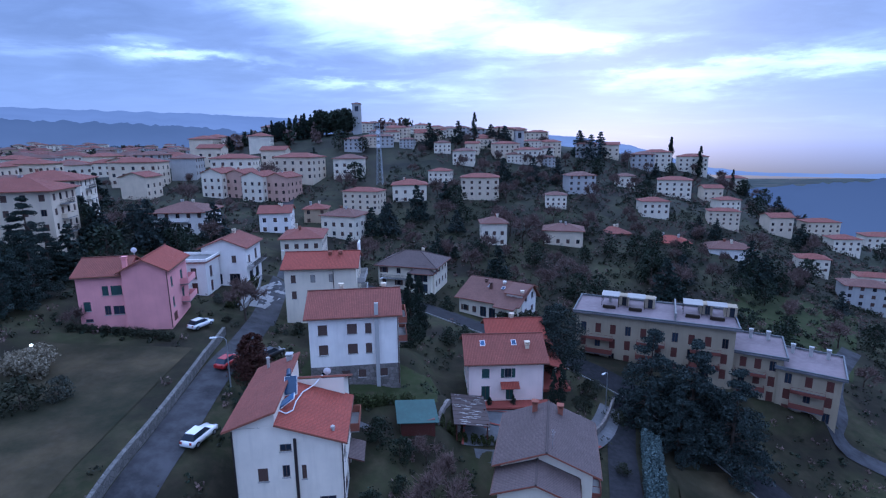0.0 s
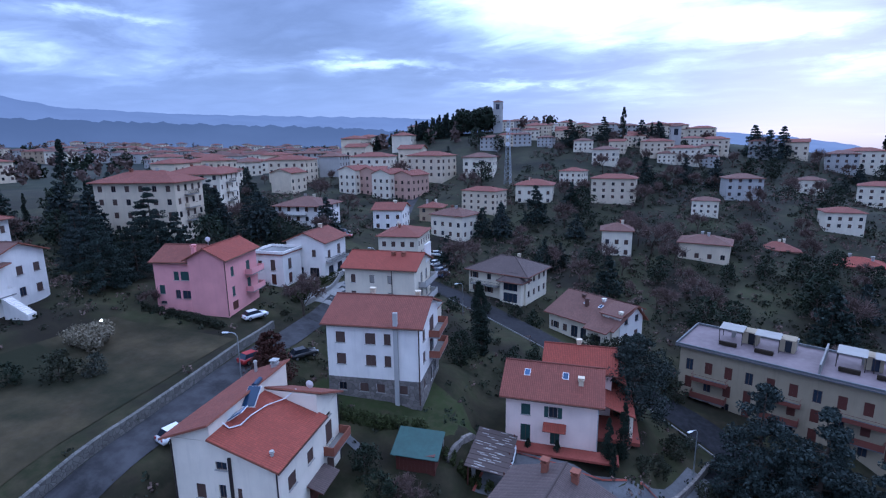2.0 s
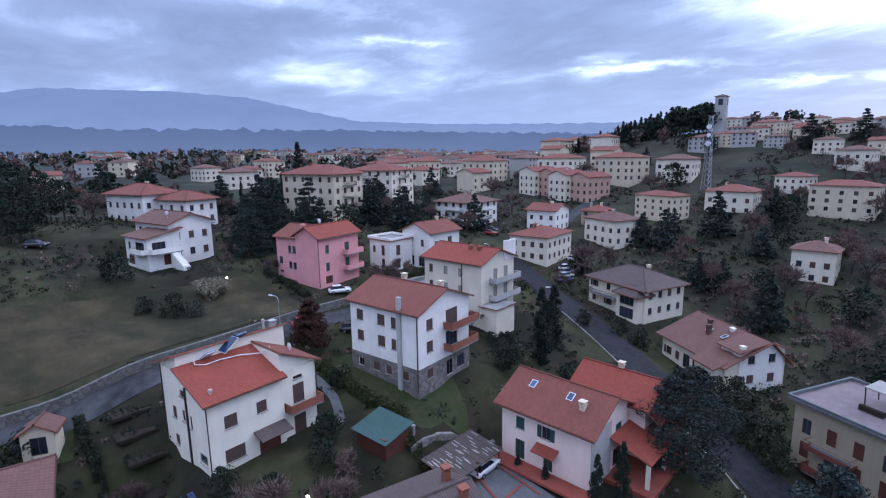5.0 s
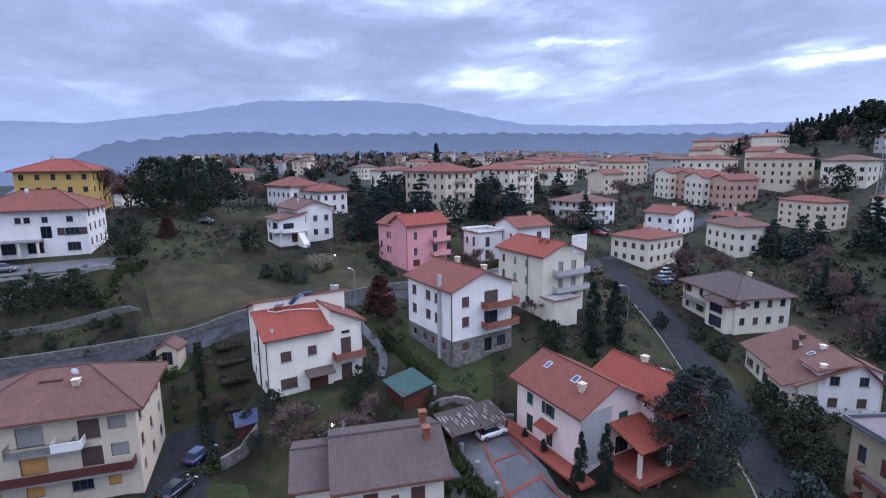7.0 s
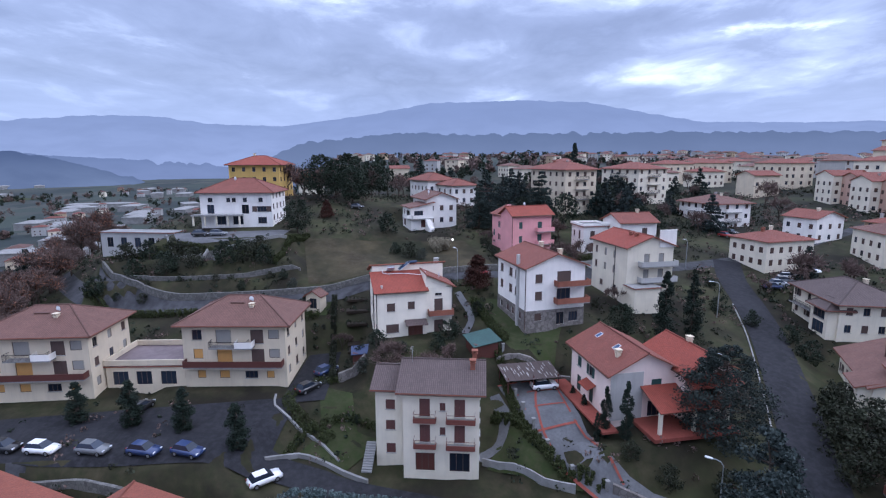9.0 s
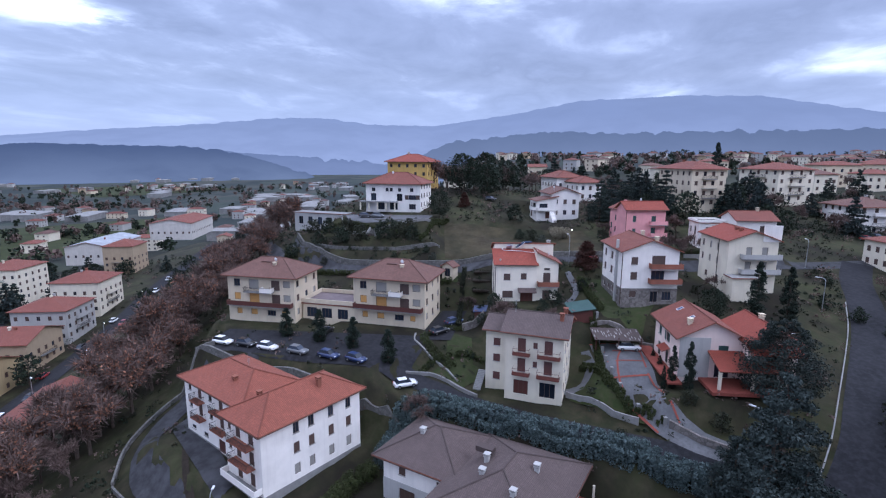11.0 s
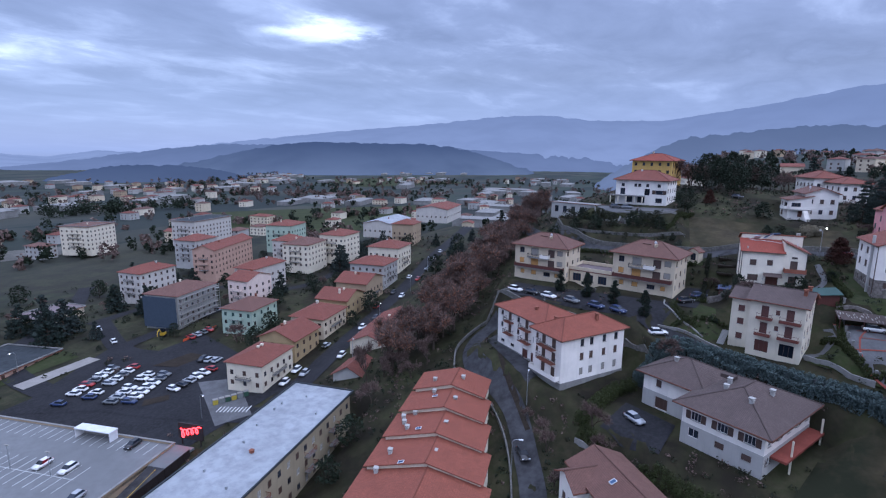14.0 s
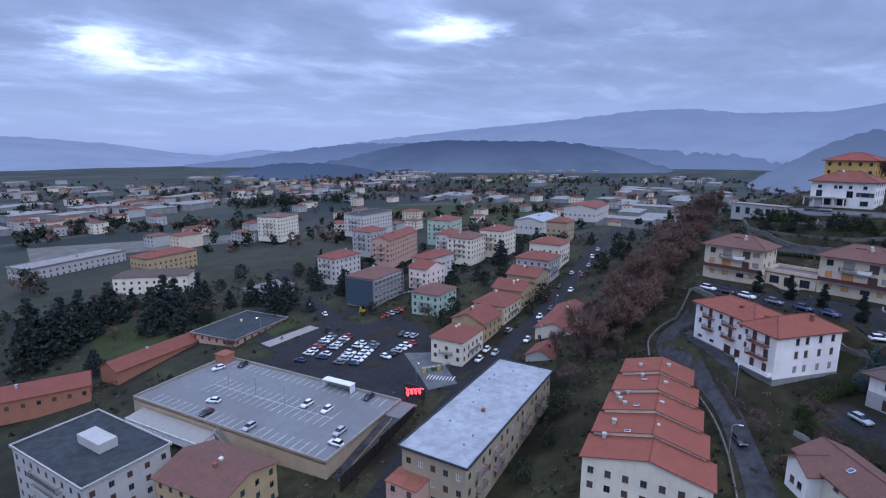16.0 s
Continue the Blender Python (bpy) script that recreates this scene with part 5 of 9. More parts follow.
# the big white house on the bend
h = house("large white three-storey house with brown balconies and an orange roof", 25.3, 4.0, 64, 1.0)
S1 = []
for z in (7.4, 4.4):
    S1 += [(1.8, z + 0.6, 1.0, 1.2, "w"), (5.0, z, 1.2, 2.1, "s"), (8.4, z + 0.6, 1.0, 1.2, "w"), (11.6, z, 1.2, 2.1, "s"), (14.6, z + 0.6, 1.0, 1.2, "s")]
S1 += [(2.2, 1.2, 1.4, 0.7, "w"), (6.2, 1.2, 1.4, 0.7, "w"), (11.2, 0.1, 2.0, 2.2, "g"), (14.4, 0.1, 2.0, 2.2, "g")]
block(h, -4.5, 0.6, 18.0, 10.6, 10.2, WHITE, TILE_ORANGE, "hip", "x", 2.4, 0.8, faces={"S": S1, "W": rows_of(10.6, 3, 0.6, 3.0), "N": rows_of(18, 3, 0.6, 3.0)}, plinth=0.5, plinth_mat=CONCRETE)
S2 = [(u, z, 1.2, 2.0, "s") for z in (7.5, 4.5, 1.3) for u in (3.4, 6.6)] + [(1.2, z + 0.6, 0.8, 1.2, "s") for z in (7.4, 4.4)]
E2 = [(u, z, 1.0, 1.6, k) for z, k in ((7.7, "w"), (4.7, "s"), (1.4, "r")) for u in (5.6, 8.2, 11.8, 15.2)]
block(h, 8.4, 1.6, 9.0, 17.6, 10.3, WHITE, TILE_ORANGE, "hip", "y", 2.4, 0.8, faces={"S": S2, "E": E2, "N": rows_of(9, 3, 0.6, 3)}, plinth=0.5, plinth_mat=CONCRETE)
m1, m2 = side_pose("S", 18.0, 10.6) @ pose(-4.5, 0.6, 0), None
for z in (7.2, 4.2):
    balcony(h, pose(-13.5, -4.7, 0), 3.6, 6.6, z, 1.2, "bar", CLAY_TRIM, IRON)
    balcony(h, pose(-13.5, -4.7, 0), 9.8, 13.4, z, 1.2, "bar", CLAY_TRIM, IRON)
for z in (7.3, 4.3):
    balcony(h, pose(3.9, -7.2, 0), 2.4, 7.4, z, 1.3, "bar", CLAY_TRIM, IRON)
balcony(h, pose(3.9, -7.2, 0), 0.2, 8.8, 1.1, 1.3, "solid", CONCRETE, WHITE)
chimney(h, 10.4, 4.5, 11.6, 1.3, CLAY_TRIM)
chimney(h, -2.0, -2.0, 11.2, 0.6, CLAY_TRIM)
chimney(h, 5.4, -2.4, 11.0, 0.7, CLAY_TRIM)
aerial(h, -3, 1, 12.4, 1.6)

# house with the wide dark roof
h = house("white two-storey house under a wide dark brown roof", 34.0, 45.1, 71.5, -0.8)
S = [(2.4, 4.2, 1.7, 1.5, "o"), (6.8, 4.2, 1.7, 1.5, "o"), (11.0, 4.2, 1.7, 1.5, "o"), (2.2, 1.1, 1.8, 1.5, "a"), (6.6, 1.2, 1.5, 1.1, "s"), (10.8, 1.2, 1.5, 1.1, "s")]
block(h, 0, 0, 13.2, 17.4, 7.2, WHITE, TILE_GREY, "hip", "y", 2.9, 1.3, faces={"S": S, "E": rows_of(17.4, 2, 0.2, 3.2, kinds="ow"), "N": rows_of(13.2, 2, 0.2, 3.2)}, trim={"shutter": SHUTTER, "frame": FRAME_WHITE}, plinth=3.2, plinth_mat=GREY_WALL)
block(h, -12.4, 3.0, 11.6, 10.8, 7.2, WHITE, TILE_GREY, "hip", "x", 2.6, 1.2, faces={"S": [(3.2, 4.4, 1.1, 1.5, "s"), (9.2, 4.4, 0.8, 1.0, "s"), (4.0, 0.1, 2.6, 2.3, "g"), (9.4, 0.1, 1.0, 2.1, "d")], "W": rows_of(10.8, 2, 0.2, 3.2)}, trim={"door": SHUTTER}, plinth=3.2, plinth_mat=GREY_WALL)
for xx, yy in ((-2.5, -2.8), (2.4, -4.6), (3.0, 1.6), (-3.4, 0.4), (-14, 1.5)):
    chimney(h, xx, yy, 8.7, 0.9, GREY_WALL)
part("roof_hatch", box_mesh("roof_hatch", (2.4, 1.2, 0.7), TILE_GREY), h, pose(-4.4, 2.0, 9.2))
part("terrace", box_mesh("terrace", (2.4, 15, 0.4), BRICKS_RED), h, pose(7.8, 1.0, 2.2), "red tiled side terrace")
for yy in (-4, 8):
    part("post", mesh_block("terrace_post", 0.25, 0.25, 5.8, CREAM), h, pose(8.7, yy, -0.6))

# house at the lane's foot
h = house("house with a brown tile roof of crossing gables", 58.0, 31.0, 50, -6.0)
block(h, 0, 0, 14.0, 9.0, 5.6, CREAM, TILE_OLD, "gable", "x", 2.0, 0.8, faces={"S": rows_of(14, 2, 0.2, 2.8)})
block(h, -3.5, -4.5, 5.0, 5.0, 5.2, WHITE, TILE_OLD, "gable", "y", 1.5, 0.7, faces={"S": rows_of(5, 1, 0.2, 2.8)})
skylight(h, pose(1.0, -2.4, 6.9, -66, 0, 0))

# white villa above the terraces, and the yellow one behind it
h = house("white villa with arched windows and a loggia", -70.5, -0.4, 88, 24.4)
S = [(2.6, 5.9, 1.2, 1.1, "w"), (7.2, 5.9, 1.0, 1.1, "w"), (8.6, 5.9, 1.0, 1.1, "w"), (11.4, 5.9, 1.0, 1.1, "w"), (15.4, 5.9, 1.1, 1.1, "w"), (2.6, 2.9, 1.8, 2.3, "a"), (11.4, 2.9, 1.8, 2.3, "a"), (15.6, 3.4, 2.4, 1.4, "o"), (15.6, 0.4, 2.2, 1.6, "w"), (5.0, 0.1, 2.6, 2.2, "a"), (9.4, 0.1, 2.6, 2.2, "a")]
block(h, 0, 0, 18.2, 12.5, 8.6, WHITE, TILE, "hip", "x", 3.0, 0.9, faces={"S": S, "E": rows_of(12.5, 3, 0.2, 2.8), "W": rows_of(12.5, 3, 0.2, 2.8)})
part("loggia_roof", box_mesh("loggia_roof", (12.5, 2.6, 0.3), CONCRETE), h, pose(-4.5, -7.4, 2.5))
for k in range(5):
    part("post", mesh_block("post", 0.35, 0.35, 2.5, CREAM), h, pose(-10.2 + 2.9 * k, -8.4, 0))
dish(h, -1.5, -1.5, 11.0, 160)
h = house("yellow villa with a broad tiled roof", -112.0, -7.0, 84, 26.5)
block(h, 0, 0, 17.0, 13.0, 10.4, VILLA_YELLOW, TILE_RED, "hip", "x", 2.6, 1.0, faces={"S": rows_of(17, 3, 0.6, 3.2, kinds="wa"), "E": rows_of(13, 3, 0.6, 3.2, kinds="w")})
chimney(h, -2, 0, 12.8, 0.8)
h = house("low stone orangery with an arched arcade", -66.0, -25.5, 80, 19.5, "arcade", "arcade")
block(h, 0, 0, 20.0, 5.0, 3.8, GREY_WALL, CONCRETE, "flat", over=0.3, faces={"S": [(2.5 + 3.8 * k, 0.1, 1.7, 2.5, "a") for k in range(5)]})

# white house by the meadow and its neighbours
h = house("white house with stepped tile roofs, terrace and outside stair", -80.5, 48.5, 16, 20.4)
block(h, -1.0, 3.0, 13.5, 9.0, 8.0, WHITE, TILE_OLD, "gable", "x", 1.7, 0.7, faces={"S": [(2.0, 5.4, 1.2, 1.4, "w"), (8.6, 5.8, 1.4, 1.2, "r"), (11.2, 5.8, 1.4, 1.2, "r")], "E": rows_of(9, 2, 0.4, 3.4)})
block(h, 2.4, -3.2, 8.6, 6.4, 5.8, WHITE, TILE_OLD, "shed", "x", 1.2, 0.6, faces={"S": [(1.6, 3.2, 1.0, 1.6, "s"), (5.6, 3.0, 3.4, 1.9, "w"), (2.0, 0.3, 2.2, 1.8, "s")], "E": [(2.2, 3.0, 2.6, 1.9, "w"), (3.6, 0.2, 1.4, 2.1, "d")]})
balcony(h, pose(6.7, -6.4, 0, 0, 0, 90), 0.2, 6.2, 2.8, 1.4, "solid", CONCRETE, WHITE)
balcony(h, pose(-1.9, -6.4, 0), 4.0, 8.6, 2.8, 1.2, "solid", CONCRETE, WHITE)
bm = bmesh.new()
for k in range(12):
    box(bm, k * 0.32, k * 0.32 + 0.34, -0.7, 0.7, -0.5, 2.6 - 0.2 * k)
part("stair", finish(bm, "stair", WHITE), h, pose(8.2, -2.0, 0))
dish(h, 2.4, 0.2, 9.2, 200)

# two joined white houses behind it
h = house("two joined white houses under red tile roofs", -118, 52, 24, 21.5)
block(h, 0, 0, 15.0, 10.5, 8.4, WHITE, TILE, "hip", "x", 2.2, 0.8, faces={"S": rows_of(15, 2, 0.4, 3.4), "E": rows_of(10.5, 2, 0.4, 3.4)})
block(h, 13.0, 3.0, 11.0, 9.0, 7.0, WHITE, TILE, "hip", "x", 1.8, 0.8, faces={"S": rows_of(11, 2, 0.2, 3.0), "E": rows_of(9, 2, 0.2, 3.0)})
chimney(h, 1.5, 0.5, 10.0, 0.8)

# ---- simpler houses farther off ----
def relief(xs, zs, cell):
    """One connected sheet of steps: cell(i, j) gives each field's depth and material."""
    bm = bmesh.new()
    made = {}

    def vert(x, y, z):
        key = (round(x, 3), round(y, 3), round(z, 3))
        if key not in made:
            made[key] = bm.verts.new(key)
        return made[key]

    nx, nz = len(xs) - 1, len(zs) - 1
    for i in range(nx):
        for j in range(nz):
            y, mat = cell(i, j)
            x0, x1, z0, z1 = xs[i], xs[i + 1], zs[j], zs[j + 1]
            bm.faces.new((vert(x0, y, z0), vert(x1, y, z0), vert(x1, y, z1), vert(x0, y, z1))).material_index = mat
            for (p, q), (k, m) in ((((x1, z0), (x1, z1)), (i + 1, j)), (((x0, z1), (x1, z1)), (i, j + 1)), (((x0, z1), (x0, z0)), (i - 1, j)), (((x1, z0), (x0, z0)), (i, j - 1))):
                inside = 0 <= k < nx and 0 <= m < nz
                if inside and (k < i or m < j):
                    continue
                y2 = cell(k, m)[0] if inside else 0.02
                if abs(y2 - y) > 1e-4:
                    bm.faces.new((vert(p[0], y, p[1]), vert(q[0], y, q[1]), vert(q[0], y2, q[1]), vert(p[0], y2, p[1]))).material_index = mat
    bmesh.ops.recalc_face_normals(bm, faces=bm.faces[:])
    return bm


def mesh_window(w, h, kind, shut):
    """A whole window in one mesh: frame with panes, and shutter leaves, closed or folded back."""
    def make():
        t = 0.08
        xs, zs = [-w / 2, -w / 2 + t, -t / 2, t / 2, w / 2 - t, w / 2], [0, t, h - t, h]
        if kind == "o":
            xs = [-w - 0.02] + xs + [w + 0.02]

        def cell(i, j):
            if kind == "o":
                if i in (0, 6):
                    return -0.18, 2
                i -= 1
            if kind == "s":
                return (-0.10, 2) if i != 2 else (-0.07, 2)
            if i in (1, 3) and j == 1:
                return -0.02, 0
            return -0.06, 1
        return finish(relief(xs, zs, cell), "window", [GLASS if kind in "wos" else SHUTTER_GREY, FRAME_WHITE if kind == "r" else FRAME, shut])
    return cached(("simple", round(w, 2), round(h, 2), kind, shut.name), make)


def gathered(name, items):
    """Joins many small meshes, each with its place, into one."""
    verts, faces, mats, idx = [], [], [], []
    for me, m in items:
        n = len(verts)
        verts += [tuple(m @ v.co) for v in me.vertices]
        for p in me.polygons:
            faces.append([n + k for k in p.vertices])
            q = me.materials[p.material_index]
            if q not in mats:
                mats.append(q)
            idx.append(mats.index(q))
    out = bpy.data.meshes.new(name)
    out.from_pydata(verts, [], faces)
    for q in mats:
        out.materials.append(q)
    out.polygons.foreach_set("material_index", idx)
    return out


HOUSES = []


def plain_block(parent, x, y, w, d, top, wall, roof, kind="hip", axis="x", rise=2.0, over=0.6, storeys=2, first=0.2, gap=3.0, turn=0.0, sides="SENW", every=3.4, kinds="sws", shut=None, sink=3.0, ww=1.1, wh=1.4, parapet=0.0, balconies="", edge=None, off=0.0, joined=False):
    at = pose(x, y, 0, 0, 0, turn)
    shut = shut or SHUTTER
    bm = bmesh.new()
    put = []
    for side in "SENW":
        m = side_pose(side, w, d)
        width = w if side in "SN" else d
        wins = rows_of(width, storeys, first, gap, ww, wh, every, kinds) if side in sides else []
        wins = [q for q in wins if q[1] + wh < top - 0.1 and width > 2.4]
        facade(bm, m, width, -sink, top, [(u - a / 2, u + a / 2, z, z + b) for u, z, a, b, _ in wins], 0.12, 0)
        put += [(at @ m @ pose(u, 0.12, z), k) for u, z, a, b, k in wins]
        if kind == "gable" and (side in "EW") == (axis == "x"):
            bm.faces.new([bm.verts.new(m @ Vector(p)) for p in ((0, 0, top), (width, 0, top), (width / 2, 0, top + rise))])
        if side in balconies:
            for s in range(1, storeys):
                balcony(parent, at @ m, width * 0.3, width * 0.7, first + s * gap, 1.1, "bar" if s % 2 else "solid", CONCRETE, IRON if s % 2 else wall)
    part("wall", finish(bm, "wall", wall), parent, at)
    if joined and put:
        tagged(part("window_rows", gathered("window_rows", [(mesh_window(ww, wh, k, shut), m) for m, k in put]), parent), kind="stuff")
    else:
        for m, k in put:
            part("window", mesh_window(ww, wh, k, shut), parent, m)
    if kind != "none":
        part("roof", roof_mesh(kind, w, d, over, rise, axis, roof, edge or CLAY_TRIM), parent, at @ pose(0, 0, top + 0.02))
    if parapet:
        bm = bmesh.new()
        gx, gy = w / 2 + over, d / 2 + over
        for x0, x1, y0, y1 in ((-gx, gx, -gy, -gy + 0.25), (-gx, gx, gy - 0.25, gy), (-gx, -gx + 0.25, -gy + 0.25, gy - 0.25), (gx - 0.25, gx, -gy + 0.25, gy - 0.25)):
            box(bm, x0, x1, y0, y1, 0.3, 0.3 + parapet)
        part("parapet", finish(bm, "parapet", edge or CONCRETE), parent, at @ pose(0, 0, top + 0.02))


def townhouse(label, x, y, head, w, d, base, eave, wall, roof, kind="hip", axis="x", rise=2.0, storeys=2, gap=3.0, chim=2, name="house", category="house", group="", **more):
    h = house(label, x, y, head, base, name, category, group)
    HOUSES.append((*plumb(x, y, base)[:2], max(w, d) * 0.55))
    more.setdefault("joined", y < -80 or y > 165 or x < -100)
    more.setdefault("sides", "EN" if y < -20 else "SEW" if x > -30 else "SE")
    plain_block(h, 0, 0, w, d, eave - base, wall, roof, kind, axis, rise, storeys=storeys, gap=gap, **more)
    rng = random.Random(int(x * 31 + y * 7))
    for _ in range(chim):
        chimney(h, rng.uniform(-w / 4, w / 4), rng.uniform(-d / 6, d / 6), eave - base + rise * 0.7, 0.9, rng.choice((CREAM, CLAY_TRIM, GREY_WALL)))
    return h


# along the street to the north
townhouse("yellowish apartment house of four storeys with a red hipped roof", -101, 95.5, 19, 20, 12, 21.5, 34.3, BEIGE, TILE, rise=2.2, storeys=4, gap=3.1, name="apartment_house", category="apartment house", balconies="E", over=0.9)
townhouse("pale yellow apartment house with balconies", -122, 129.5, 24, 18, 15, 20, 32, CREAM, TILE, rise=2.2, storeys=4, name="apartment_house", category="apartment house", balconies="SE", over=0.8)
h = townhouse("white three-storey house with balconies all round and a brown roof", -91, 143.5, 10, 15.5, 14, 14.6, 23.6, WHITE, TILE_OLD, rise=2.2, storeys=3, balconies="SE", over=1.0)
plain_block(h, -9.5, -3, 5, 7, 5.4, WHITE, TILE_OLD, "hip", rise=1.0, storeys=1)
townhouse("white corner house with a red roof and stone quoins", -50.8, 134.5, 12, 11, 14.5, 13.6, 20.6, CREAM, TILE, rise=1.8, kinds="sss", every=3.0)
townhouse("white house with a dark red gabled roof", -69.5, 160.5, 14, 10, 10.5, 14.8, 22, WHITE, TILE, "gable", "x", 1.8)
townhouse("cream two-storey house with a brown roof", -46.5, 162.0, -14, 12.5, 10, 14.6, 22.4, CREAM, TILE_OLD, rise=1.8)
townhouse("small ochre house beside the street", -61, 176, 10, 8, 8, 15.5, 21.5, OCHRE, TILE, rise=1.4)
for k, (wall, dx) in enumerate(((CREAM, 0), (SALMON, 9.6), (CREAM, 19.2), (SALMON, 28.8))):
    townhouse("ochre and salmon apartment block with a row of gables", -112 + dx * 0.96, 205.5 - dx * 0.12 + 3 * (k % 2), -8, 9.6, 13, 15, 28.8, wall, TILE, "gable", "y", 1.8, storeys=4, chim=1, name="apartment_block", category="apartment block", group="row of apartment blocks", every=3.0, over=0.4)
# houses over the road to the right
townhouse("two-storey white house with a brick-red roof", -31.5, 209, 8, 14, 12, 18.2, 29, CREAM, TILE, rise=1.8, storeys=3)
townhouse("cream tall house among the trees", 3.5, 168.5, 6, 8.5, 8, 14.0, 22.3, CREAM, TILE_OLD, rise=1.6, storeys=2)
townhouse("beige house with a brown roof", 28, 172, -8, 13, 10, 12.5, 21, BEIGE, TILE_OLD, rise=1.6)
townhouse("ochre house behind two dark conifers", 48, 185, -6, 11, 10, 11, 19, SALMON, TILE, rise=1.6)
townhouse("apricot three-storey villa with a red roof", 67, 180, -6, 12, 10, 8.5, 18, OCHRE, TILE_RED, rise=1.7, storeys=3)
townhouse("white three-storey house with balconies", 86.5, 178, -8, 13.5, 10, 7.0, 17.8, WHITE, TILE_OLD, rise=1.7, storeys=3, balconies="S")
townhouse("white three-storey block of flats", 47, 250, -4, 16, 12, 12, 23.5, WHITE, TILE_GREY, rise=1.2, storeys=3)
townhouse("long white house among trees", 80.5, 224, -8, 19, 11, 12, 22, WHITE, TILE, rise=1.8)
townhouse("cream house with a red roof", 34, 289, -6, 12, 10, 17, 26, CREAM, TILE, rise=1.6)

# the apartment blocks with roof terraces
for (x, y, head, w, d, base, eave, pav) in ((36.5, 99.2, -18.5, 29.5, 11.0, 6.0, 17.3, True), (54.7, 94.9, -24, 10.5, 11, 3.6, 13.6, False), (63.5, 90.1, -30, 9.5, 11, 2.6, 12.6, False)):
    h = townhouse("cream apartment block with brown balconies and a paved flat roof", x, y, head, w, d, base, eave, DARK_CREAM, TERRACE, "flat", rise=0.0, storeys=int((eave - base) / 3), gap=3.1, chim=0, name="apartment_block", category="apartment block", every=2.9, kinds="ssw", over=0.7, parapet=0.35, wh=2.0, shut=WOOD_DOOR, edge=PARAPET, sides="SEWN")
    m = side_pose("S", w, d)
    n = max(1, int(w / 9))
    for k in range(n):
        u = w * (k + 0.5) / n
        for s in range(1, int((eave - base) / 3)):
            balcony(h, m, u - 2.6, u + 2.6, 3.1 * s + 0.2, 1.4, "solid" if s % 2 else "low", PARAPET, BALCONY_RED)
    if pav:
        for px, deep in ((-8.6, 3.6), (-3.4, 3.2), (7.4, 3.8), (11.8, 3.0)):
            room = part("roof_room", box_mesh("roof_room", (2.2, 2.6, 2.1), DARK_CREAM), h, pose(px + 2.6, 2.6, eave - base + 0.3), "small room on the roof terrace")
            part("door", mesh_pane(0.9, 1.9, GLASS), room, pose(0.2, -1.31, 0.05))
            stand = part("pergola", box_mesh("pergola", (3.6, deep * 0.8, 0.1), SHUTTER_GREY), h, pose(px, 1.2, eave - base + 2.7, 6, 0, 0), "white awning on posts")
            for ex in (-1.7, 1.7):
                for ey in (-deep * 0.4 + 0.12, deep * 0.4 - 0.12):
                    part("post", mesh_block("pergola_post", 0.1, 0.1, 2.45, IRON), stand, pose(ex, ey, -2.45))
            part("planter", mesh_block("planter", 2.6, 0.5, 0.6, SOIL), h, pose(px, -1.6, eave - base + 0.32))
        part("partition", box_mesh("partition", (0.25, 10.5, 1.6), CONCRETE), h, pose(4.2, 0, eave - base + 0.3))
    for px in (-w * 0.3, 0.1, w * 0.3):
        chimney(h, px, 3.6, eave - base + 0.3, 1.4, GREY_WALL)

# ---- the lower town ----
townhouse("cream corner house with a brown hipped roof", 48.4, -77, 20, 15.5, 11.5, -15.7, -7.8, CREAM, TILE, rise=2.0, balconies="NE")
for label, x, y, w, d, eave, wall, kind, axis in (
    ("yellow house with a gabled brown roof", 31.7, -85, 14, 13, -8.5, YELLOW, "gable", "x"), ("beige house with a hipped roof", 13.6, -91.5, 16, 13, -8.3, BEIGE, "hip", "x"), ("yellow-beige gabled house by the street", -2.6, -97.5, 14, 13, -7.8, YELLOW, "gable", "y"),
    ("ochre gabled house by the street", -20.8, -105, 16, 14, -7.0, OCHRE, "gable", "y"), ("grey-rose house with a red hipped roof", -41.4, -116, 16, 17, -5.2, GREY_WALL, "hip", "x"), ("tall house with a red hipped roof", -66, -128, 17, 17, -3.6, CREAM, "hip", "x"),
):
    townhouse(label, x, y, 18, w, d, -15.6, eave, wall, TILE, kind, axis, 2.7, storeys=2 if eave < -6 else 3, group="row of street houses", over=0.7, balconies="N" if w > 14 else "")
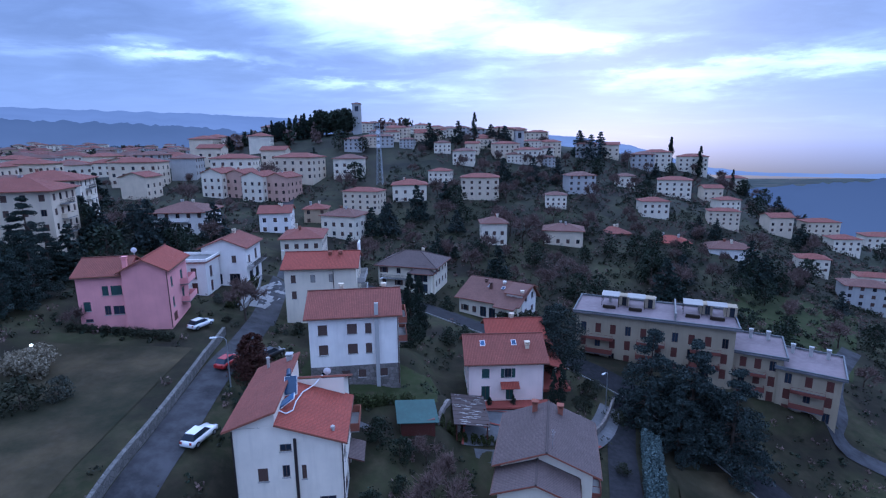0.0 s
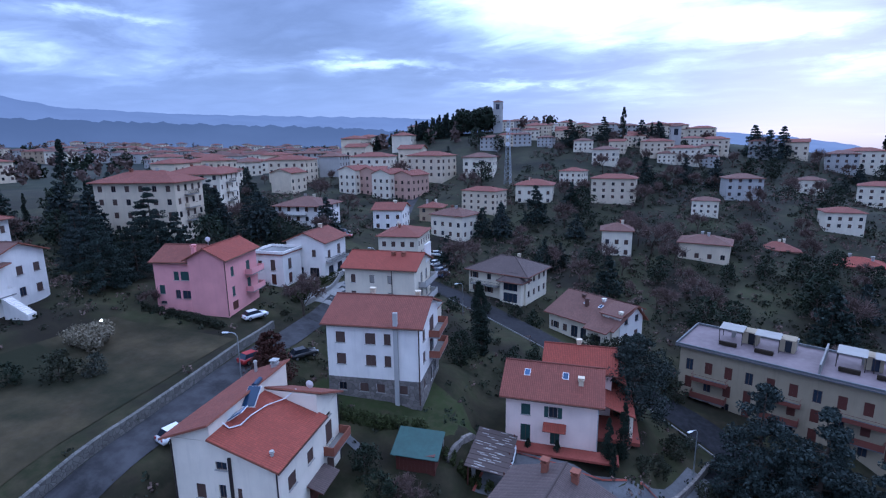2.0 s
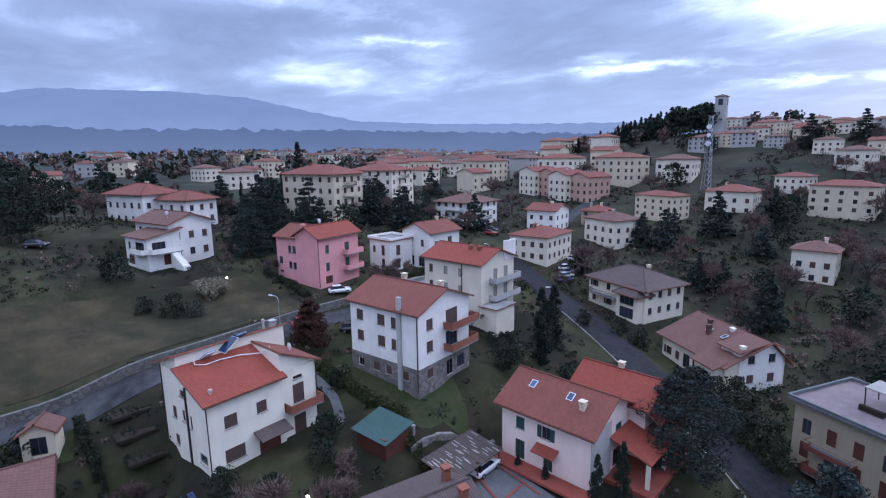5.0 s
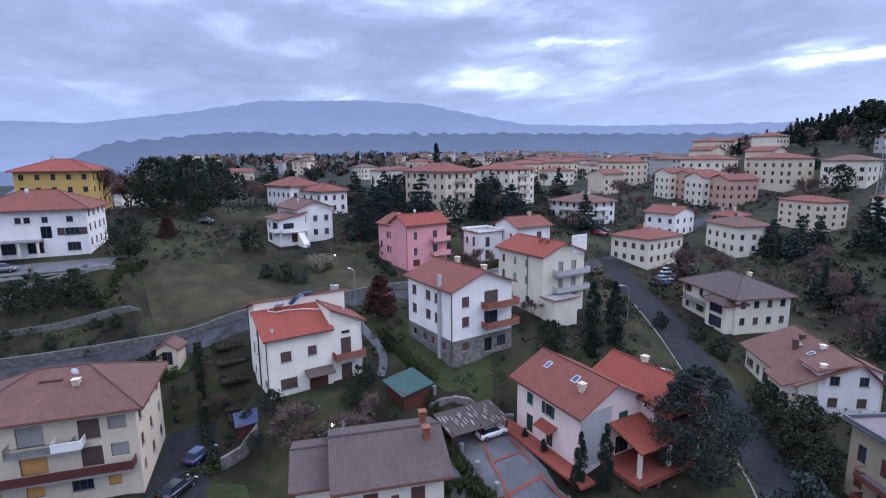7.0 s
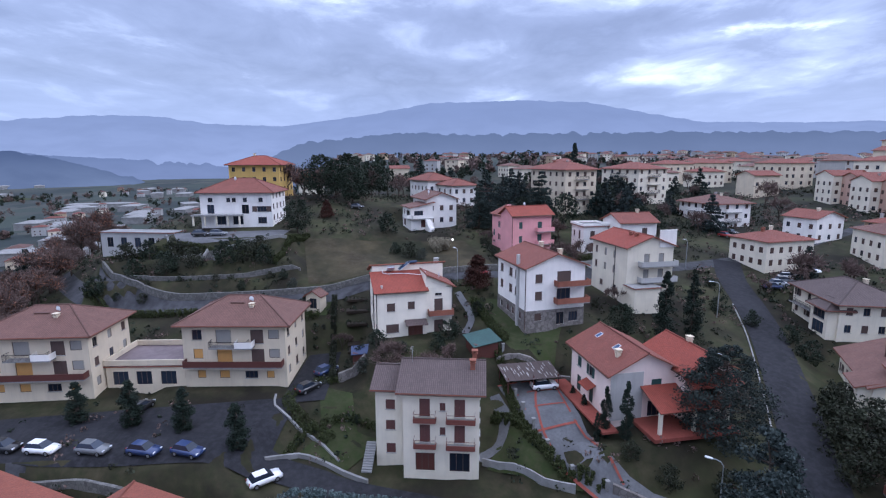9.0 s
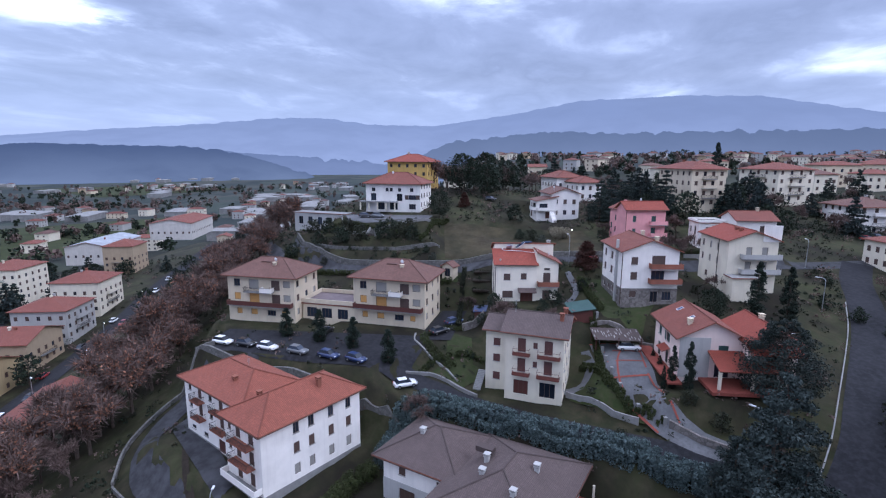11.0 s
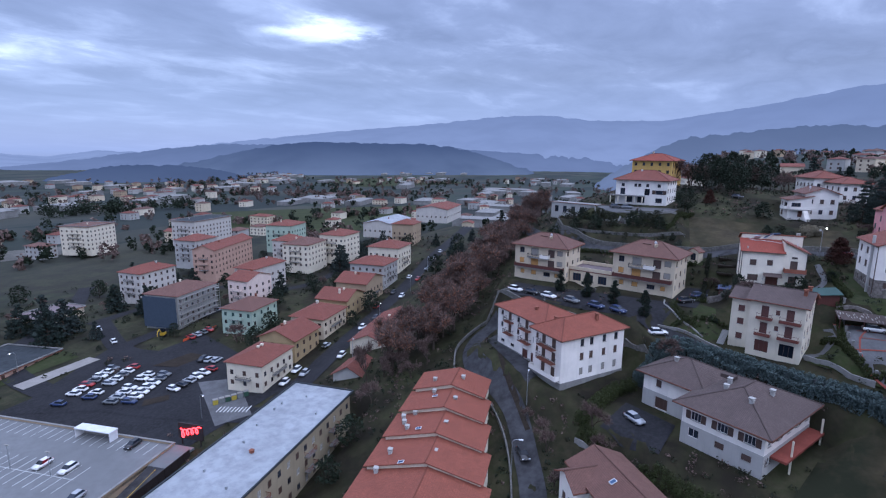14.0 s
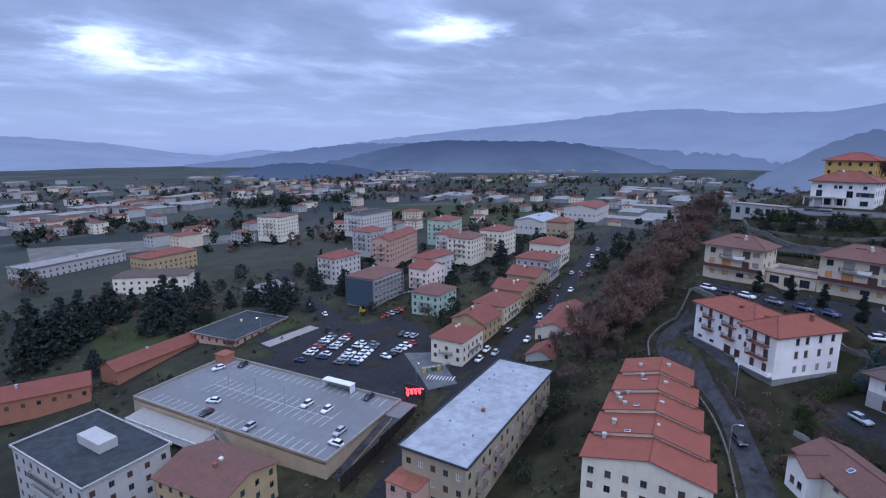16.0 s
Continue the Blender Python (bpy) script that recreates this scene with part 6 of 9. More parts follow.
for label, x, y, head, w, d, eave, wall, roof, kind, axis, st in (
    ("pale green house with green shutters", 24, -119, 20, 15.5, 13, -7.0, GREENISH, TILE_OLD, "hip", "x", 3), ("pink gabled house with balconies", 3.3, -150, 14, 15, 11, -6, ROSE, TILE, "gable", "y", 3), ("white four-storey block of flats", 23, -203, 18, 20, 13, -4, DIM_WHITE, TILE, "hip", "x", 4),
    ("long salmon and cream apartment block", -25, -217, 30, 42, 12, -3, SALMON, TILE, "gable", "x", 4), ("brown plastered apartment block", -26, -249, 20, 18, 15, -3, GREY_WALL, TILE, "hip", "x", 4), ("cream block with brown balconies", -52, -180, 20, 20, 16, -4, CREAM, TILE_OLD, "hip", "x", 4),
    ("pale green block of flats", -79, -232, 24, 20, 18, -2, GREENISH, TILE, "hip", "x", 4), ("white row of flats with a red roof", -10, -161, 14, 22, 11, -4.6, DIM_WHITE, TILE, "hip", "x", 3), ("white house by the street", -75, -176, 15, 18, 16, -3, CREAM, TILE, "hip", "x", 4),
    ("low terraced houses with red roofs", 12, -60.5, 22, 30, 12, -9, CREAM, TILE, "gable", "x", 2), ("small gabled house with a red roof", 36.5, -49.5, 20, 10, 9, -10.6, GREY_WALL, TILE, "gable", "x", 1), ("white tall block of flats", -9, -362, 30, 24, 22, 0, CREAM, TILE_OLD, "flat", "x", 5),
    ("long white office building with a flat roof", -67, -315, 20, 38, 20, -2, DIM_WHITE, DARK_MEMBRANE, "flat", "x", 4), ("pale yellow apartment house, tiled roof", 88, -309, 24, 34, 16, -5, YELLOW, TILE, "hip", "x", 3), ("long grey-white apartment block", 104, -257, -30, 36, 13, -6, CREAM, TILE_GREY, "hip", "x", 4),
    ("white range of flats with flat roofs", 133, -353, 30, 62, 18, -6, GREY_WALL, CONCRETE, "flat", "x", 4), ("low beige flat-roofed pavilion", 63, -204, 16, 20, 13, -13, BEIGE, TERRACE, "flat", "x", 1), ("low school hall with a dark flat roof", 92, -161, 26, 29, 22, -14, SALMON, DARK_MEMBRANE, "flat", "x", 1),
    ("low school wing with a red roof", 124, -160, 24, 34, 9, -14.4, BRICK_WALL, TILE, "gable", "x", 1), ("brick school wing with red roof", 160, -152, -8, 30, 11, -12.6, BRICK_WALL, TILE, "gable", "x", 2), ("white house with a red roof", -60, -205, 20, 16, 12, -6, DIM_WHITE, TILE, "hip", "x", 3),
    ("warehouse with a pale roof", -150, -205, 20, 40, 22, -10, DIM_WHITE, MEMBRANE, "gable", "x", 1), ("warehouse with a red roof", -215, -205, 20, 46, 26, -9, DIM_WHITE, TILE, "gable", "x", 1), ("ochre block beside the warehouses", -118, -160, 18, 15, 14, -3, OCHRE, TILE, "hip", "x", 3),
):
    townhouse(label, x, y, head, w, d, -17.0, eave, wall, roof, kind, axis, 2.5 if kind != "flat" else 0.0, storeys=st, chim=1, every=3.6, name="building" if st > 2 else "house", category="building" if st > 2 else "house", parapet=0.4 if kind == "flat" else 0.0, shut=SHUTTER_GREEN if "green" in label else SHUTTER, balconies="E" if st > 2 else "")

# the flat-roofed block of flats
h = townhouse("long beige block of flats with a pale patched flat roof", 78.2, -33.8, 19.5, 49, 14.6, -16.2, -4.9, DARK_CREAM, MEMBRANE, "flat", rise=0, storeys=3, gap=3.4, chim=0, name="apartment_block", category="apartment block", every=3.1, over=0.7, edge=DARK_MEMBRANE, kinds="rsw")
m = side_pose("N", 49, 14.6)
for u in (6, 14, 30, 40):
    for z in (3.6, 7.0):
        balcony(h, m, u - 1.6, u + 1.6, z, 1.2, "bar", CONCRETE, CLAY_TRIM)
part("coping", box_mesh("coping", (50.6, 0.3, 0.28), DARK_MEMBRANE), h, pose(0, 7.9, 11.5))
part("coping", box_mesh("coping", (50.6, 0.3, 0.28), DARK_MEMBRANE), h, pose(0, -7.9, 11.5))
part("coping", box_mesh("coping", (0.3, 15.4, 0.28), DARK_MEMBRANE), h, pose(25.2, 0, 11.5))
part("coping", box_mesh("coping", (0.3, 15.4, 0.28), DARK_MEMBRANE), h, pose(-25.2, 0, 11.5))
chimney(h, 4.0, 1.0, 11.4, 0.3, CLAY_TRIM)
rng = random.Random(4)
for _ in range(9):
    part("vent", mesh_block("vent", 0.3, 0.3, 0.5, STEEL), h, pose(rng.uniform(-22, 22), rng.uniform(-6, 6), 11.55))
block(h, 26.6, -4.5, 5, 7, 6.0, SALMON, CLAY_TRIM, "flat", over=0.2, faces={"E": rows_of(7, 2, 0.2, 3.0)})

# the terraced houses with long red roofs
h = house("terraced houses under long orange-red stepped tile roofs", 61, -3, 22, -9.5, "terraced_house", "terraced house")
for k in range(5):
    deep_, top_ = 14.5 + 1.75 * k, 10.6 - 1.1 * k
    block(h, -15.4 + 7.8 * k, 0.2 + 0.35 * k, 7.8, deep_, top_, CREAM, TILE_ORANGE, "gable", "x", 2.0 + 0.12 * k, 0.5, faces={"N": rows_of(7.8, 2 if k < 3 else 1, 7.4 - 1.1 * k - (3.1 if k < 3 else 0), 3.1, kinds="swr"), "S": rows_of(7.8, 2, 4.2 - 1.1 * k, 3.1), "E": rows_of(deep_, 2, 3.6 - 1.1 * k, 3.0) if k == 4 else []}, off=0.6, sink=6)
    chimney(h, -15.4 + 7.8 * k, 2.5, top_ + 1.5, 0.5, GREY_WALL)
for xx, yy, zz in ((-14, -3.4, 11.5), (-10, -2.5, 10.8), (-3, -4.5, 9.3), (0.5, -5.6, 9.1), (9, -5.4, 8.3), (2.5, -4.4, 9.3), (13, -6.5, 7.1), (-1.5, -6.4, 9.0)):
    chimney(h, xx, yy, zz, 0.5, GREY_WALL)
for xx, yy, zz in ((-8, -2.4, 11.2), (3, -2.6, 10.1), (12, -3, 8.9)):
    skylight(h, pose(xx, yy, zz, -74, 0, 0))

# dark flat-roofed flats and the brown roof beside them
h = townhouse("grey block of flats with a dark flat roof", 151, -87, 20, 18, 30, -19, -6.2, GREY_WALL, DARK_MEMBRANE, "flat", rise=0, storeys=4, name="apartment_block", category="apartment block", chim=0, over=0.4, parapet=0.35, balconies="E", edge=GREY_WALL)
part("stair_head", box_mesh("stair_head", (4, 9, 2.2), GREY_WALL), h, pose(-1, 1, 13.0))
townhouse("yellow house with green shutters and a brown roof", 131.5, -62, 24, 15, 19, -18.6, -9.4, YELLOW, TILE_OLD, "gable", "y", 2.2, storeys=3, shut=SHUTTER_GREEN)
# the scaffolded building
h = townhouse("grey building wrapped in steel scaffolding", 33, -152, 22, 22, 15, -16.4, -3.2, GREY_WALL, TILE_OLD, "hip", rise=2.4, storeys=4, name="building", category="building", chim=1)
for k in range(9):
    for yy in (7.9, 9.0):
        part("scaffold_pole", cached("pole", lambda: box_mesh("pole", (0.09, 0.09, 13.5), STEEL)), h, pose(-11 + 2.75 * k, yy, -0.5))
for s in range(6):
    part("scaffold_board", cached("board", lambda: box_mesh("board", (22, 1.0, 0.07), SHUTTER_GREY)), h, pose(0, 8.45, 2.1 * s + 1.5))
    part("scaffold_rail", cached("rail", lambda: box_mesh("rail", (22, 0.05, 0.05), STEEL)), h, pose(0, 9.06, 2.1 * s + 2.5))
part("scaffold_net", box_mesh("scaffold_net", (0.1, 15, 12), plain("blue_net", (0.06, 0.08, 0.11), 0.9)), h, pose(11.9, 0, 0.5), "dark blue scaffold netting")

# ---- the two-level car park ----
PARK = pose(*plumb(109, -92, -18.4), 0, 0, -67)
h = tagged(new("parking_garage"), "two-level car park with a pale open roof deck and ramp", "parking garage")
h.matrix_world = PARK
part("deck", box_mesh("deck", (70, 33, 0.6), DECK), h, pose(0, 0, 4.2), "grey parking deck")
bm = bmesh.new()
for x0, x1, y0, y1 in ((-35, 35, -16.5, -16.2), (-35, 35, 16.2, 16.5), (-35, -34.7, -16.2, 16.2), (34.7, 35, -16.2, 16.2)):
    box(bm, x0, x1, y0, y1, -1.0, 5.3)
part("outer_wall", finish(bm, "outer_wall", OCHRE), h, None, "beige outer wall")
bm = bmesh.new()
for x0, x1, y0, y1 in ((-35.1, 35.1, -16.6, -16.1), (-35.1, 35.1, 16.1, 16.6), (-35.1, -34.6, -16.1, 16.1), (34.6, 35.1, -16.1, 16.1)):
    box(bm, x0, x1, y0, y1, 5.3, 5.42)
part("coping", finish(bm, "coping", CONCRETE), h)
PAINT = plain("road_paint", (0.62, 0.63, 0.62), 0.8)
bm = bmesh.new()
for row, (y0, y1) in enumerate(((-15.8, -11.2), (-4.6, -0.1), (0.1, 4.6), (11.2, 15.8))):
    for k in range(25):
        x = -31 + 2.5 * k
        if row in (1, 2) and not -24 < x < 22:
            continue
        box(bm, x - 0.06, x + 0.06, y0, y1, 4.802, 4.812)
box(bm, -24, 21.5, -0.06, 0.06, 4.802, 4.812)
part("bay_lines", finish(bm, "bay_lines", PAINT), h, None, "white parking bay lines")
bm = bmesh.new()
v = [bm.verts.new(p) for p in ((-35.4, 19, 0.1), (-40.2, 19, 0.1), (-40.2, -8, 4.75), (-35.4, -8, 4.75))]
bm.faces.new(v)
w_ = [bm.verts.new((q.co.x, q.co.y, q.co.z - 0.4)) for q in v]
bm.faces.new(w_[::-1])
for k in range(4):
    bm.faces.new((v[k], w_[k], w_[(k + 1) % 4], v[(k + 1) % 4]))
bmesh.ops.recalc_face_normals(bm, faces=bm.faces[:])
part("ramp", finish(bm, "ramp", ASPHALT_OLD), h, None, "grey asphalt ramp")
part("ramp_head", box_mesh("ramp_head", (5.2, 8.6, 0.5), DECK), h, pose(-37.6, -12.3, 4.28), "deck corner above the ramp")
part("centre_line", box_mesh("centre_line", (0.14, 26.0, 0.02), plain("yellow_paint", (0.45, 0.30, 0.05), 0.8)), h, pose(-37.8, 5.5, 2.46, -9.8, 0, 0), "yellow line along the ramp")
for k in range(17):
    part("screen_panel", cached("panel", lambda: box_mesh("panel", (0.16, 1.86, 4.4), IRON, 0.03)), h, pose(-40.6, -13.6 + 1.95 * k, 1.2 if k < 9 else 0.2))
for k in range(8):
    m = PARK @ pose(2.5 + 3.7 * k, 19.6, 0.2)
    q = tagged(new("lean_to"), "white sheet-roofed lean-to beside the car park", "lean-to", "row of lean-tos")
    q.matrix_world = m
    part("wall", box_mesh("wall", (3.5, 5.0, 2.3), WHITE_METAL), q)
    part("roof", box_mesh("roof", (3.66, 5.6, 0.1), SHUTTER_GREY), q, pose(0, 0, 2.45, -6, 0, 0))
q = tagged(new("trolley_shelter"), "long white trolley shelter on the car park deck", "shelter")
q.matrix_world = PARK @ pose(-14.5, -14.6, 4.8)
part("roof", box_mesh("roof", (10.5, 2.6, 0.25), WHITE_METAL, 0.05), q, pose(0, 0, 2.3))
part("end_wall", box_mesh("end_wall", (0.1, 2.4, 2.3), WHITE_METAL), q, pose(5.0, 0, 0))
part("end_wall", box_mesh("end_wall", (0.1, 2.4, 2.3), WHITE_METAL), q, pose(-5.0, 0, 0))
part("back_wall", box_mesh("back_wall", (9.8, 0.1, 2.3), SHUTTER_GREY), q, pose(0, -1.1, 0))
q = tagged(new("steel_stair"), "grey steel stair down from the deck", "stair")
q.matrix_world = PARK @ pose(-2.5, 17.6, 0.2)
for k in range(16):
    part("tread", cached("tread", lambda: box_mesh("tread", (0.32, 1.3, 0.05), STEEL)), q, pose(-2.4 + 0.3 * k, 0, 0.28 * (k + 1)))
for yy in (-0.7, 0.7):
    part("stringer", cached("stringer", lambda: box_mesh("stringer", (6.7, 0.06, 0.3), STEEL)), q, pose(0, yy, 2.2, 0, -43, 0))
for k in range(4):
    q = tagged(new("lamp_post"), "thin steel lamp post on the car park deck", "lamp post", "deck lamps")
    q.matrix_world = PARK @ pose(-18 + 11 * k, 0, 4.8)
    part("pole", cached("deck_pole", lambda: box_mesh("deck_pole", (0.13, 0.13, 5.6), STEEL, 0.02)), q)
    part("lamp_head", cached("deck_lamp", lambda: box_mesh("deck_lamp", (1.2, 0.3, 0.14), SHUTTER_GREY, 0.03)), q, pose(0, 0, 5.6))
hut = tagged(new("stair_hut"), "small brick stair hut on the car park deck", "hut")
hut.matrix_world = PARK @ pose(32.4, -13.6, 4.8)
part("wall", box_mesh("wall", (4.4, 4, 2.9), BRICK_WALL), hut)
part("roof", box_mesh("roof", (4.9, 4.5, 0.2), CLAY_TRIM), hut, pose(0, 0, 2.9))
# neon sign at the ramp's head
sign = tagged(new("neon_sign"), "glowing red neon sign on a dark board", "sign")
sign.matrix_world = pose(*plumb(77.5, -63.0, -16.2), 0, 0, 112)
part("board", box_mesh("board", (6.8, 0.25, 4.0), IRON), sign, pose(0, 0, 1.4))
bm = bmesh.new()
q = None
for k in range(61):
    t = k / 60
    p = (-2.7 + 5.4 * t + 0.6 * math.sin(t * 26), -0.22, 2.7 + 1.6 * t + (1.2 if t < 0.2 else 0.75) * math.cos(t * 26))
    if q:
        tube(bm, q, p, 0.15, 0.15, 5)
    q = p
part("tubes", finish(bm, "tubes", RED_GLOW), sign, None, "looped red neon tubes")
for x in (-2.6, 2.6):
    part("post", mesh_block("post", 0.25, 0.25, 1.8, IRON), sign, pose(x, 0, -0.2))

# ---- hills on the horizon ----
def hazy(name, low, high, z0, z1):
    """A far backdrop with the haze before it put into its glow: low and high colours."""
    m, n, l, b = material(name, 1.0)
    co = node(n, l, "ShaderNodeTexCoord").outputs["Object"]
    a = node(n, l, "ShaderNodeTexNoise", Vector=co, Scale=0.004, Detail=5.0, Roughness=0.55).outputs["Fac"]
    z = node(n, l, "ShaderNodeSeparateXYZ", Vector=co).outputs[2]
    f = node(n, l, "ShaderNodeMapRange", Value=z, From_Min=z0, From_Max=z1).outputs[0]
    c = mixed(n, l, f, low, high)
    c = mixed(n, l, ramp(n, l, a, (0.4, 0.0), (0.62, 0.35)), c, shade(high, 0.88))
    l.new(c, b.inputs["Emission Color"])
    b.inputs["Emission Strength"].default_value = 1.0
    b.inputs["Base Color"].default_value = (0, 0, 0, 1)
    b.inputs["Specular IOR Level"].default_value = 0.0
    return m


def ridge(name, label, tops, dist, deep, mat, rough, base=-60.0):
    """A range of hills round the place: tops are (bearing, angle above the level) pairs."""
    b0, b1 = tops[0][0], tops[-1][0]
    n = int((b1 - b0) * 10)
    bm = bmesh.new()
    rows = []
    for k in range(n + 1):
        b = b0 + (b1 - b0) * k / n
        el = float(np.interp(b, [t[0] for t in tops], [t[1] for t in tops]))
        top = 50 + dist * math.tan(radians(el)) + rough * (noise.noise((b * 0.9, dist, 0)) + 0.3 * noise.noise((b * 2.7, dist, 3)) + 0.12 * noise.noise((b * 9.0, dist, 7)))
        row = []
        for j in range(7):
            f = j / 6
            r = dist - deep * (1 - f)
            s = f * f * (3 - 2 * f)
            z = base + (top - base) * s + rough * 0.5 * math.sin(math.pi * f) * noise.noise((b * 0.7, f * 3, dist))
            row.append(bm.verts.new((r * math.cos(radians(b)), r * math.sin(radians(b)), z)))
        rows.append(row)
    for p, q in zip(rows, rows[1:]):
        for j in range(6):
            bm.faces.new((p[j], q[j], q[j + 1], p[j + 1])).smooth = True
    tagged(new(name, finish(bm, name, mat)), label, "hills", kind="structure")


# the emission colours of these ranges hold the blue of the haze
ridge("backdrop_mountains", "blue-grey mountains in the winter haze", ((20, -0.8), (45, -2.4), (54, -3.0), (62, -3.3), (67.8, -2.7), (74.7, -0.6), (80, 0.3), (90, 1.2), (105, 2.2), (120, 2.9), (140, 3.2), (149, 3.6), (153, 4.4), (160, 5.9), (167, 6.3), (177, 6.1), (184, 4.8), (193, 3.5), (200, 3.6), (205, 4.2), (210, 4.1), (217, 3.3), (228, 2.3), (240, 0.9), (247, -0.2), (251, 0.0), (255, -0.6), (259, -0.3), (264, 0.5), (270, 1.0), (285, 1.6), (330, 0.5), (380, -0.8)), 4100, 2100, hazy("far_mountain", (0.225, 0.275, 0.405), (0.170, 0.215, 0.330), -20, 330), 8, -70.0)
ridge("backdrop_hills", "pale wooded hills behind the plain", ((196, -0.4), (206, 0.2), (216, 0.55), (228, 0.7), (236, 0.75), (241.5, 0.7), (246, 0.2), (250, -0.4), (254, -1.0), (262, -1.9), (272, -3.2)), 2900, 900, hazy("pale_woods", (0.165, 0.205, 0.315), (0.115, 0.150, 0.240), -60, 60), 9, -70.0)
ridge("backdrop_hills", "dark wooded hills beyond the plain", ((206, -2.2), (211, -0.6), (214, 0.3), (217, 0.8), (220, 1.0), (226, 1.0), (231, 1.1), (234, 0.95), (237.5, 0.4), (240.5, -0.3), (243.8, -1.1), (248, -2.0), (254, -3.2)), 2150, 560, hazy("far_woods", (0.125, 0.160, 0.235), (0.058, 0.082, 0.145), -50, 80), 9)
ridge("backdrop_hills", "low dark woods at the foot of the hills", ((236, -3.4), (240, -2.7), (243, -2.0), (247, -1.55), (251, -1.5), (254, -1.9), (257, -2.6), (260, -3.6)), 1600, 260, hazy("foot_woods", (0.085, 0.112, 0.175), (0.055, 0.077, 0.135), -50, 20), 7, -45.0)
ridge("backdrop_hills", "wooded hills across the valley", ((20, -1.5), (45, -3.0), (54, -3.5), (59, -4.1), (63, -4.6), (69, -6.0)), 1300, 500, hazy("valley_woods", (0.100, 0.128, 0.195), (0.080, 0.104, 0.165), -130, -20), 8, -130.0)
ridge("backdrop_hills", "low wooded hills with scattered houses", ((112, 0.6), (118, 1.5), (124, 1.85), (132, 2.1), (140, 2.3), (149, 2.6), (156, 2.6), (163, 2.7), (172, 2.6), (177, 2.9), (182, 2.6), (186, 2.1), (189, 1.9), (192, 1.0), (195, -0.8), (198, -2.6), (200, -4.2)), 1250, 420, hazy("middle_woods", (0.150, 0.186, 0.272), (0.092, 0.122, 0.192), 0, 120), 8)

# ---- far town: four kinds of house, copied ----
def far_house(label, w, d, height, wall, roof, kind, storeys):
    h = thing("house", label, "house", pose(0, 0, -500), "houses of the far town")
    plain_block(h, 0, 0, w, d, height, wall, roof, kind, "x", 1.7, storeys=storeys, gap=3.0, sides="SE", every=4.2, sink=6, ww=1.3, wh=1.5, joined=True)
    return h


class Town:
    """Very distant houses, gathered into one mesh."""

    def __init__(self):
        self.verts, self.faces, self.mats = [], [], []

    def add(self, x, y, head, w, d, height, rise, wall, roof):
        c, s = math.cos(radians(head)), math.sin(radians(head))
        z = level(x, y)
        n = len(self.verts)
        r = w / 2 - d / 2 if w > d else 0.2
        local = [(-w / 2, -d / 2, -6), (w / 2, -d / 2, -6), (w / 2, d / 2, -6), (-w / 2, d / 2, -6), (-w / 2, -d / 2, height), (w / 2, -d / 2, height), (w / 2, d / 2, height), (-w / 2, d / 2, height)]
        o = 0.6
        local += [(-w / 2 - o, -d / 2 - o, height - 0.2), (w / 2 + o, -d / 2 - o, height - 0.2), (w / 2 + o, d / 2 + o, height - 0.2), (-w / 2 - o, d / 2 + o, height - 0.2), (-r, 0, height + rise), (r, 0, height + rise)]
        self.verts += [(x + c * a - s * b, y + s * a + c * b, z + e) for a, b, e in local]
        for f, m in (((0, 1, 5, 4), wall), ((1, 2, 6, 5), wall), ((2, 3, 7, 6), wall), ((3, 0, 4, 7), wall), ((8, 9, 13, 12), roof), ((10, 11, 12, 13), roof), ((9, 10, 13), roof), ((11, 8, 12), roof), ((11, 10, 9, 8), roof)):
            self.faces.append([n + k for k in f])
            self.mats.append(m)
        # windows as shallow dark blocks on the two sides that are seen
        for side in (0, 1):
            width = w if side == 0 else d
            for k in range(max(1, int(width / 4.5))):
                for st in range(max(1, int(height / 3.2))):
                    u, v = -width / 2 + 2.2 + 4.5 * k, 1.0 + 3.1 * st
                    if u > width / 2 - 1.2 or wall > 3:
                        continue
                    q = len(self.verts)
                    for du, dv in ((0, 0), (1.2, 0), (1.2, 1.5), (0, 1.5)):
                        a, b = (u + du, -d / 2 - 0.04) if side == 0 else (w / 2 + 0.04, u + du)
                        self.verts.append((x + c * a - s * b, y + s * a + c * b, z + v + dv))
                    self.faces.append([q, q + 1, q + 2, q + 3])
                    self.mats.append(7)

    def build(self, name, label):
        me = bpy.data.meshes.new(name)
        me.from_pydata(self.verts, [], self.faces)
        for m in (BEIGE, CREAM, OCHRE, GREY_WALL, CONCRETE, TILE, TILE_OLD, SHUTTER):
            me.materials.append(m)
        me.polygons.foreach_set("material_index", self.mats)
        tagged(new(name, me), label, "houses", kind="stuff")


KINDS = [far_house("cream house with a red tile roof, far off", 14, 11, 7.5, CREAM, TILE, "hip", 2), far_house("beige house with a red tile roof, far off", 12, 10, 8.5, BEIGE, TILE, "gable", 2), far_house("beige apartment house with a red roof, far off", 20, 12, 10.5, BEIGE, TILE, "hip", 3), far_house("grey house with a brown roof, far off", 15, 11, 9.0, GREY_WALL, TILE_OLD, "hip", 3), far_house("pale house with a brown roof, far off", 14, 11, 8.0, CREAM, TILE_OLD, "hip", 2), far_house("cream apartment house with a red roof, far off", 19, 12, 10.5, CREAM, TILE, "hip", 3)]
FAR = Town()


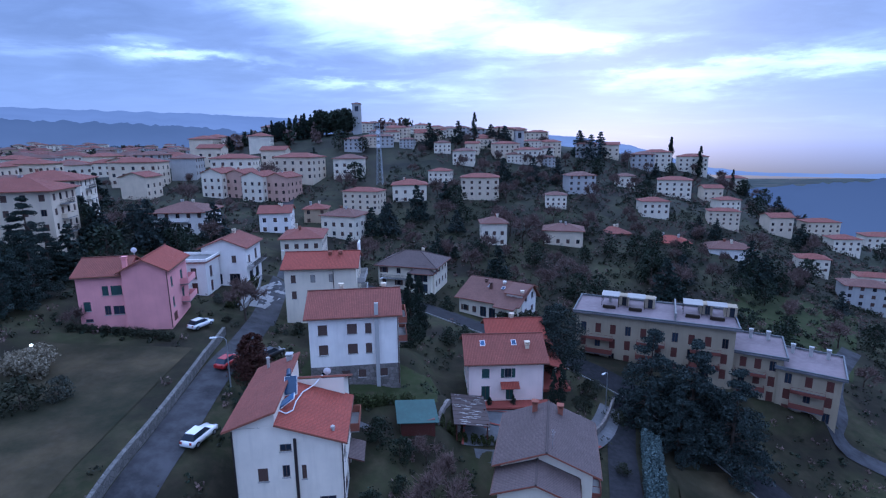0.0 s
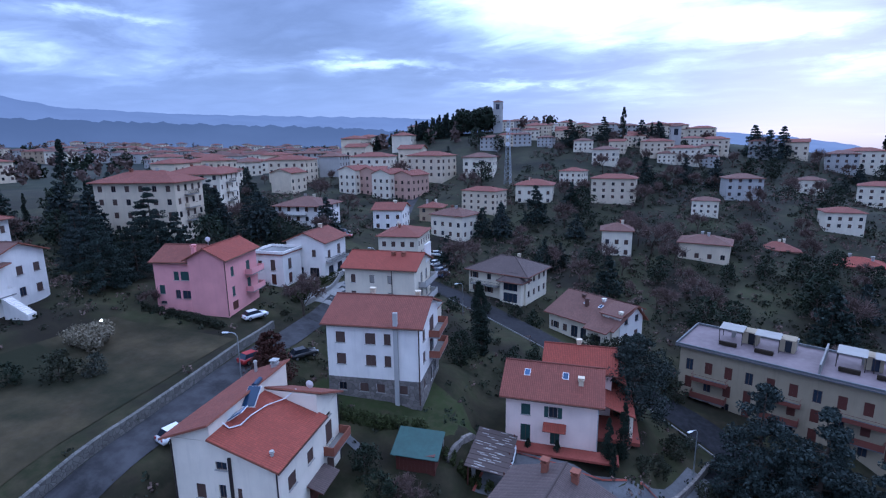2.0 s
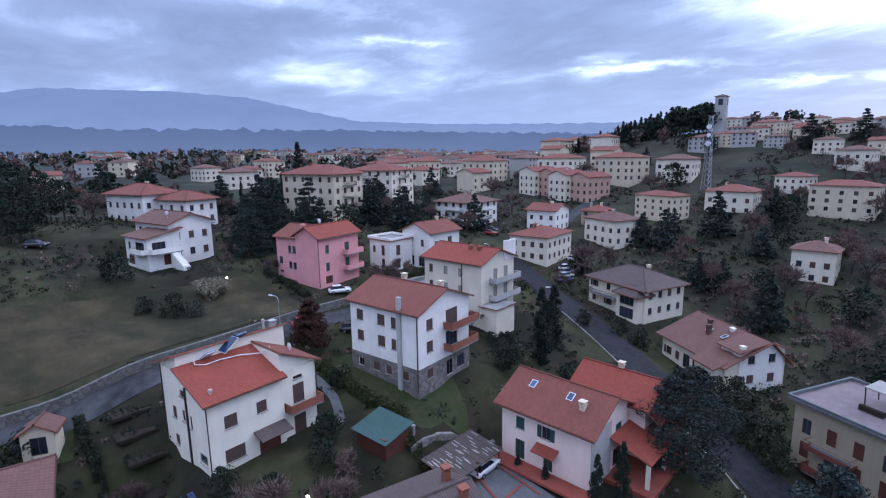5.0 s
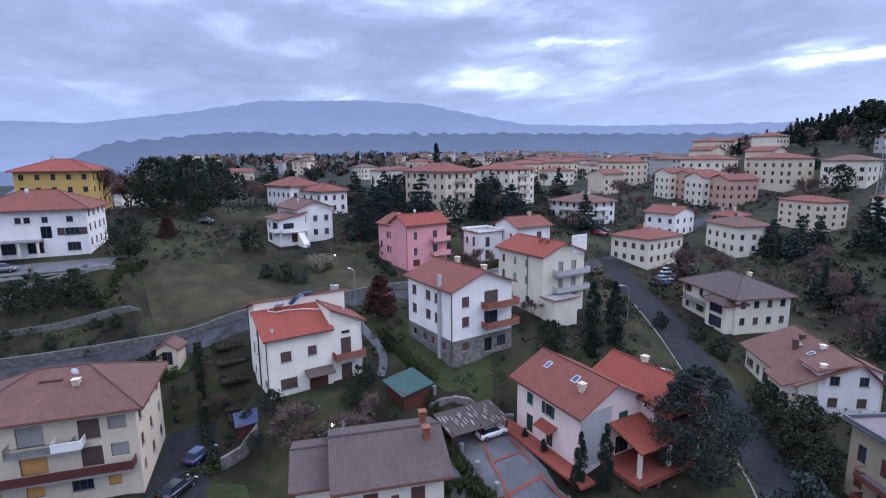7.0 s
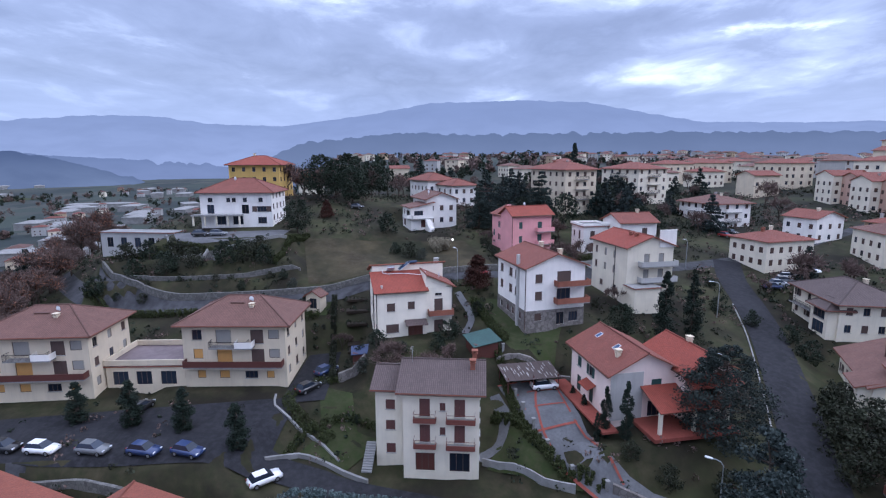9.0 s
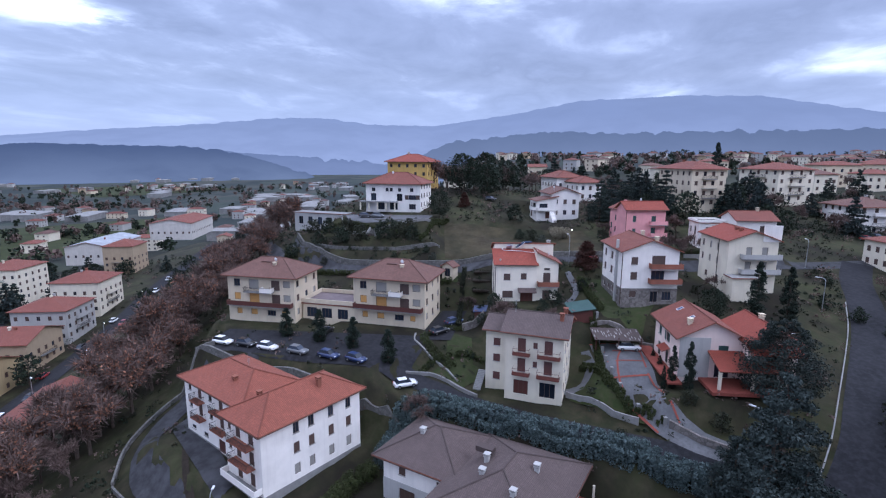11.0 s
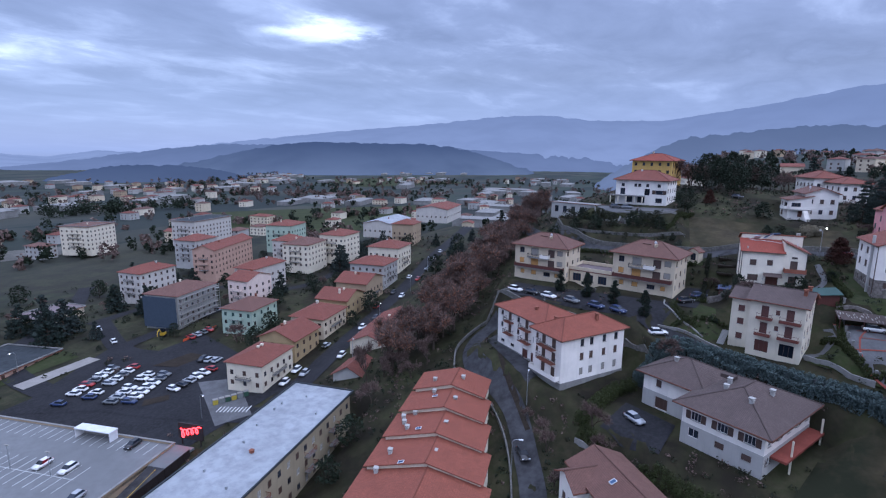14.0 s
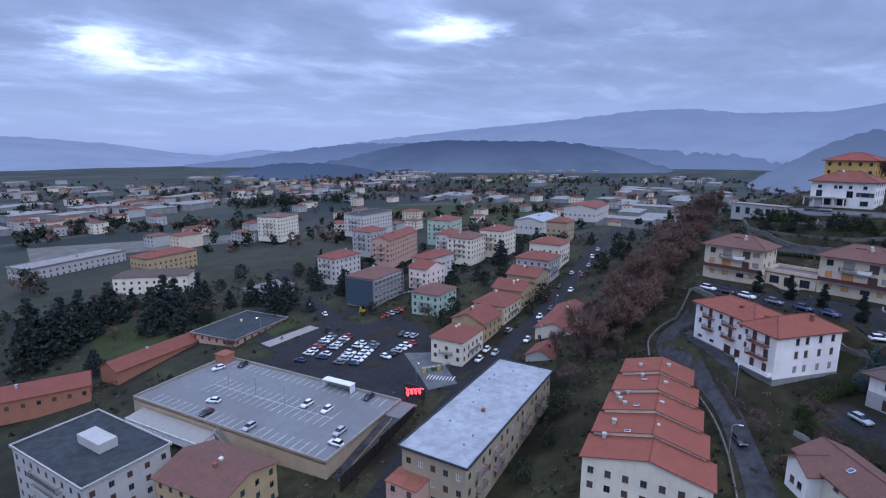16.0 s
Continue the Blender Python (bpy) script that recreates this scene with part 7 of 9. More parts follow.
def distant(x, y, head, hall=False):
    if hall:
        FAR.add(x, y, head, rng.uniform(36, 64), rng.uniform(20, 30), rng.uniform(6, 9), 1.5, 4, 4)
    else:
        FAR.add(x, y, head, rng.uniform(12, 21), rng.uniform(10, 13), rng.uniform(6.5, 10.5), 1.8, rng.choice((0, 3, 1, 2, 3, 3)), rng.choice((5, 5, 6)))


def settle(kinds, x, y, head, lift=0.0, scale=1.0):
    k = kinds[int(noise.cell((x * 0.37, y * 0.41, 2)) * 1000) % len(kinds)]
    c = copy_thing(k, pose(x, y, level(x, y) + lift, 0, 0, head))
    c.scale = (scale,) * 3
    return c


rng = random.Random(11)
TAKEN = [(*plumb(p[0], p[1], p[5])[:2], max(p[3], p[4]) + 4) for p in PADS[:25]] + HOUSES
NEAR_PLOTS = TAKEN[:25]


def free(x, y, r):
    if any(math.hypot(x - a, y - b) < r + c for a, b, c in TAKEN):
        return False
    TAKEN.append((x, y, r))
    return True


# the plateau town to the north-west
n = 0
while n < 110:
    b, r = radians(rng.uniform(104, 142)), rng.uniform(215, 520)
    x, y = r * math.cos(b), r * math.sin(b) + 20
    if -120 < x < 40 and y > 255 or not free(x, y, 11):
        n += 0.05
        continue
    if r < 360:
        settle(KINDS, x, y, rng.choice((-12, 8, 20, 96, 104)))
    else:
        distant(x, y, rng.choice((-12, 8, 20, 96, 104)))
    n += 1
n = 0
while n < 260:
    b, r = radians(rng.uniform(98, 150)), rng.uniform(480, 1150)
    x, y = r * math.cos(b), r * math.sin(b)
    if not free(x, y, 9):
        n += 0.05
        continue
    distant(x, y, rng.uniform(-30, 30))
    n += 1
# scattered houses on the rising ground to the west
n = 0
while n < 46:
    b, r = radians(rng.uniform(150, 186)), rng.uniform(230, 900)
    x, y = r * math.cos(b), r * math.sin(b)
    if not free(x, y, 10):
        n += 0.05
        continue
    if r < 360:
        settle(KINDS, x, y, rng.choice((8, 20, 96)))
    else:
        distant(x, y, rng.uniform(-30, 30))
    n += 1
# the old town along its ridge
for k in range(46):
    t = k / 45
    x = -74 + 112 * t + rng.uniform(-3, 3)
    y = 300 + rng.choice((-26, -10, 6, 20)) + rng.uniform(-4, 4)
    settle(KINDS, x, y, rng.choice((-8, 4, 14)), -0.5, rng.uniform(0.5, 0.7))
for x, y in ((58, 296), (72, 300), (88, 292), (97, 297), (118, 300), (140, 296)):
    settle(KINDS, x, y, -10, 0, 0.8)
# the slope below it and the valley to the right
n = 0
while n < 34:
    x, y = rng.uniform(-60, 200), rng.uniform(185, 262)
    if rng.random() < 0.4:
        x, y = rng.uniform(95, 190), rng.uniform(150, 220)
    if not free(x, y, 10):
        n += 0.1
        continue
    settle(KINDS, x, y, rng.uniform(-20, 10), 0, rng.uniform(0.55, 0.8))
    n += 1
# the plain
n = 0
while n < 30:
    b, r = radians(rng.uniform(215, 285)), rng.uniform(330, 700)
    x, y = r * math.cos(b), r * math.sin(b)
    if not free(x, y, 13) or x > 60 and y > -330:
        n += 0.05
        continue
    if r < 430:
        settle(KINDS, x, y, rng.choice((18, 24, 108)))
    else:
        distant(x, y, rng.choice((18, 24, 108)))
    n += 1
n = 0
while n < 150:
    b, r = radians(rng.uniform(196, 290)), rng.uniform(620, 1500)
    x, y = r * math.cos(b), r * math.sin(b)
    if noise.noise((x * 0.004, y * 0.004, 1)) < 0.06 or not free(x, y, 16):
        n += 0.04
        continue
    distant(x, y, rng.uniform(0, 40), rng.random() < 0.35)
    n += 1
for (ax, ay), (bx, by), wide_, count, halls in (((-250, -770), (-1000, -1430), 70, 60, 0.45), ((125, -560), (20, -760), 45, 34, 0.15), ((-20, -690), (-130, -740), 30, 8, 0.7), ((-1300, -1240), (-1500, -1000), 90, 16, 0.9), ((60, -780), (-420, -1050), 60, 34, 0.4), ((-300, -180), (-820, -520), 60, 26, 0.75), ((150, -600), (420, -620), 80, 30, 0.3)):
    for k in range(count):
        f = (k + rng.random()) / count
        x, y = ax + (bx - ax) * f + rng.gauss(0, wide_ * 0.5), ay + (by - ay) * f + rng.gauss(0, wide_ * 0.5)
        hall_ = rng.random() < halls
        if free(x, y, 17 if hall_ else 9):
            distant(x, y, rng.choice((18, 24, 32, 108)), hall_)
FAR.build("far_town", "pale houses and factory halls of the far town")
for k in KINDS:
    for o in (*k.children_recursive, k):
        bpy.data.objects.remove(o)

# towers of the old town
for x, y, w, hgt in ((-78, 302.5, 5, 17), (17, 286, 4.6, 12)):
    h = thing("tower", "old stone bell tower on the hilltop", "tower", pose(*on(x, y), level(*on(x, y)), 0, 0, 10))
    block(h, 0, 0, w, w, hgt, GREY_WALL, TILE_OLD, "hip", "x", 0.8, 0.3, faces={s: [(w / 2, hgt - 4.2, w * 0.42, 3.0, "a")] for s in "SENW"})
# lattice mast
h = thing("radio_mast", "red and white lattice radio mast with dishes", "mast", pose(-47, 225, level(-47, 225)))
bm = bmesh.new()
for sx_, sy_ in ((-1, -1), (1, -1), (1, 1), (-1, 1)):
    tube(bm, (sx_ * 1.3, sy_ * 1.3, -1), (sx_ * 0.5, sy_ * 0.5, 27), 0.14, 0.1, 4)
for k in range(13):
    a, b = 1.3 - 0.06 * k, 1.3 - 0.06 * (k + 1)
    for p, q in (((-1, -1), (1, -1)), ((1, -1), (1, 1)), ((1, 1), (-1, 1)), ((-1, 1), (-1, -1))):
        tube(bm, (p[0] * a, p[1] * a, 2.08 * k), (q[0] * b, q[1] * b, 2.08 * (k + 1)), 0.06, 0.06, 3)
part("lattice", finish(bm, "lattice", STEEL), h)
for z, r in ((17, 0.9), (20, 0.7), (23, 0.9)):
    bm = bmesh.new()
    tube(bm, (0, -0.9, z), (0, -1.3, z), r, r, 12)
    part("dish", finish(bm, "dish", WHITE_METAL), h)

# ---- trees and shrubs ----
def leaf_cloud(name, centres, per, size, mat, seed, flat=0.0, droop=0.0):
    """Small leaf quads strewn round many clump centres: (x, y, z, radius)."""
    rg = np.random.RandomState(seed)
    c = np.array(centres)
    n = len(c) * per
    mid = np.repeat(c[:, :3], per, 0)
    rad = np.repeat(c[:, 3], per)[:, None]
    d = rg.normal(size=(n, 3))
    d /= np.linalg.norm(d, axis=1)[:, None]
    p = mid + d * rad * (0.55 + 0.5 * rg.rand(n, 1)) * np.array([1, 1, 1 - flat])
    nrm = d + 0.7 * rg.normal(size=(n, 3))
    nrm /= np.linalg.norm(nrm, axis=1)[:, None]
    a = np.cross(nrm, rg.normal(size=(n, 3)))
    a /= np.linalg.norm(a, axis=1)[:, None]
    b = np.cross(nrm, a)
    s = size * (0.6 + 0.8 * rg.rand(n, 1))
    v = np.stack([p - a * s - b * s * 0.55, p + a * s * 0.9 - b * s * 0.6, p + a * s + b * s * 0.55, p - a * s * 0.8 + b * s * 0.6], 1).reshape(-1, 3)
    me = bpy.data.meshes.new(name)
    me.from_pydata(v.tolist(), [], np.arange(4 * n).reshape(-1, 4).tolist())
    me.materials.append(mat)
    return me


L_CEDAR = leafage("cedar_needles", (0.040, 0.058, 0.054), 0.5, (0.080, 0.104, 0.098))
L_FIR = leafage("fir_needles", (0.034, 0.052, 0.043), 0.5)
L_CYPRESS = leafage("cypress_leaf", (0.022, 0.036, 0.024), 0.5)
L_OAK = leafage("evergreen_leaf", (0.028, 0.042, 0.024), 0.5)
L_COPPER = leafage("copper_leaf", (0.082, 0.032, 0.022), 0.35)
L_RUSSET = leafage("withered_leaf", (0.37, 0.175, 0.11), 0.45)
L_TWIG = leafage("bare_twigs", (0.200, 0.138, 0.118), 0.4)
L_SHRUB = leafage("shrub_leaf", (0.040, 0.046, 0.026), 0.5)
L_BLUE = leafage("blue_conifer_leaf", (0.125, 0.178, 0.175), 0.5, (0.21, 0.27, 0.265))
L_HEDGE = leafage("hedge_leaf", (0.066, 0.080, 0.026), 0.5)
L_OLIVE = leafage("olive_leaf", (0.075, 0.085, 0.065), 0.4)
L_PAMPAS = leafage("pampas_plume", (0.34, 0.30, 0.21), 0.3)


def trunk_mesh(height, r0, r1, limbs, seed, forks=False):
    rg = random.Random(seed)
    bm = bmesh.new()
    q = Vector((0, 0, -0.6))
    n = 5
    for k in range(n):
        p = Vector((rg.uniform(-1, 1) * 0.03 * height * k / n, rg.uniform(-1, 1) * 0.03 * height * k / n, height * (k + 1) / n))
        tube(bm, q, p, r0 + (r1 - r0) * k / n, r0 + (r1 - r0) * (k + 1) / n, 7, cap=False)
        q = p
    for a, b, ra, rb in limbs:
        tube(bm, a, b, ra, rb, 5, cap=False)
    return finish(bm, "trunk", BARK)


def spread(v, rg, amount):
    d = Vector((rg.uniform(-1, 1), rg.uniform(-1, 1), rg.uniform(-1, 1))) * amount + v.normalized()
    return d.normalized()


def twig_cloud(name, tips, per, length, mat, seed):
    """Fine twigs: long thin slivers that fan out from the branch tips."""
    rg = np.random.RandomState(seed)
    o = np.repeat(np.array([t[0] for t in tips]), per, 0)
    d = np.repeat(np.array([t[1] for t in tips]), per, 0) + 0.75 * rg.normal(size=(len(tips) * per, 3))
    d /= np.linalg.norm(d, axis=1)[:, None]
    side = np.cross(d, rg.normal(size=d.shape))
    side /= np.linalg.norm(side, axis=1)[:, None]
    ln = length * (0.5 + 0.9 * rg.rand(len(d), 1))
    wd = length * 0.055
    st = o + d * length * 0.3 * rg.normal(size=(len(d), 1))
    v = np.stack([st - side * wd, st + side * wd, st + d * ln + side * wd * 0.35, st + d * ln - side * wd * 0.35], 1).reshape(-1, 3)
    return v


def bare_tree(label, height, seed, leaf=None, per=7, leaves=5):
    """A deciduous tree in winter: forking limbs, fine twigs, maybe some withered leaves."""
    rg = random.Random(seed)
    limbs, tips = [], []

    def grow(p, d, length, r, depth):
        q = p + d * length
        if depth or per > 6:
            limbs.append((p, q, r, r * 0.66))
        if depth <= 1:
            tips.append((tuple(q), tuple(d)))
            tips.append((tuple(p.lerp(q, 0.55)), tuple(d)))
        if depth == 0:
            return
        for _ in range(3):
            e = spread(d + Vector((0, 0, 0.10)), rg, 0.62)
            grow(p + (q - p) * rg.uniform(0.6, 1.0), e, length * rg.uniform(0.6, 0.8), r * 0.6, depth - 1)

    for _ in range(3):
        grow(Vector((0, 0, height * 0.2)), spread(Vector((0, 0, 1.3)), rg, 0.6), height * 0.25, 0.014 * height, 3)
    t = thing("tree", label, "tree", pose(0, 0, -500), "bare trees")
    part("trunk", trunk_mesh(height * 0.22, 0.028 * height, 0.019 * height, limbs, seed), t)
    v = twig_cloud("twigs", tips, per, 0.075 * height * math.sqrt(12 / per), L_TWIG, seed)
    me = bpy.data.meshes.new("twigs")
    me.from_pydata(v.tolist(), [], np.arange(len(v)).reshape(-1, 4).tolist())
    me.materials.append(L_TWIG)
    part("crown", me, t)
    if leaf:
        part("foliage", leaf_cloud("foliage", [(*q, 0.06 * height) for q, _ in tips], leaves, 0.0125 * height, leaf, seed), t)
    return t


def crown_tree(name, label, category, height, seed, mat, shape, per, size, clumps, trunk_h=0.25, flat=0.2, fat=1.2):
    """An evergreen whose crown is built of clumps along limbs; shape(u) gives the radius at height share u."""
    rg = random.Random(seed)
    cs, limbs = [], []
    for k in range(clumps):
        u = (k + rg.random()) / clumps
        z = height * (trunk_h + (1 - trunk_h) * u)
        rad = shape(u) * height
        a = rg.uniform(0, math.tau)
        r = rad * math.sqrt(rg.uniform(0.15, 1.0))
        c = (r * math.cos(a), r * math.sin(a), z)
        cs.append((*c, max(0.03 * height, rad * fat * rg.uniform(0.26, 0.42))))
        if k % 2 == 0:
            limbs.append(((0, 0, max(0.3, z - r * 0.35)), c, 0.008 * height, 0.002 * height))
    t = thing(name, label, category, pose(0, 0, -500))
    part("trunk", trunk_mesh(height * 0.9, 0.022 * height, 0.004 * height, limbs, seed), t)
    part("crown", leaf_cloud("crown", cs, per, size, mat, seed, flat), t)
    return t


def cedar(label, height, seed, mat=None, per=24):
    """Tiers of level boughs, wide below."""
    rg = random.Random(seed)
    cs, limbs = [], []
    tiers = 11
    for k in range(tiers):
        u = k / (tiers - 1)
        z = height * (0.10 + 0.86 * u)
        reach = height * 0.36 * (1 - u) ** 0.75 + 0.4
        for j in range(max(4, int(11 * (1 - u)) + 2)):
            a = rg.uniform(0, math.tau)
            r = reach * rg.uniform(0.75, 1.1)
            end = Vector((r * math.cos(a), r * math.sin(a), z - 0.10 * r + rg.uniform(-0.2, 0.2)))
            limbs.append(((0, 0, z), tuple(end), 0.006 * height, 0.0015 * height))
            for f in (0.4, 0.65, 0.88, 1.0):
                q = Vector((0, 0, z)).lerp(end, f)
                cs.append((q.x + rg.uniform(-0.3, 0.3), q.y + rg.uniform(-0.3, 0.3), q.z, 0.042 * height + 0.06 * r))
    t = thing("conifer", label, "conifer", pose(0, 0, -500))
    part("trunk", trunk_mesh(height * 0.97, 0.024 * height, 0.003 * height, limbs, seed), t)
    part("crown", leaf_cloud("crown", cs, per, 0.0125 * height * math.sqrt(24 / per), mat or L_CEDAR, seed, 0.4), t)
    return t


T_CEDAR = [cedar("broad dark blue-green cedar with level boughs", 13, 1, None, 56), cedar("broad dark cedar with drooping boughs", 13, 2, L_FIR, 56)]
T_DENSE = crown_tree("conifer", "broad dense grey-green cedar with a rounded crown", "conifer", 13, 21, leafage("dense_cedar_needles", (0.040, 0.055, 0.047), 0.5, (0.085, 0.106, 0.092)), lambda u: 0.40 * math.sin(math.pi * (0.20 + 0.77 * u)) ** 0.75, 100, 0.115, 170, 0.05, 0.35, 0.8)
T_CYP = [crown_tree("cypress", "slender dark green cypress", "cypress", 11, 3 + s, L_CYPRESS, lambda u: 0.105 * (math.sin(math.pi * (0.12 + 0.88 * u)) ** 0.6) * (1.05 - 0.45 * u), 120, 0.085, 64, 0.02, 0.0, 1.9) for s in (0, 1)]
T_OAK = [crown_tree("evergreen_tree", "dense dark evergreen tree crown", "tree", 10, 7 + s, L_OAK, lambda u: 0.40 * math.sin(math.pi * (0.15 + 0.8 * u)) ** 0.7, 46, 0.17, 70, 0.18) for s in (0, 1)]
T_FIR = [crown_tree("conifer", "tall dark pointed fir tree", "conifer", 14, 17, L_FIR, lambda u: 0.20 * (1 - u) ** 0.85 + 0.01, 40, 0.18, 90, 0.06, 0.4)]
# lighter kinds for the trees that stay far off
F_CEDAR = [cedar("broad dark cedar among the houses", 13, 4, None, 5), cedar("dark conifer with level boughs", 13, 5, L_FIR, 5)]
F_OAK = [crown_tree("evergreen_tree", "dense dark evergreen tree", "tree", 10, 9 + s, L_OAK, lambda u: 0.40 * math.sin(math.pi * (0.15 + 0.8 * u)) ** 0.7, 13, 0.31, 56, 0.18) for s in (0, 1)]
F_BARE = [bare_tree("bare winter tree with brown twigs", 9, 44, None, 4), bare_tree("bare grey-brown tree on the hillside", 11, 45, None, 4)]
F_SHRUB = [crown_tree("shrub", "dark rounded shrub on the slope", "shrub", 3, 36 + s, m, lambda u: 0.55 * math.sin(math.pi * (0.2 + 0.75 * u)) ** 0.6, 16, 0.15, 24, 0.05) for s, m in enumerate((L_SHRUB, L_OAK))]
F_FIR = [crown_tree("conifer", "dark pointed fir on the hilltop", "conifer", 14, 18, L_FIR, lambda u: 0.20 * (1 - u) ** 0.85 + 0.01, 16, 0.3, 70, 0.06, 0.4)]
T_COPPER = crown_tree("copper_tree", "conical tree with copper-red foliage", "tree", 7, 21, L_COPPER, lambda u: 0.33 * (1 - u) ** 0.5 + 0.02, 90, 0.10, 110, 0.03)
T_SHRUB = [crown_tree("shrub", "rounded grey-green garden shrub", "shrub", 3, 31 + s, m, lambda u: 0.55 * math.sin(math.pi * (0.2 + 0.75 * u)) ** 0.6, 32, 0.105, 34, 0.05) for s, m in enumerate((L_SHRUB, L_OAK, L_OLIVE))]
T_BARE = [bare_tree("bare winter tree with fine brown twigs", 9, 41), bare_tree("bare grey-brown winter tree", 11, 42), bare_tree("slim bare young winter tree", 7, 43)]
T_RUST = [bare_tree("oak holding withered russet leaves", 11, 51, L_RUSSET, 6), bare_tree("tall oak with russet leaves", 13, 52, L_RUSSET, 6), bare_tree("tall winter oak, almost bare", 13, 53, L_RUSSET, 7, 2)]
T_PAMPAS = crown_tree("pampas_grass", "clump of pale pampas grass plumes", "grass", 2.2, 61, L_PAMPAS, lambda u: 0.8 * (0.4 + 0.6 * u), 30, 0.09, 34, 0.1)
rng = random.Random(77)


def plant(kind, x, y, size=None, full=None, wide=1.0):
    """Copies a tree to its place; size: scale; full: its height in metres."""
    k = kind[rng.randrange(len(kind))] if isinstance(kind, list) else kind
    x, y = on(x, y)
    c = copy_thing(k, pose(x, y, level(x, y) - 0.1, 0, 0, rng.uniform(0, 360)))
    s = size or rng.uniform(0.8, 1.2)
    c.scale = (s * wide, s * wide, s * rng.uniform(0.92, 1.08))
    return c


# by the villa and the road
for x, y, s in ((47.5, 13.5, 0.45), (50.5, 15.5, 0.5), (45, 8.5, 0.4), (57, 20, 0.5), (84, -18, 0.6), (72, -21, 0.6), (62, -25, 0.7), (50, -30, 0.7), (94, -10, 0.6)):
    plant(F_BARE if x < 60 else F_OAK, x, y, s)
plant(T_DENSE, 14.0, 82.5, 0.95, wide=1.08)
for x, y, s in ((29.7, 77, 1.25), (35.6, 73.6, 1.35), (41, 70.4, 1.25), (33, 71, 0.9), (38, 76, 1.0)):
    plant(T_CEDAR, x, y, s)
for x, y, s in ((-11.6, 87.6, 1.05), (-14.4, 94.2, 1.0)):
    plant(T_CYP, x, y, s, wide=1.25)
plant(T_OAK, -12.6, 80.4, 0.62)
plant(T_COPPER, -31.2, 57.6, 0.98, wide=1.15)
for x, y, s in ((11.8, 68.4, 0.6), (13.4, 70.4, 0.66), (12.6, 67.0, 0.36), (2.0, 67.3, 0.19), (5.6, 67.7, 0.19)):
    plant(T_CYP, x, y, s, wide=1.0 if s > 0.3 else 2.0)
for x, y in ((1.6, -3.0), (3.3, 5.1), (4.8, 12.8), (9.4, 21.3)):
    plant(T_CYP, x, y, 0.58, wide=2.0)
# about the villa
for x, y, s in ((-96, 16, 1.35), (-104, 24, 1.4), (-112, 18, 1.3), (-92, 26, 1.2), (-118, 30, 1.2)):
    plant(T_OAK, x, y, s)
plant(T_OAK, -60, 15.5, 0.85)
plant(T_COPPER, -76, 20.5, 0.75)
plant(T_SHRUB[1], -66, 38, 1.7)
for x, y, s, k in ((-52, 43.5, 1.3, 0), (-50, 46.5, 0.9, 2), (-56, 40, 1.0, 1)):
    plant(T_SHRUB[k], x, y, s)
for k in range(5):
    plant(T_PAMPAS, -57.5 + rng.uniform(-2, 2), 51.5 + rng.uniform(-1.6, 1.6), rng.uniform(0.8, 1.3))
# conifers by the pink house and the flats
for x, y, s in ((-88.5, 85.2, 1.05), (-80, 80, 0.8), (-73, 63.5, 0.95), (-76, 72, 0.85), (-94, 74, 0.9), (-86, 68, 0.8)):
    plant(T_CEDAR, x, y, s)
for x, y, s in ((-104, 116, 0.9), (-86, 112, 0.8), (-120, 108, 0.7)):
    plant(T_CEDAR, x, y, s)
plant(T_FIR, -190, 128, 1.5)
for k in range(6):
    plant(T_CYP, -128 + 5 * k + rng.uniform(-2, 2), 72 + 5 * k + rng.uniform(-3, 3), rng.uniform(0.8, 1.05), wide=0.8)
# clipped shrubs and olives on the villa's terraces
for x, y in ((-37.9, -22.1), (-47.6, -20.3), (-47.9, -15.4), (-42.5, -9.5), (-42.9, -3.6), (-43.3, 3.0), (-49.1, 3.2), (-43.7, 7.5), (-49.4, 9.1), (-41.5, -16), (-48.5, -10), (-42.8, 11.5)):
    plant(T_SHRUB[:2], x, y, rng.uniform(1.1, 1.6))
for row in range(2):
    for k in range(9):
        if rng.random() < 0.6:
            plant(T_SHRUB, -38.5 + 3.0 * row + rng.uniform(-1, 1), -22 + 5.0 * k + rng.uniform(-1.5, 1.5), rng.uniform(0.4, 0.7))
# trees behind the villa
for _ in range(26):
    x, y = rng.uniform(-165, -100), rng.uniform(0, 48)
    if free(x, y, 2.0):
        plant(rng.choice((T_RUST, F_BARE, F_BARE, F_OAK)), x, y, rng.uniform(0.7, 1.1))
# gardens between the houses
for x, y, s in ((-3, 46, 0.9), (-6, 50, 0.7), (-4, 41, 0.8), (-19, 31, 0.6), (-24, 84, 0.7), (-46, 84, 0.6), (-42, 78, 0.7), (-64, 84, 0.9), (-62, 64, 0.7), (20, 30, 0.6), (45, 22, 0.6), (47, 25, 0.7), (-36, 144, 0.8), (-33, 120, 0.6)):
    plant(T_BARE, x, y, s)
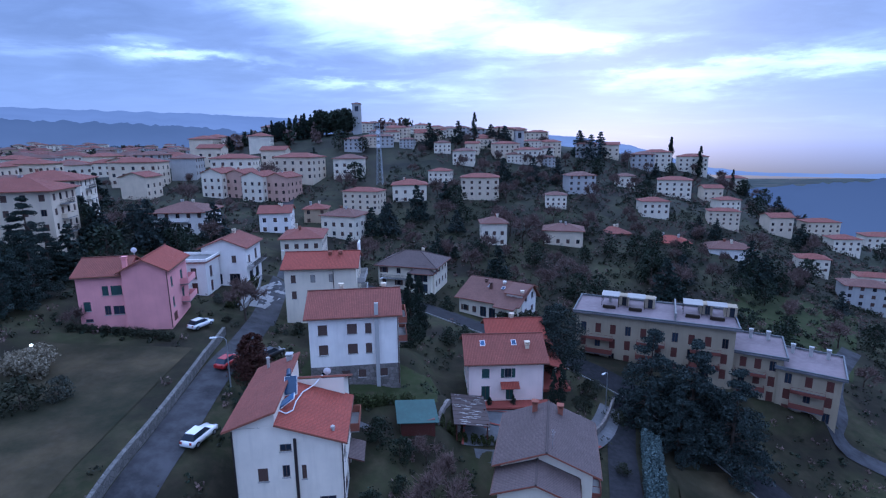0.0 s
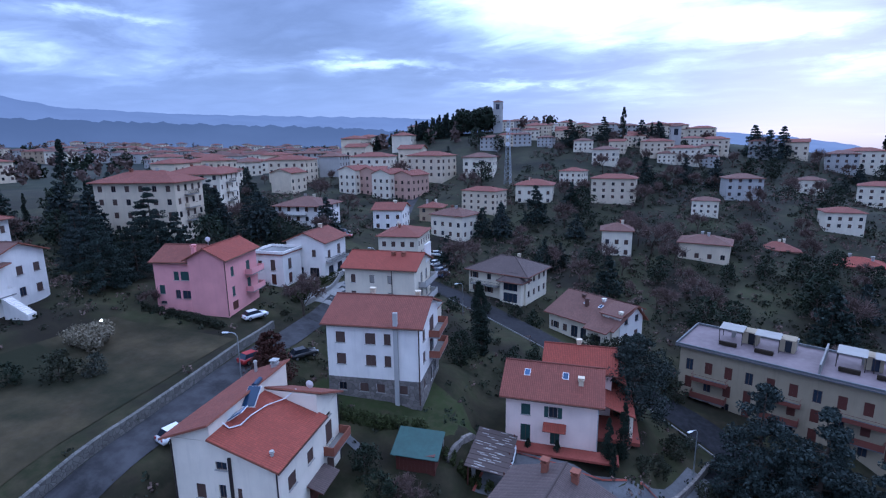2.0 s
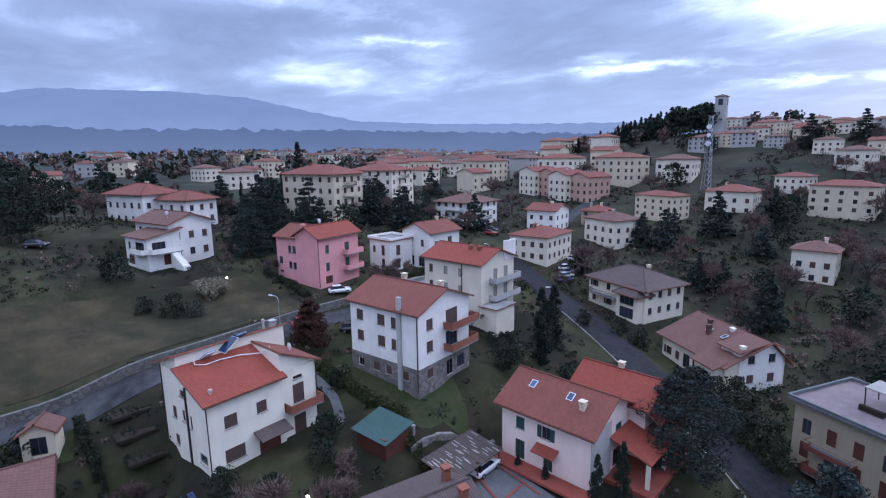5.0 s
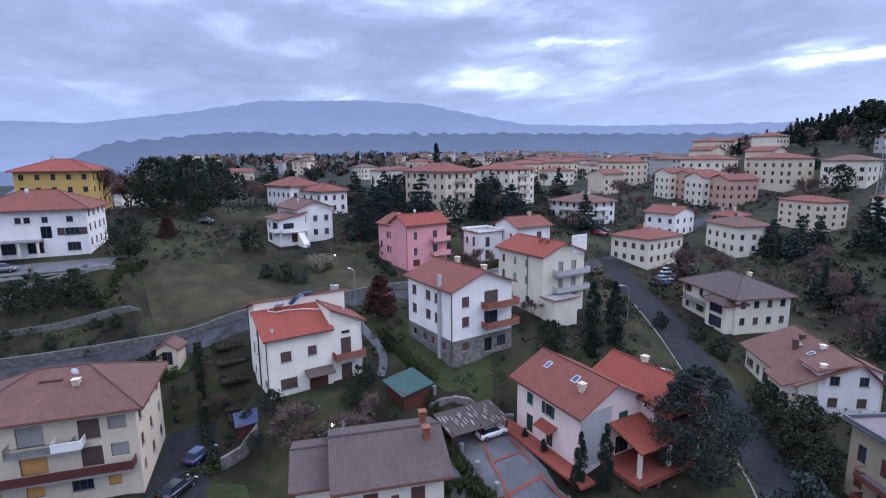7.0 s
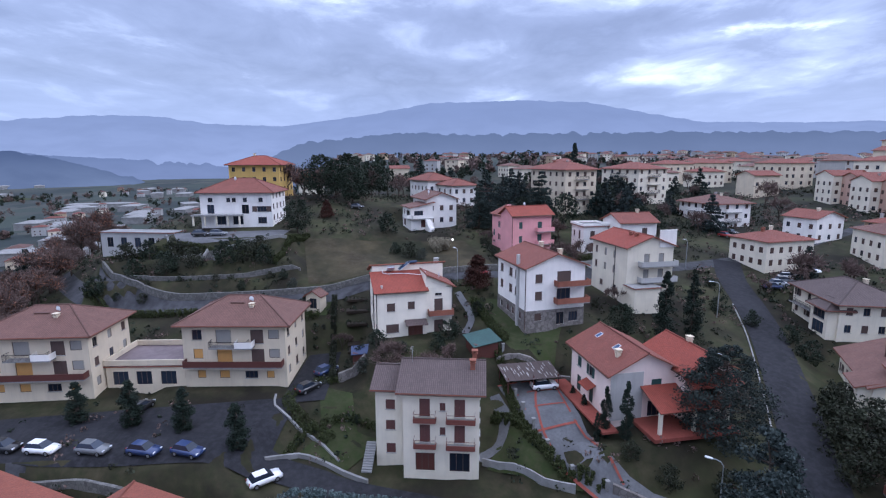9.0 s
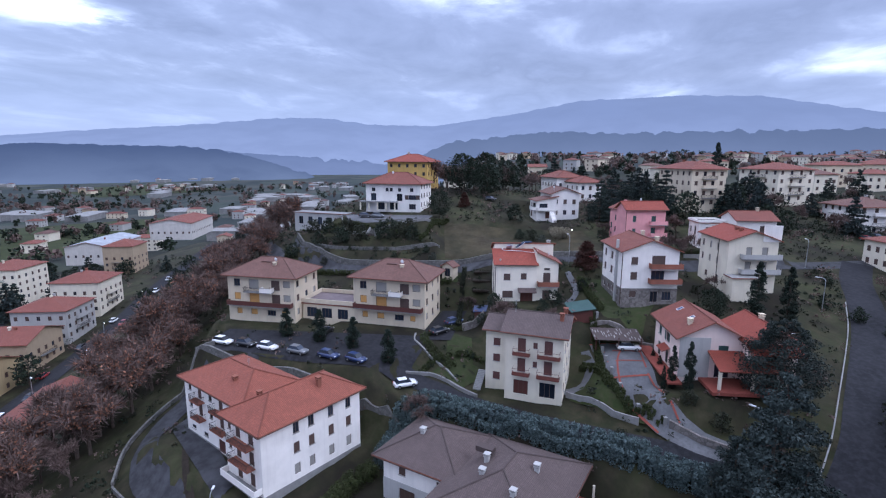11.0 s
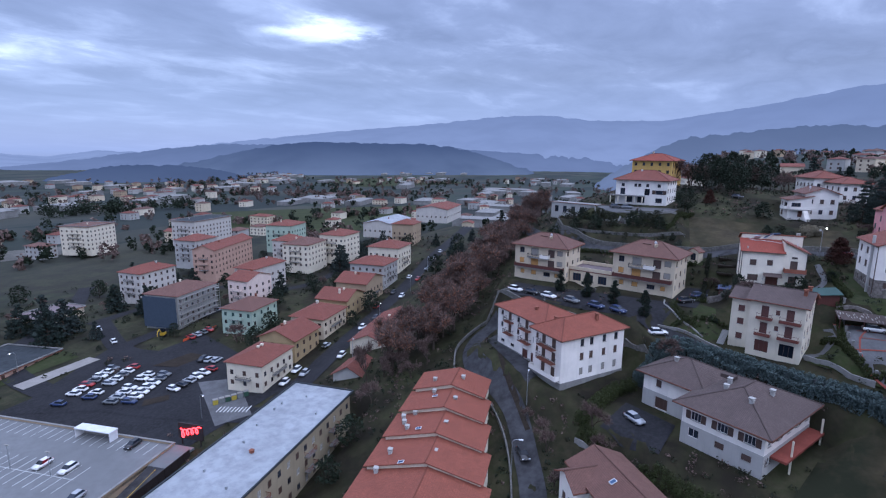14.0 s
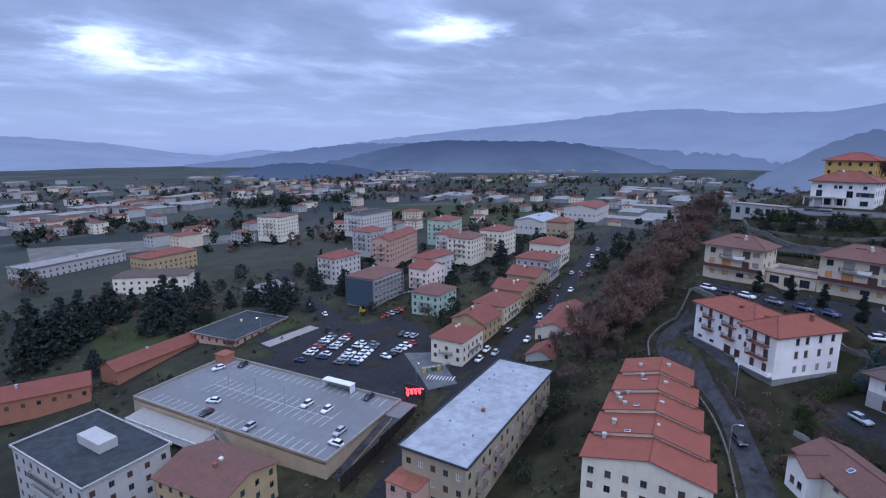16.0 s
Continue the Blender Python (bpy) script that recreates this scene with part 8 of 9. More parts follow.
for x, y, s in ((-10, 38, 1.0), (-13, 35, 0.8), (-9, 48, 0.9), (-12, 50, 1.1), (-8, 42, 0.7), (-28.1, 24.2, 1.1), (-26, 21.5, 0.9), (-21, 56, 0.8), (21, 60, 0.6), (16, 70, 0.7), (18, 74, 0.9), (20, 80, 1.0), (24, 74, 0.8), (-6, 88, 1.1), (-3, 92, 1.0), (2, 90, 0.9), (-18, 108, 1.0), (-24, 105, 0.9), (8, 102, 1.1), (-8, 112, 1.3), (12, 99.5, 1.3), (16, 97.5, 1.5), (20, 95.5, 1.2), (9, 103, 1.4), (5, 106, 1.3), (14, 102, 1.6), (18, 100, 1.3), (11, 106, 1.2), (-12, 111, 1.0)):
    plant(T_SHRUB[1] if x < 0 else T_SHRUB[0], x, y, s)
for _ in range(110):
    x, y = rng.uniform(-70, 45), rng.uniform(20, 112)
    if free(x, y, -1.0) and math.hypot(x + 50, y - 45) > 18 and not any((x - q[0]) ** 2 + (y - q[1]) ** 2 < q[2] + 6 for q in OPEN):
        plant(T_SHRUB, x, y, rng.uniform(0.3, 0.7))
# the wooded slope below the lane
BELT = along([(42, -31, 0), (28, -33, 0), (13, -36, 0), (-6, -39, 0), (-30, -43, 0), (-55, -48, 0), (-80, -54, 0), (-120, -66, 0)], 1.7)
for c in BELT:
    for _ in range(2 if c.x > -60 else 1):
        if rng.random() < 0.62:
            plant(T_RUST if rng.random() < 0.6 else T_BARE, c.x + rng.uniform(-4, 4), c.y + rng.uniform(-10, 6), rng.uniform(0.75, 1.25))
# trees over the hillside to the right
for _ in range(330):
    x, y = rng.uniform(-38, 165), rng.uniform(128, 300)
    if free(x, y, 1.6):
        plant(rng.choice((F_BARE, F_BARE, F_OAK, F_SHRUB, F_CEDAR, F_BARE)), x, y, rng.uniform(0.55, 1.05))
for _ in range(80):
    x, y = rng.uniform(0, 120), rng.uniform(102, 165)
    if free(x, y, 1.6):
        plant(rng.choice((F_BARE, F_SHRUB, F_OAK)), x, y, rng.uniform(0.4, 0.9))
# thick planting west of the street
for _ in range(46):
    x, y = rng.uniform(-135, -72), rng.uniform(66, 135)
    if free(x, y, 1.5):
        plant(rng.choice((F_CEDAR, F_CEDAR, F_BARE, F_OAK)), x, y, rng.uniform(0.6, 1.0))
# the dark wood on the hilltop, single cypresses
for _ in range(60):
    t = rng.random()
    plant(F_FIR if rng.random() < 0.75 else F_OAK, -150 + 50 * t, 290 + 16 * t + rng.uniform(-9, 9), (0.55 + 0.5 * t) * rng.uniform(0.85, 1.1))
for _ in range(16):
    plant(F_OAK, -92 + rng.uniform(-11, 11), 306 + rng.uniform(-8, 6), rng.uniform(1.2, 1.6))
for x, y, s in ((-8, 296, 1.5), (6, 292, 0.9), (103, 296, 1.6), (118, 292, 1.5), (136, 290, 1.0), (-48, 298, 0.9)):
    plant(T_CYP, x, y, s)
for x, y in ((52, 296), (58, 292), (64, 298)):
    plant(F_CEDAR, x, y, 1.1)
# trees among the flats and over the plain: the nearer ones singly, the rest as far woods
FARCLUMPS = {0: [], 1: []}


def far_tree(x, y, s, evergreen=0.5):
    z = level(x, y)
    kind_ = 0 if rng.random() < evergreen else 1
    for _ in range(5):
        FARCLUMPS[kind_].append((x + rng.uniform(-2.5, 2.5) * s, y + rng.uniform(-2.5, 2.5) * s, z + rng.uniform(1.5, 7.5) * s, 2.1 * s))


for _ in range(150):
    b, r = radians(rng.uniform(100, 178)), rng.uniform(150, 560)
    x, y = r * math.cos(b), r * math.sin(b)
    if free(x, y, 2.0):
        if r < 290:
            plant(rng.choice((F_BARE, F_OAK, F_CEDAR, F_BARE)), x, y, rng.uniform(0.6, 1.2))
        else:
            far_tree(x, y, rng.uniform(0.6, 1.2))
for _ in range(900):
    b, r = radians(rng.uniform(96, 200)), rng.uniform(300, 1250)
    x, y = r * math.cos(b), r * math.sin(b)
    if free(x, y, 1.0):
        far_tree(x, y, rng.uniform(0.7, 1.4))
for _ in range(1500):
    b, r = radians(rng.uniform(192, 300)), rng.uniform(240, 1500)
    x, y = r * math.cos(b), r * math.sin(b)
    if noise.noise((x * 0.006, y * 0.006, 4)) > -0.1 and free(x, y, 1.0):
        far_tree(x, y, rng.uniform(0.7, 1.6))
# groves and hedgerows of the plain
for (ax, ay), (bx, by), wide_, count, size_, green_ in (((-80, -648), (-200, -622), 16, 80, 1.7, 0.95), ((-1290, -1390), (-1400, -1340), 22, 30, 2.6, 1.0), ((-359, -849), (-612, -547), 14, 110, 1.2, 0.25), ((150, -545), (-40, -468), 7, 80, 0.9, 0.4), ((118, -560), (68, -556), 9, 24, 1.2, 0.9), ((-150, -420), (-480, -330), 9, 70, 1.0, 0.3), ((-40, -330), (-130, -430), 10, 40, 1.1, 0.6), ((-620, -900), (-1100, -640), 12, 70, 1.3, 0.4), ((-420, -1000), (-1000, -1500), 40, 90, 1.4, 0.6), ((140, -700), (-300, -1080), 40, 90, 1.3, 0.6)):
    for k in range(count):
        f = rng.random()
        x, y = ax + (bx - ax) * f + rng.gauss(0, wide_), ay + (by - ay) * f + rng.gauss(0, wide_)
        if free(x, y, 0.6):
            far_tree(x, y, size_ * rng.uniform(0.7, 1.2), green_)
for x, y, s in ((70, -186, 1.1), (76, -192, 1.0), (62, -186, 0.9), (112, -196, 1.6), (118, -190, 1.5), (107, -200, 1.4), (148, -200, 1.6), (152, -192, 1.5), (141, -206, 1.5), (130, -214, 1.4), (158, -204, 1.5), (101, -187, 1.2), (95, -206, 1.3), (160, -185, 1.4), (68, -172, 1.2), (74, -168, 1.1), (30, -185, 0.9), (42, -192, 1.0), (-62, -160, 1.0), (-56, -156, 1.1), (-30, -130, 0.8), (-16, -128, 0.7), (8, -80, 0.6), (98, -12, 0.5)):
    plant(F_CEDAR if s > 0.9 else F_OAK, x, y, s)
# gardens of the lower town
for _ in range(340):
    x, y = rng.uniform(-120, 190), rng.uniform(-250, -70)
    if y < -0.42 * x - 64 and math.hypot(x - 105, y + 90) > 46 and free(x, y, 1.8):
        if any((x - q[0]) ** 2 + (y - q[1]) ** 2 < q[2] + 4 for q in OPEN):
            continue
        plant(rng.choice((F_OAK, F_SHRUB, F_SHRUB, F_CEDAR, F_BARE, F_OAK)), x, y, rng.uniform(0.5, 1.0))
for kind_, mat in ((0, L_OAK), (1, L_TWIG)):
    tagged(new("far_woods", leaf_cloud("far_woods", FARCLUMPS[kind_], 13, 1.0, mat, 5 + kind_)), "far woods and hedgerow trees on the plain", "woods", kind="stuff")
for k in F_FIR + F_CEDAR + F_OAK + F_BARE + F_SHRUB + T_CEDAR + [T_DENSE] + T_CYP + T_OAK + T_FIR + [T_COPPER] + T_SHRUB + T_BARE + T_RUST + [T_PAMPAS]:
    for o in (*k.children_recursive, k):
        bpy.data.objects.remove(o)


def hedge(label, points, height, width, mat, size=0.085, dense=48, kind="stuff"):
    """A clipped hedge, flat on top, of small leaves along a line."""
    line = along([(*on(*q[:2]), 0) for q in points], 0.7)
    rg = random.Random(len(line))
    cs = []
    lanes = 2 if width < 1.6 else 3
    for a, b in zip(line, line[1:]):
        d = (b - a).normalized()
        r = min(0.55, width * 0.36)
        for k in range(lanes):
            side = width * 0.34 * (2 * k / (lanes - 1) - 1)
            p = a.lerp(b, rg.random())
            x, y = p.x - d.y * side, p.y + d.x * side
            z = level(x, y)
            for f in np.arange(r * 0.6, height - r * 0.6, r * 1.25):
                cs.append((x, y, z + f, r * rg.uniform(0.92, 1.12)))
            cs.append((x, y, z + height - r, r * rg.uniform(0.97, 1.06)))
    ob = new("hedge", leaf_cloud("hedge", cs, dense, size, mat, len(line)))
    return tagged(ob, label, "hedge", kind=kind)


hedge("tall clipped blue-green conifer hedge along the lane", [(25, 24.5), (19, 27.5), (19.5, 36), (22, 46), (24.5, 57), (28, 70)], 3.0, 2.8, L_BLUE, 0.11, 60)
hedge("thick clipped green hedge round the parking court", [(45, 19.5), (38, 20.2), (31, 21.5), (26, 24)], 2.2, 2.8, L_HEDGE)
hedge("dark clipped hedge beside the drive", [(45.4, 19.7), (48.8, 28.5), (49.4, 34), (51.5, 41.7), (54, 48.4)], 1.9, 2.4, L_HEDGE)
hedge("dark hedge along the meadow", [(-61, 18), (-52, 15), (-42, 14)], 1.2, 0.9, L_HEDGE)
hedge("long dark hedge under the street wall", [(-28.6, 21), (-28.6, 6), (-31.4, -12), (-39, -25)], 1.3, 1.0, L_HEDGE)
hedge("hedge in front of the pink house", [(-63, 63), (-55, 64), (-47, 64.5)], 1.3, 1.2, L_SHRUB)
hedge("garden hedge below the stone-based house", [(-26, 56), (-18, 57.5), (-9, 59.5)], 1.4, 1.1, L_HEDGE)
hedge("hedge beside the villa drive", [(3.0, 55), (8, 58), (13.5, 61), (18, 66)], 1.3, 0.8, L_HEDGE)
hedge("dark clipped hedge round the lawn by the forecourt", [(-7.4, 32), (-6.4, 28.5), (-3.4, 25.6), (-0.2, 25.6), (3, 28.6), (6, 32.5)], 1.2, 1.5, L_HEDGE)
hedge("dark hedge along the villa terrace", [(-48.7, -26.4), (-51.8, -8.4), (-46, 12.9)], 1.2, 1.2, L_HEDGE)
hedge("hedge with pillars beside the paved drive", [(-9.5, 57.0), (-3.7, 57.8), (4.3, 58.2), (10.7, 58.9), (16, 63)], 1.1, 0.9, L_HEDGE)
hedge("dark hedge beside the small lawn by the beige house", [(-25, 26), (-24.5, 22.5), (-30, 21.5)], 1.4, 1.2, L_HEDGE)
hedge("overgrown fence between two gardens", [(-30, 28.5), (-22, 29.2), (-14, 30), (-7, 31)], 1.5, 0.8, L_SHRUB)
hedge("low hedge round the lawn by the grey-roofed house", [(8.5, 27), (4, 29), (2.5, 35), (4, 40)], 1.0, 0.9, L_HEDGE)
hedge("hedge beside the white house with terraces", [(-47, 82), (-49, 92), (-51, 102)], 1.4, 1.2, L_HEDGE)

# ---- undergrowth: tufts, brambles and dead bracken over the open slopes ----
rg = np.random.RandomState(3)
for name, mat, count, lo, hi, label in (("undergrowth", L_SHRUB, 1700, 0.25, 0.9, "low shrubs and brambles on the slopes"), ("dead_bracken", L_TWIG, 1500, 0.25, 0.8, "brown dead bracken and bare brush"), ("grass_tufts", L_OLIVE, 900, 0.12, 0.3, "tufts of rough winter grass")):
    cs = []
    while len(cs) < count:
        x, y = rg.uniform(-150, 150), rg.uniform(-75, 250)
        if rg.rand() < 0.35:
            x, y = rg.uniform(0, 150), rg.uniform(105, 290)
        w = noise.noise((x * 0.045, y * 0.045, 7.0))
        if w < -0.05 and y < 130:
            continue
        if any(abs(x - a) < c * 0.62 and abs(y - b) < c * 0.62 for a, b, c in NEAR_PLOTS):
            continue
        if any((x - q[0]) ** 2 + (y - q[1]) ** 2 < q[2] for q in OPEN):
            continue
        r = rg.uniform(lo, hi)
        cs.append((x, y, level(x, y) + r * 0.5, r))
    tagged(new(name, leaf_cloud(name, cs, 16, 0.16 if hi > 0.5 else 0.1, mat, count, 0.3)), label, "undergrowth", kind="stuff")

# dense planting between the near houses
for name, mat, seed, count, label in (("garden_shrubs", L_OAK, 31, 2000, "dark evergreen shrubs in the gardens"), ("winter_brush", L_TWIG, 32, 1500, "brown leafless brush in the gardens"), ("ground_cover", L_SHRUB, 33, 1700, "grey-green ground cover and brambles")):
    rg = np.random.RandomState(seed)
    cs = []
    while len(cs) < count:
        x, y = rg.uniform(-125, 112), rg.uniform(-58, 128)
        if noise.noise((x * 0.06, y * 0.06, seed)) < -0.05 or -62 < x < -36 and 18 < y < 62:
            continue
        if any(abs(x - a) < c * 0.6 and abs(y - b) < c * 0.6 for a, b, c in NEAR_PLOTS + HOUSES) or any((x - q[0]) ** 2 + (y - q[1]) ** 2 < q[2] for q in OPEN):
            continue
        r = rg.uniform(0.25, 1.0)
        cs.append((x, y, level(x, y) + r * 0.5, r))
    tagged(new(name, leaf_cloud(name, cs, 18, 0.15, mat, seed, 0.2)), label, "undergrowth", kind="stuff")

# brush and scrub that covers the hillsides and fills the gardens farther off
for name, mat, seed, label in (("scrub", L_OAK, 21, "dark evergreen scrub over the hillside"), ("bare_brush", L_TWIG, 22, "bare brown brush over the hillside"), ("bramble", L_SHRUB, 23, "grey-green brambles and garden shrubs")):
    rg = np.random.RandomState(seed)
    cs = []
    while len(cs) < 2200:
        pick = rg.rand()
        if pick < 0.62:
            x, y = rg.uniform(-45, 190), rg.uniform(108, 300)
        elif pick < 0.78:
            x, y = rg.uniform(-150, -70), rg.uniform(60, 220)
        else:
            x, y = rg.uniform(-150, 200), rg.uniform(-260, -60)
            if y > -0.42 * x - 60 or math.hypot(x - 105, y + 90) < 44:
                continue
        if noise.noise((x * 0.03, y * 0.03, seed)) < -0.12 or any(abs(x - a) < c * 0.75 and abs(y - b) < c * 0.75 for a, b, c in NEAR_PLOTS + HOUSES):
            continue
        if any((x - q[0]) ** 2 + (y - q[1]) ** 2 < q[2] for q in OPEN):
            continue
        r = rg.uniform(0.5, 1.7)
        cs.append((x, y, level(x, y) + r * 0.55, r))
    tagged(new(name, leaf_cloud(name, cs, 27, 0.21, mat, seed, 0.25)), label, "undergrowth", kind="stuff")

# ---- parked cars ----
def car_mesh(mat, van=0.0):
    """Body and cabin lofted from cross-sections along the length."""
    bm = bmesh.new()
    secs = [(-2.05, 0.62, 0.45, 0.62), (-1.98, 0.80, 0.32, 0.88), (-1.2, 0.86, 0.28, 0.95), (0.9, 0.86, 0.28, 0.95), (1.7, 0.84, 0.30, 0.86), (2.05, 0.74, 0.36, 0.66)]
    rings = [[bm.verts.new(p) for p in ((x, -w, lo), (x, -w * 1.02, (lo + hi) / 2), (x, -w * 0.93, hi), (x, w * 0.93, hi), (x, w * 1.02, (lo + hi) / 2), (x, w, lo))] for x, w, lo, hi in secs]
    for a, b in zip(rings, rings[1:]):
        for k in range(6):
            bm.faces.new((a[k], b[k], b[(k + 1) % 6], a[(k + 1) % 6]))
    bm.faces.new(rings[0][::-1])
    bm.faces.new(rings[-1])
    bmesh.ops.recalc_face_normals(bm, faces=bm.faces[:])
    for f in bm.faces:
        f.smooth = True
    return finish(bm, "body", mat)


def cabin_mesh(mat, grow=1.0, top=1.47, lo=0.9, inset=0.0):
    bm = bmesh.new()
    base = ((-1.75, -0.78), (1.05, -0.78), (1.05, 0.78), (-1.75, 0.78))
    roof = ((-1.35, -0.6), (0.25, -0.6), (0.25, 0.6), (-1.35, 0.6))
    b = [bm.verts.new((x * grow, y * grow, lo)) for x, y in base]
    t = [bm.verts.new((x * grow, y * grow, top)) for x, y in roof]
    for k in range(4):
        bm.faces.new((b[k], b[(k + 1) % 4], t[(k + 1) % 4], t[k]))
    bm.faces.new(t)
    return finish(bm, "cabin", mat)


def paint(name, c):
    m, n, l, b = material(name, 0.32)
    b.inputs["Base Color"].default_value = (*c, 1)
    b.inputs["Coat Weight"].default_value = 0.5
    return m


TYRE, RIM = plain("tyre_rubber", (0.02, 0.02, 0.02), 0.9), plain("alloy_rim", (0.4, 0.4, 0.42), 0.35, 0.8)
HEADLIGHT, TAIL = plain("headlight_glass", (0.6, 0.62, 0.66), 0.15), plain("tail_light", (0.25, 0.01, 0.01), 0.3)
bm = bmesh.new()
tube(bm, (0, -0.1, 0), (0, 0.1, 0), 0.32, 0.32, 16)
TYRE_MESH = finish(bm, "tyre", TYRE)
bm = bmesh.new()
tube(bm, (0, -0.11, 0), (0, 0.11, 0), 0.2, 0.2, 12)
RIM_MESH = finish(bm, "rim", RIM)


def car_kind(colour_name, colour, full=True):
    c = thing("car", f"parked {colour_name} hatchback car", "car", pose(0, 0, -500), "parked cars")
    p = paint(colour_name.replace(" ", "_") + "_car_paint", colour)
    part("body", car_mesh(p), c)
    part("glazing", cabin_mesh(GLASS), c, None, "dark car windows")
    bm = bmesh.new()
    box(bm, -1.32, 0.22, -0.6, 0.6, 1.455, 1.50)
    part("roof", finish(bm, "roof", p), c)
    for x in (-1.25, 1.3):
        for y in (-0.8, 0.8):
            w = part("wheel", TYRE_MESH, c, pose(x, y, 0.32))
            if full:
                part("rim", RIM_MESH, w)
    for y in (-0.6, 0.6) if full else ():
        part("headlight", mesh_block("headlight", 0.12, 0.36, 0.16, HEADLIGHT), c, pose(1.98, y, 0.62))
        part("tail_light", mesh_block("tail_light", 0.1, 0.26, 0.24, TAIL), c, pose(-2.0, y, 0.66))
    return c


CARS = {n: car_kind(n, c) for n, c in (("white", (0.8, 0.8, 0.8)), ("silver", (0.4, 0.42, 0.45)), ("black", (0.015, 0.015, 0.018)), ("dark blue", (0.02, 0.04, 0.12)), ("red", (0.35, 0.02, 0.02)), ("grey", (0.14, 0.15, 0.16)), ("yellow", (0.6, 0.42, 0.05)))}


FARCARS = {n: car_kind(n, c, False) for n, c in (("white", (0.8, 0.8, 0.8)), ("silver", (0.4, 0.42, 0.45)), ("black", (0.015, 0.015, 0.018)), ("dark blue", (0.02, 0.04, 0.12)), ("red", (0.35, 0.02, 0.02)), ("grey", (0.14, 0.15, 0.16)), ("yellow", (0.6, 0.42, 0.05)))}


def park(colour, x, y, head, lift=0.17):
    kind = (CARS if y > -40 else FARCARS)[colour]
    x, y = on(x, y)
    return copy_thing(kind, pose(x, y, level(x, y) + lift, 0, 0, head))


for colour, x, y, head in (("white", -30.2, 42.2, 80), ("white", -46.0, 70.5, 70), ("black", -31.8, 65.0, 60), ("red", -35.2, 58.5, 78), ("white", 0.4, 63.4, 98), ("black", 53.2, 12.1, 45), ("white", 13.0, 25.4, 125), ("silver", 38.4, 27.8, 60),
                            ("white", 7.6, -13.6, 80), ("black", 7.8, -8.4, 80), ("white", 8.6, -3.2, 80), ("grey", 9.2, 3.4, 78), ("black", -0.5, 4.5, 170), ("dark blue", 10.6, 15.6, 70), ("dark blue", 10.0, 10.0, 75), ("black", -4.5, 27.6, 140), ("dark blue", -10.0, 29.5, 140),
                            ("white", -40.0, 131.5, 80), ("grey", -37.8, 129.0, 80), ("silver", -36.2, 126.5, 80), ("dark blue", -34.6, 124.0, 80), ("white", -43.0, 139.5, 20), ("red", -72.0, 136.0, 20), ("black", -75.0, 139.5, 20),
                            ("black", -55.5, -6.6, 90), ("grey", -55.7, -2.6, 85), ("black", -86, 28, 60), ("white", 69, 92, 60), ("silver", 51.5, -46.5, 22), ("white", 30, -62, 22), ("grey", 14, -69, 22), ("black", 2, -74, 22), ("white", -22, -82, 22), ("red", -46, -93, 22), ("silver", -62, -100, 22), ("silver", 41, -66.5, 22), ("white", 47, -68, 22)):
    park(colour, x, y, head)
rng = random.Random(9)
names = ["white", "white", "silver", "grey", "black", "dark blue", "grey", "red", "white"]
# ground-level car park rows
def bay_row(x, y, dx, dy, n, head, fill):
    for k in range(n):
        if rng.random() < fill:
            px_, py_ = x + dx * 2.7 * k, y + dy * 2.7 * k
            park(rng.choice(names), px_, py_, head + rng.uniform(-3, 3) + rng.choice((0, 180)), 0.24)


for x, y, n in ((88.5, -113.5, 9), (84.5, -108.5, 9), (80.0, -101.5, 8), (77.0, -97.0, 7)):
    bay_row(x, y, -0.85, -0.53, n, 301, 0.85)
bay_row(66.5, -93.5, -0.97, -0.2, 6, 285, 0.85)
bay_row(52, -108, -0.4, 0.9, 4, 20, 0.8)
bay_row(43, -128, -0.95, -0.1, 4, 275, 0.9)
for x, y, head in ((40, -71.5, 22), (24, -76, 200), (10, -73, 22), (-12, -87, 200), (-30, -94, 22), (-52, -103, 200), (-78, -108, 22), (-95, -116, 200), (20, -147, 185), (0, -147.5, 5), (-12, -152, 185), (60, -150, 260), (58, -168, 80), (0, -186, 190), (-44, -196, 10)):
    park(rng.choice(names), x, y, head)
# on the deck
for x, y, turn, colour in ((-26, -13.5, 90, "black"), (-30, 5, 90, "silver"), (-20, -2.4, 90, "white"), (-13, -2.4, 90, "white"), (12, 8, 20, "white"), (-8, 13.6, 90, "silver"), (24, -13.5, 100, "black"), (29, -8, 70, "white"), (8, 13.6, 90, "black"), (-32.5, 9.5, 0, "white")):
    m = PARK @ pose(x, y, 4.82, 0, 0, turn)
    copy_thing(CARS[colour], m)
for c in (*CARS.values(), *FARCARS.values()):
    for o in (*c.children_recursive, c):
        bpy.data.objects.remove(o)

# ---- walls, sheds, lamps ----
wall_line("street_wall", [(-45, -24), (-37.2, -12), (-34.2, 5), (-34.0, 22), (-34.8, 36.5), (-38.0, 54), (-41.8, 70)], 1.3, 0.5, STONE_WALL, "old grey stone wall between the meadow and the street", "wall")
wall_line("terrace_wall", [(-5.4, 57.2), (-4.6, 60.6), (-3.9, 64.4), (-3.2, 68.6)], 0.5, 0.5, STONE, "rubble stone retaining wall of a terraced garden", "wall")
wall_line("lane_wall", [(34, -16.5), (39.5, -6), (47, 3.5), (57, 11.5), (74, 21)], 0.7, 0.3, STONE_WALL, "low stone parapet along the lane", "wall")
wall_line("lane_wall", [(33.5, -17), (25, -21.5), (15, -20.5), (8.2, -15)], 0.9, 0.35, STONE_WALL, "stone parapet round the bend of the lane", "wall")
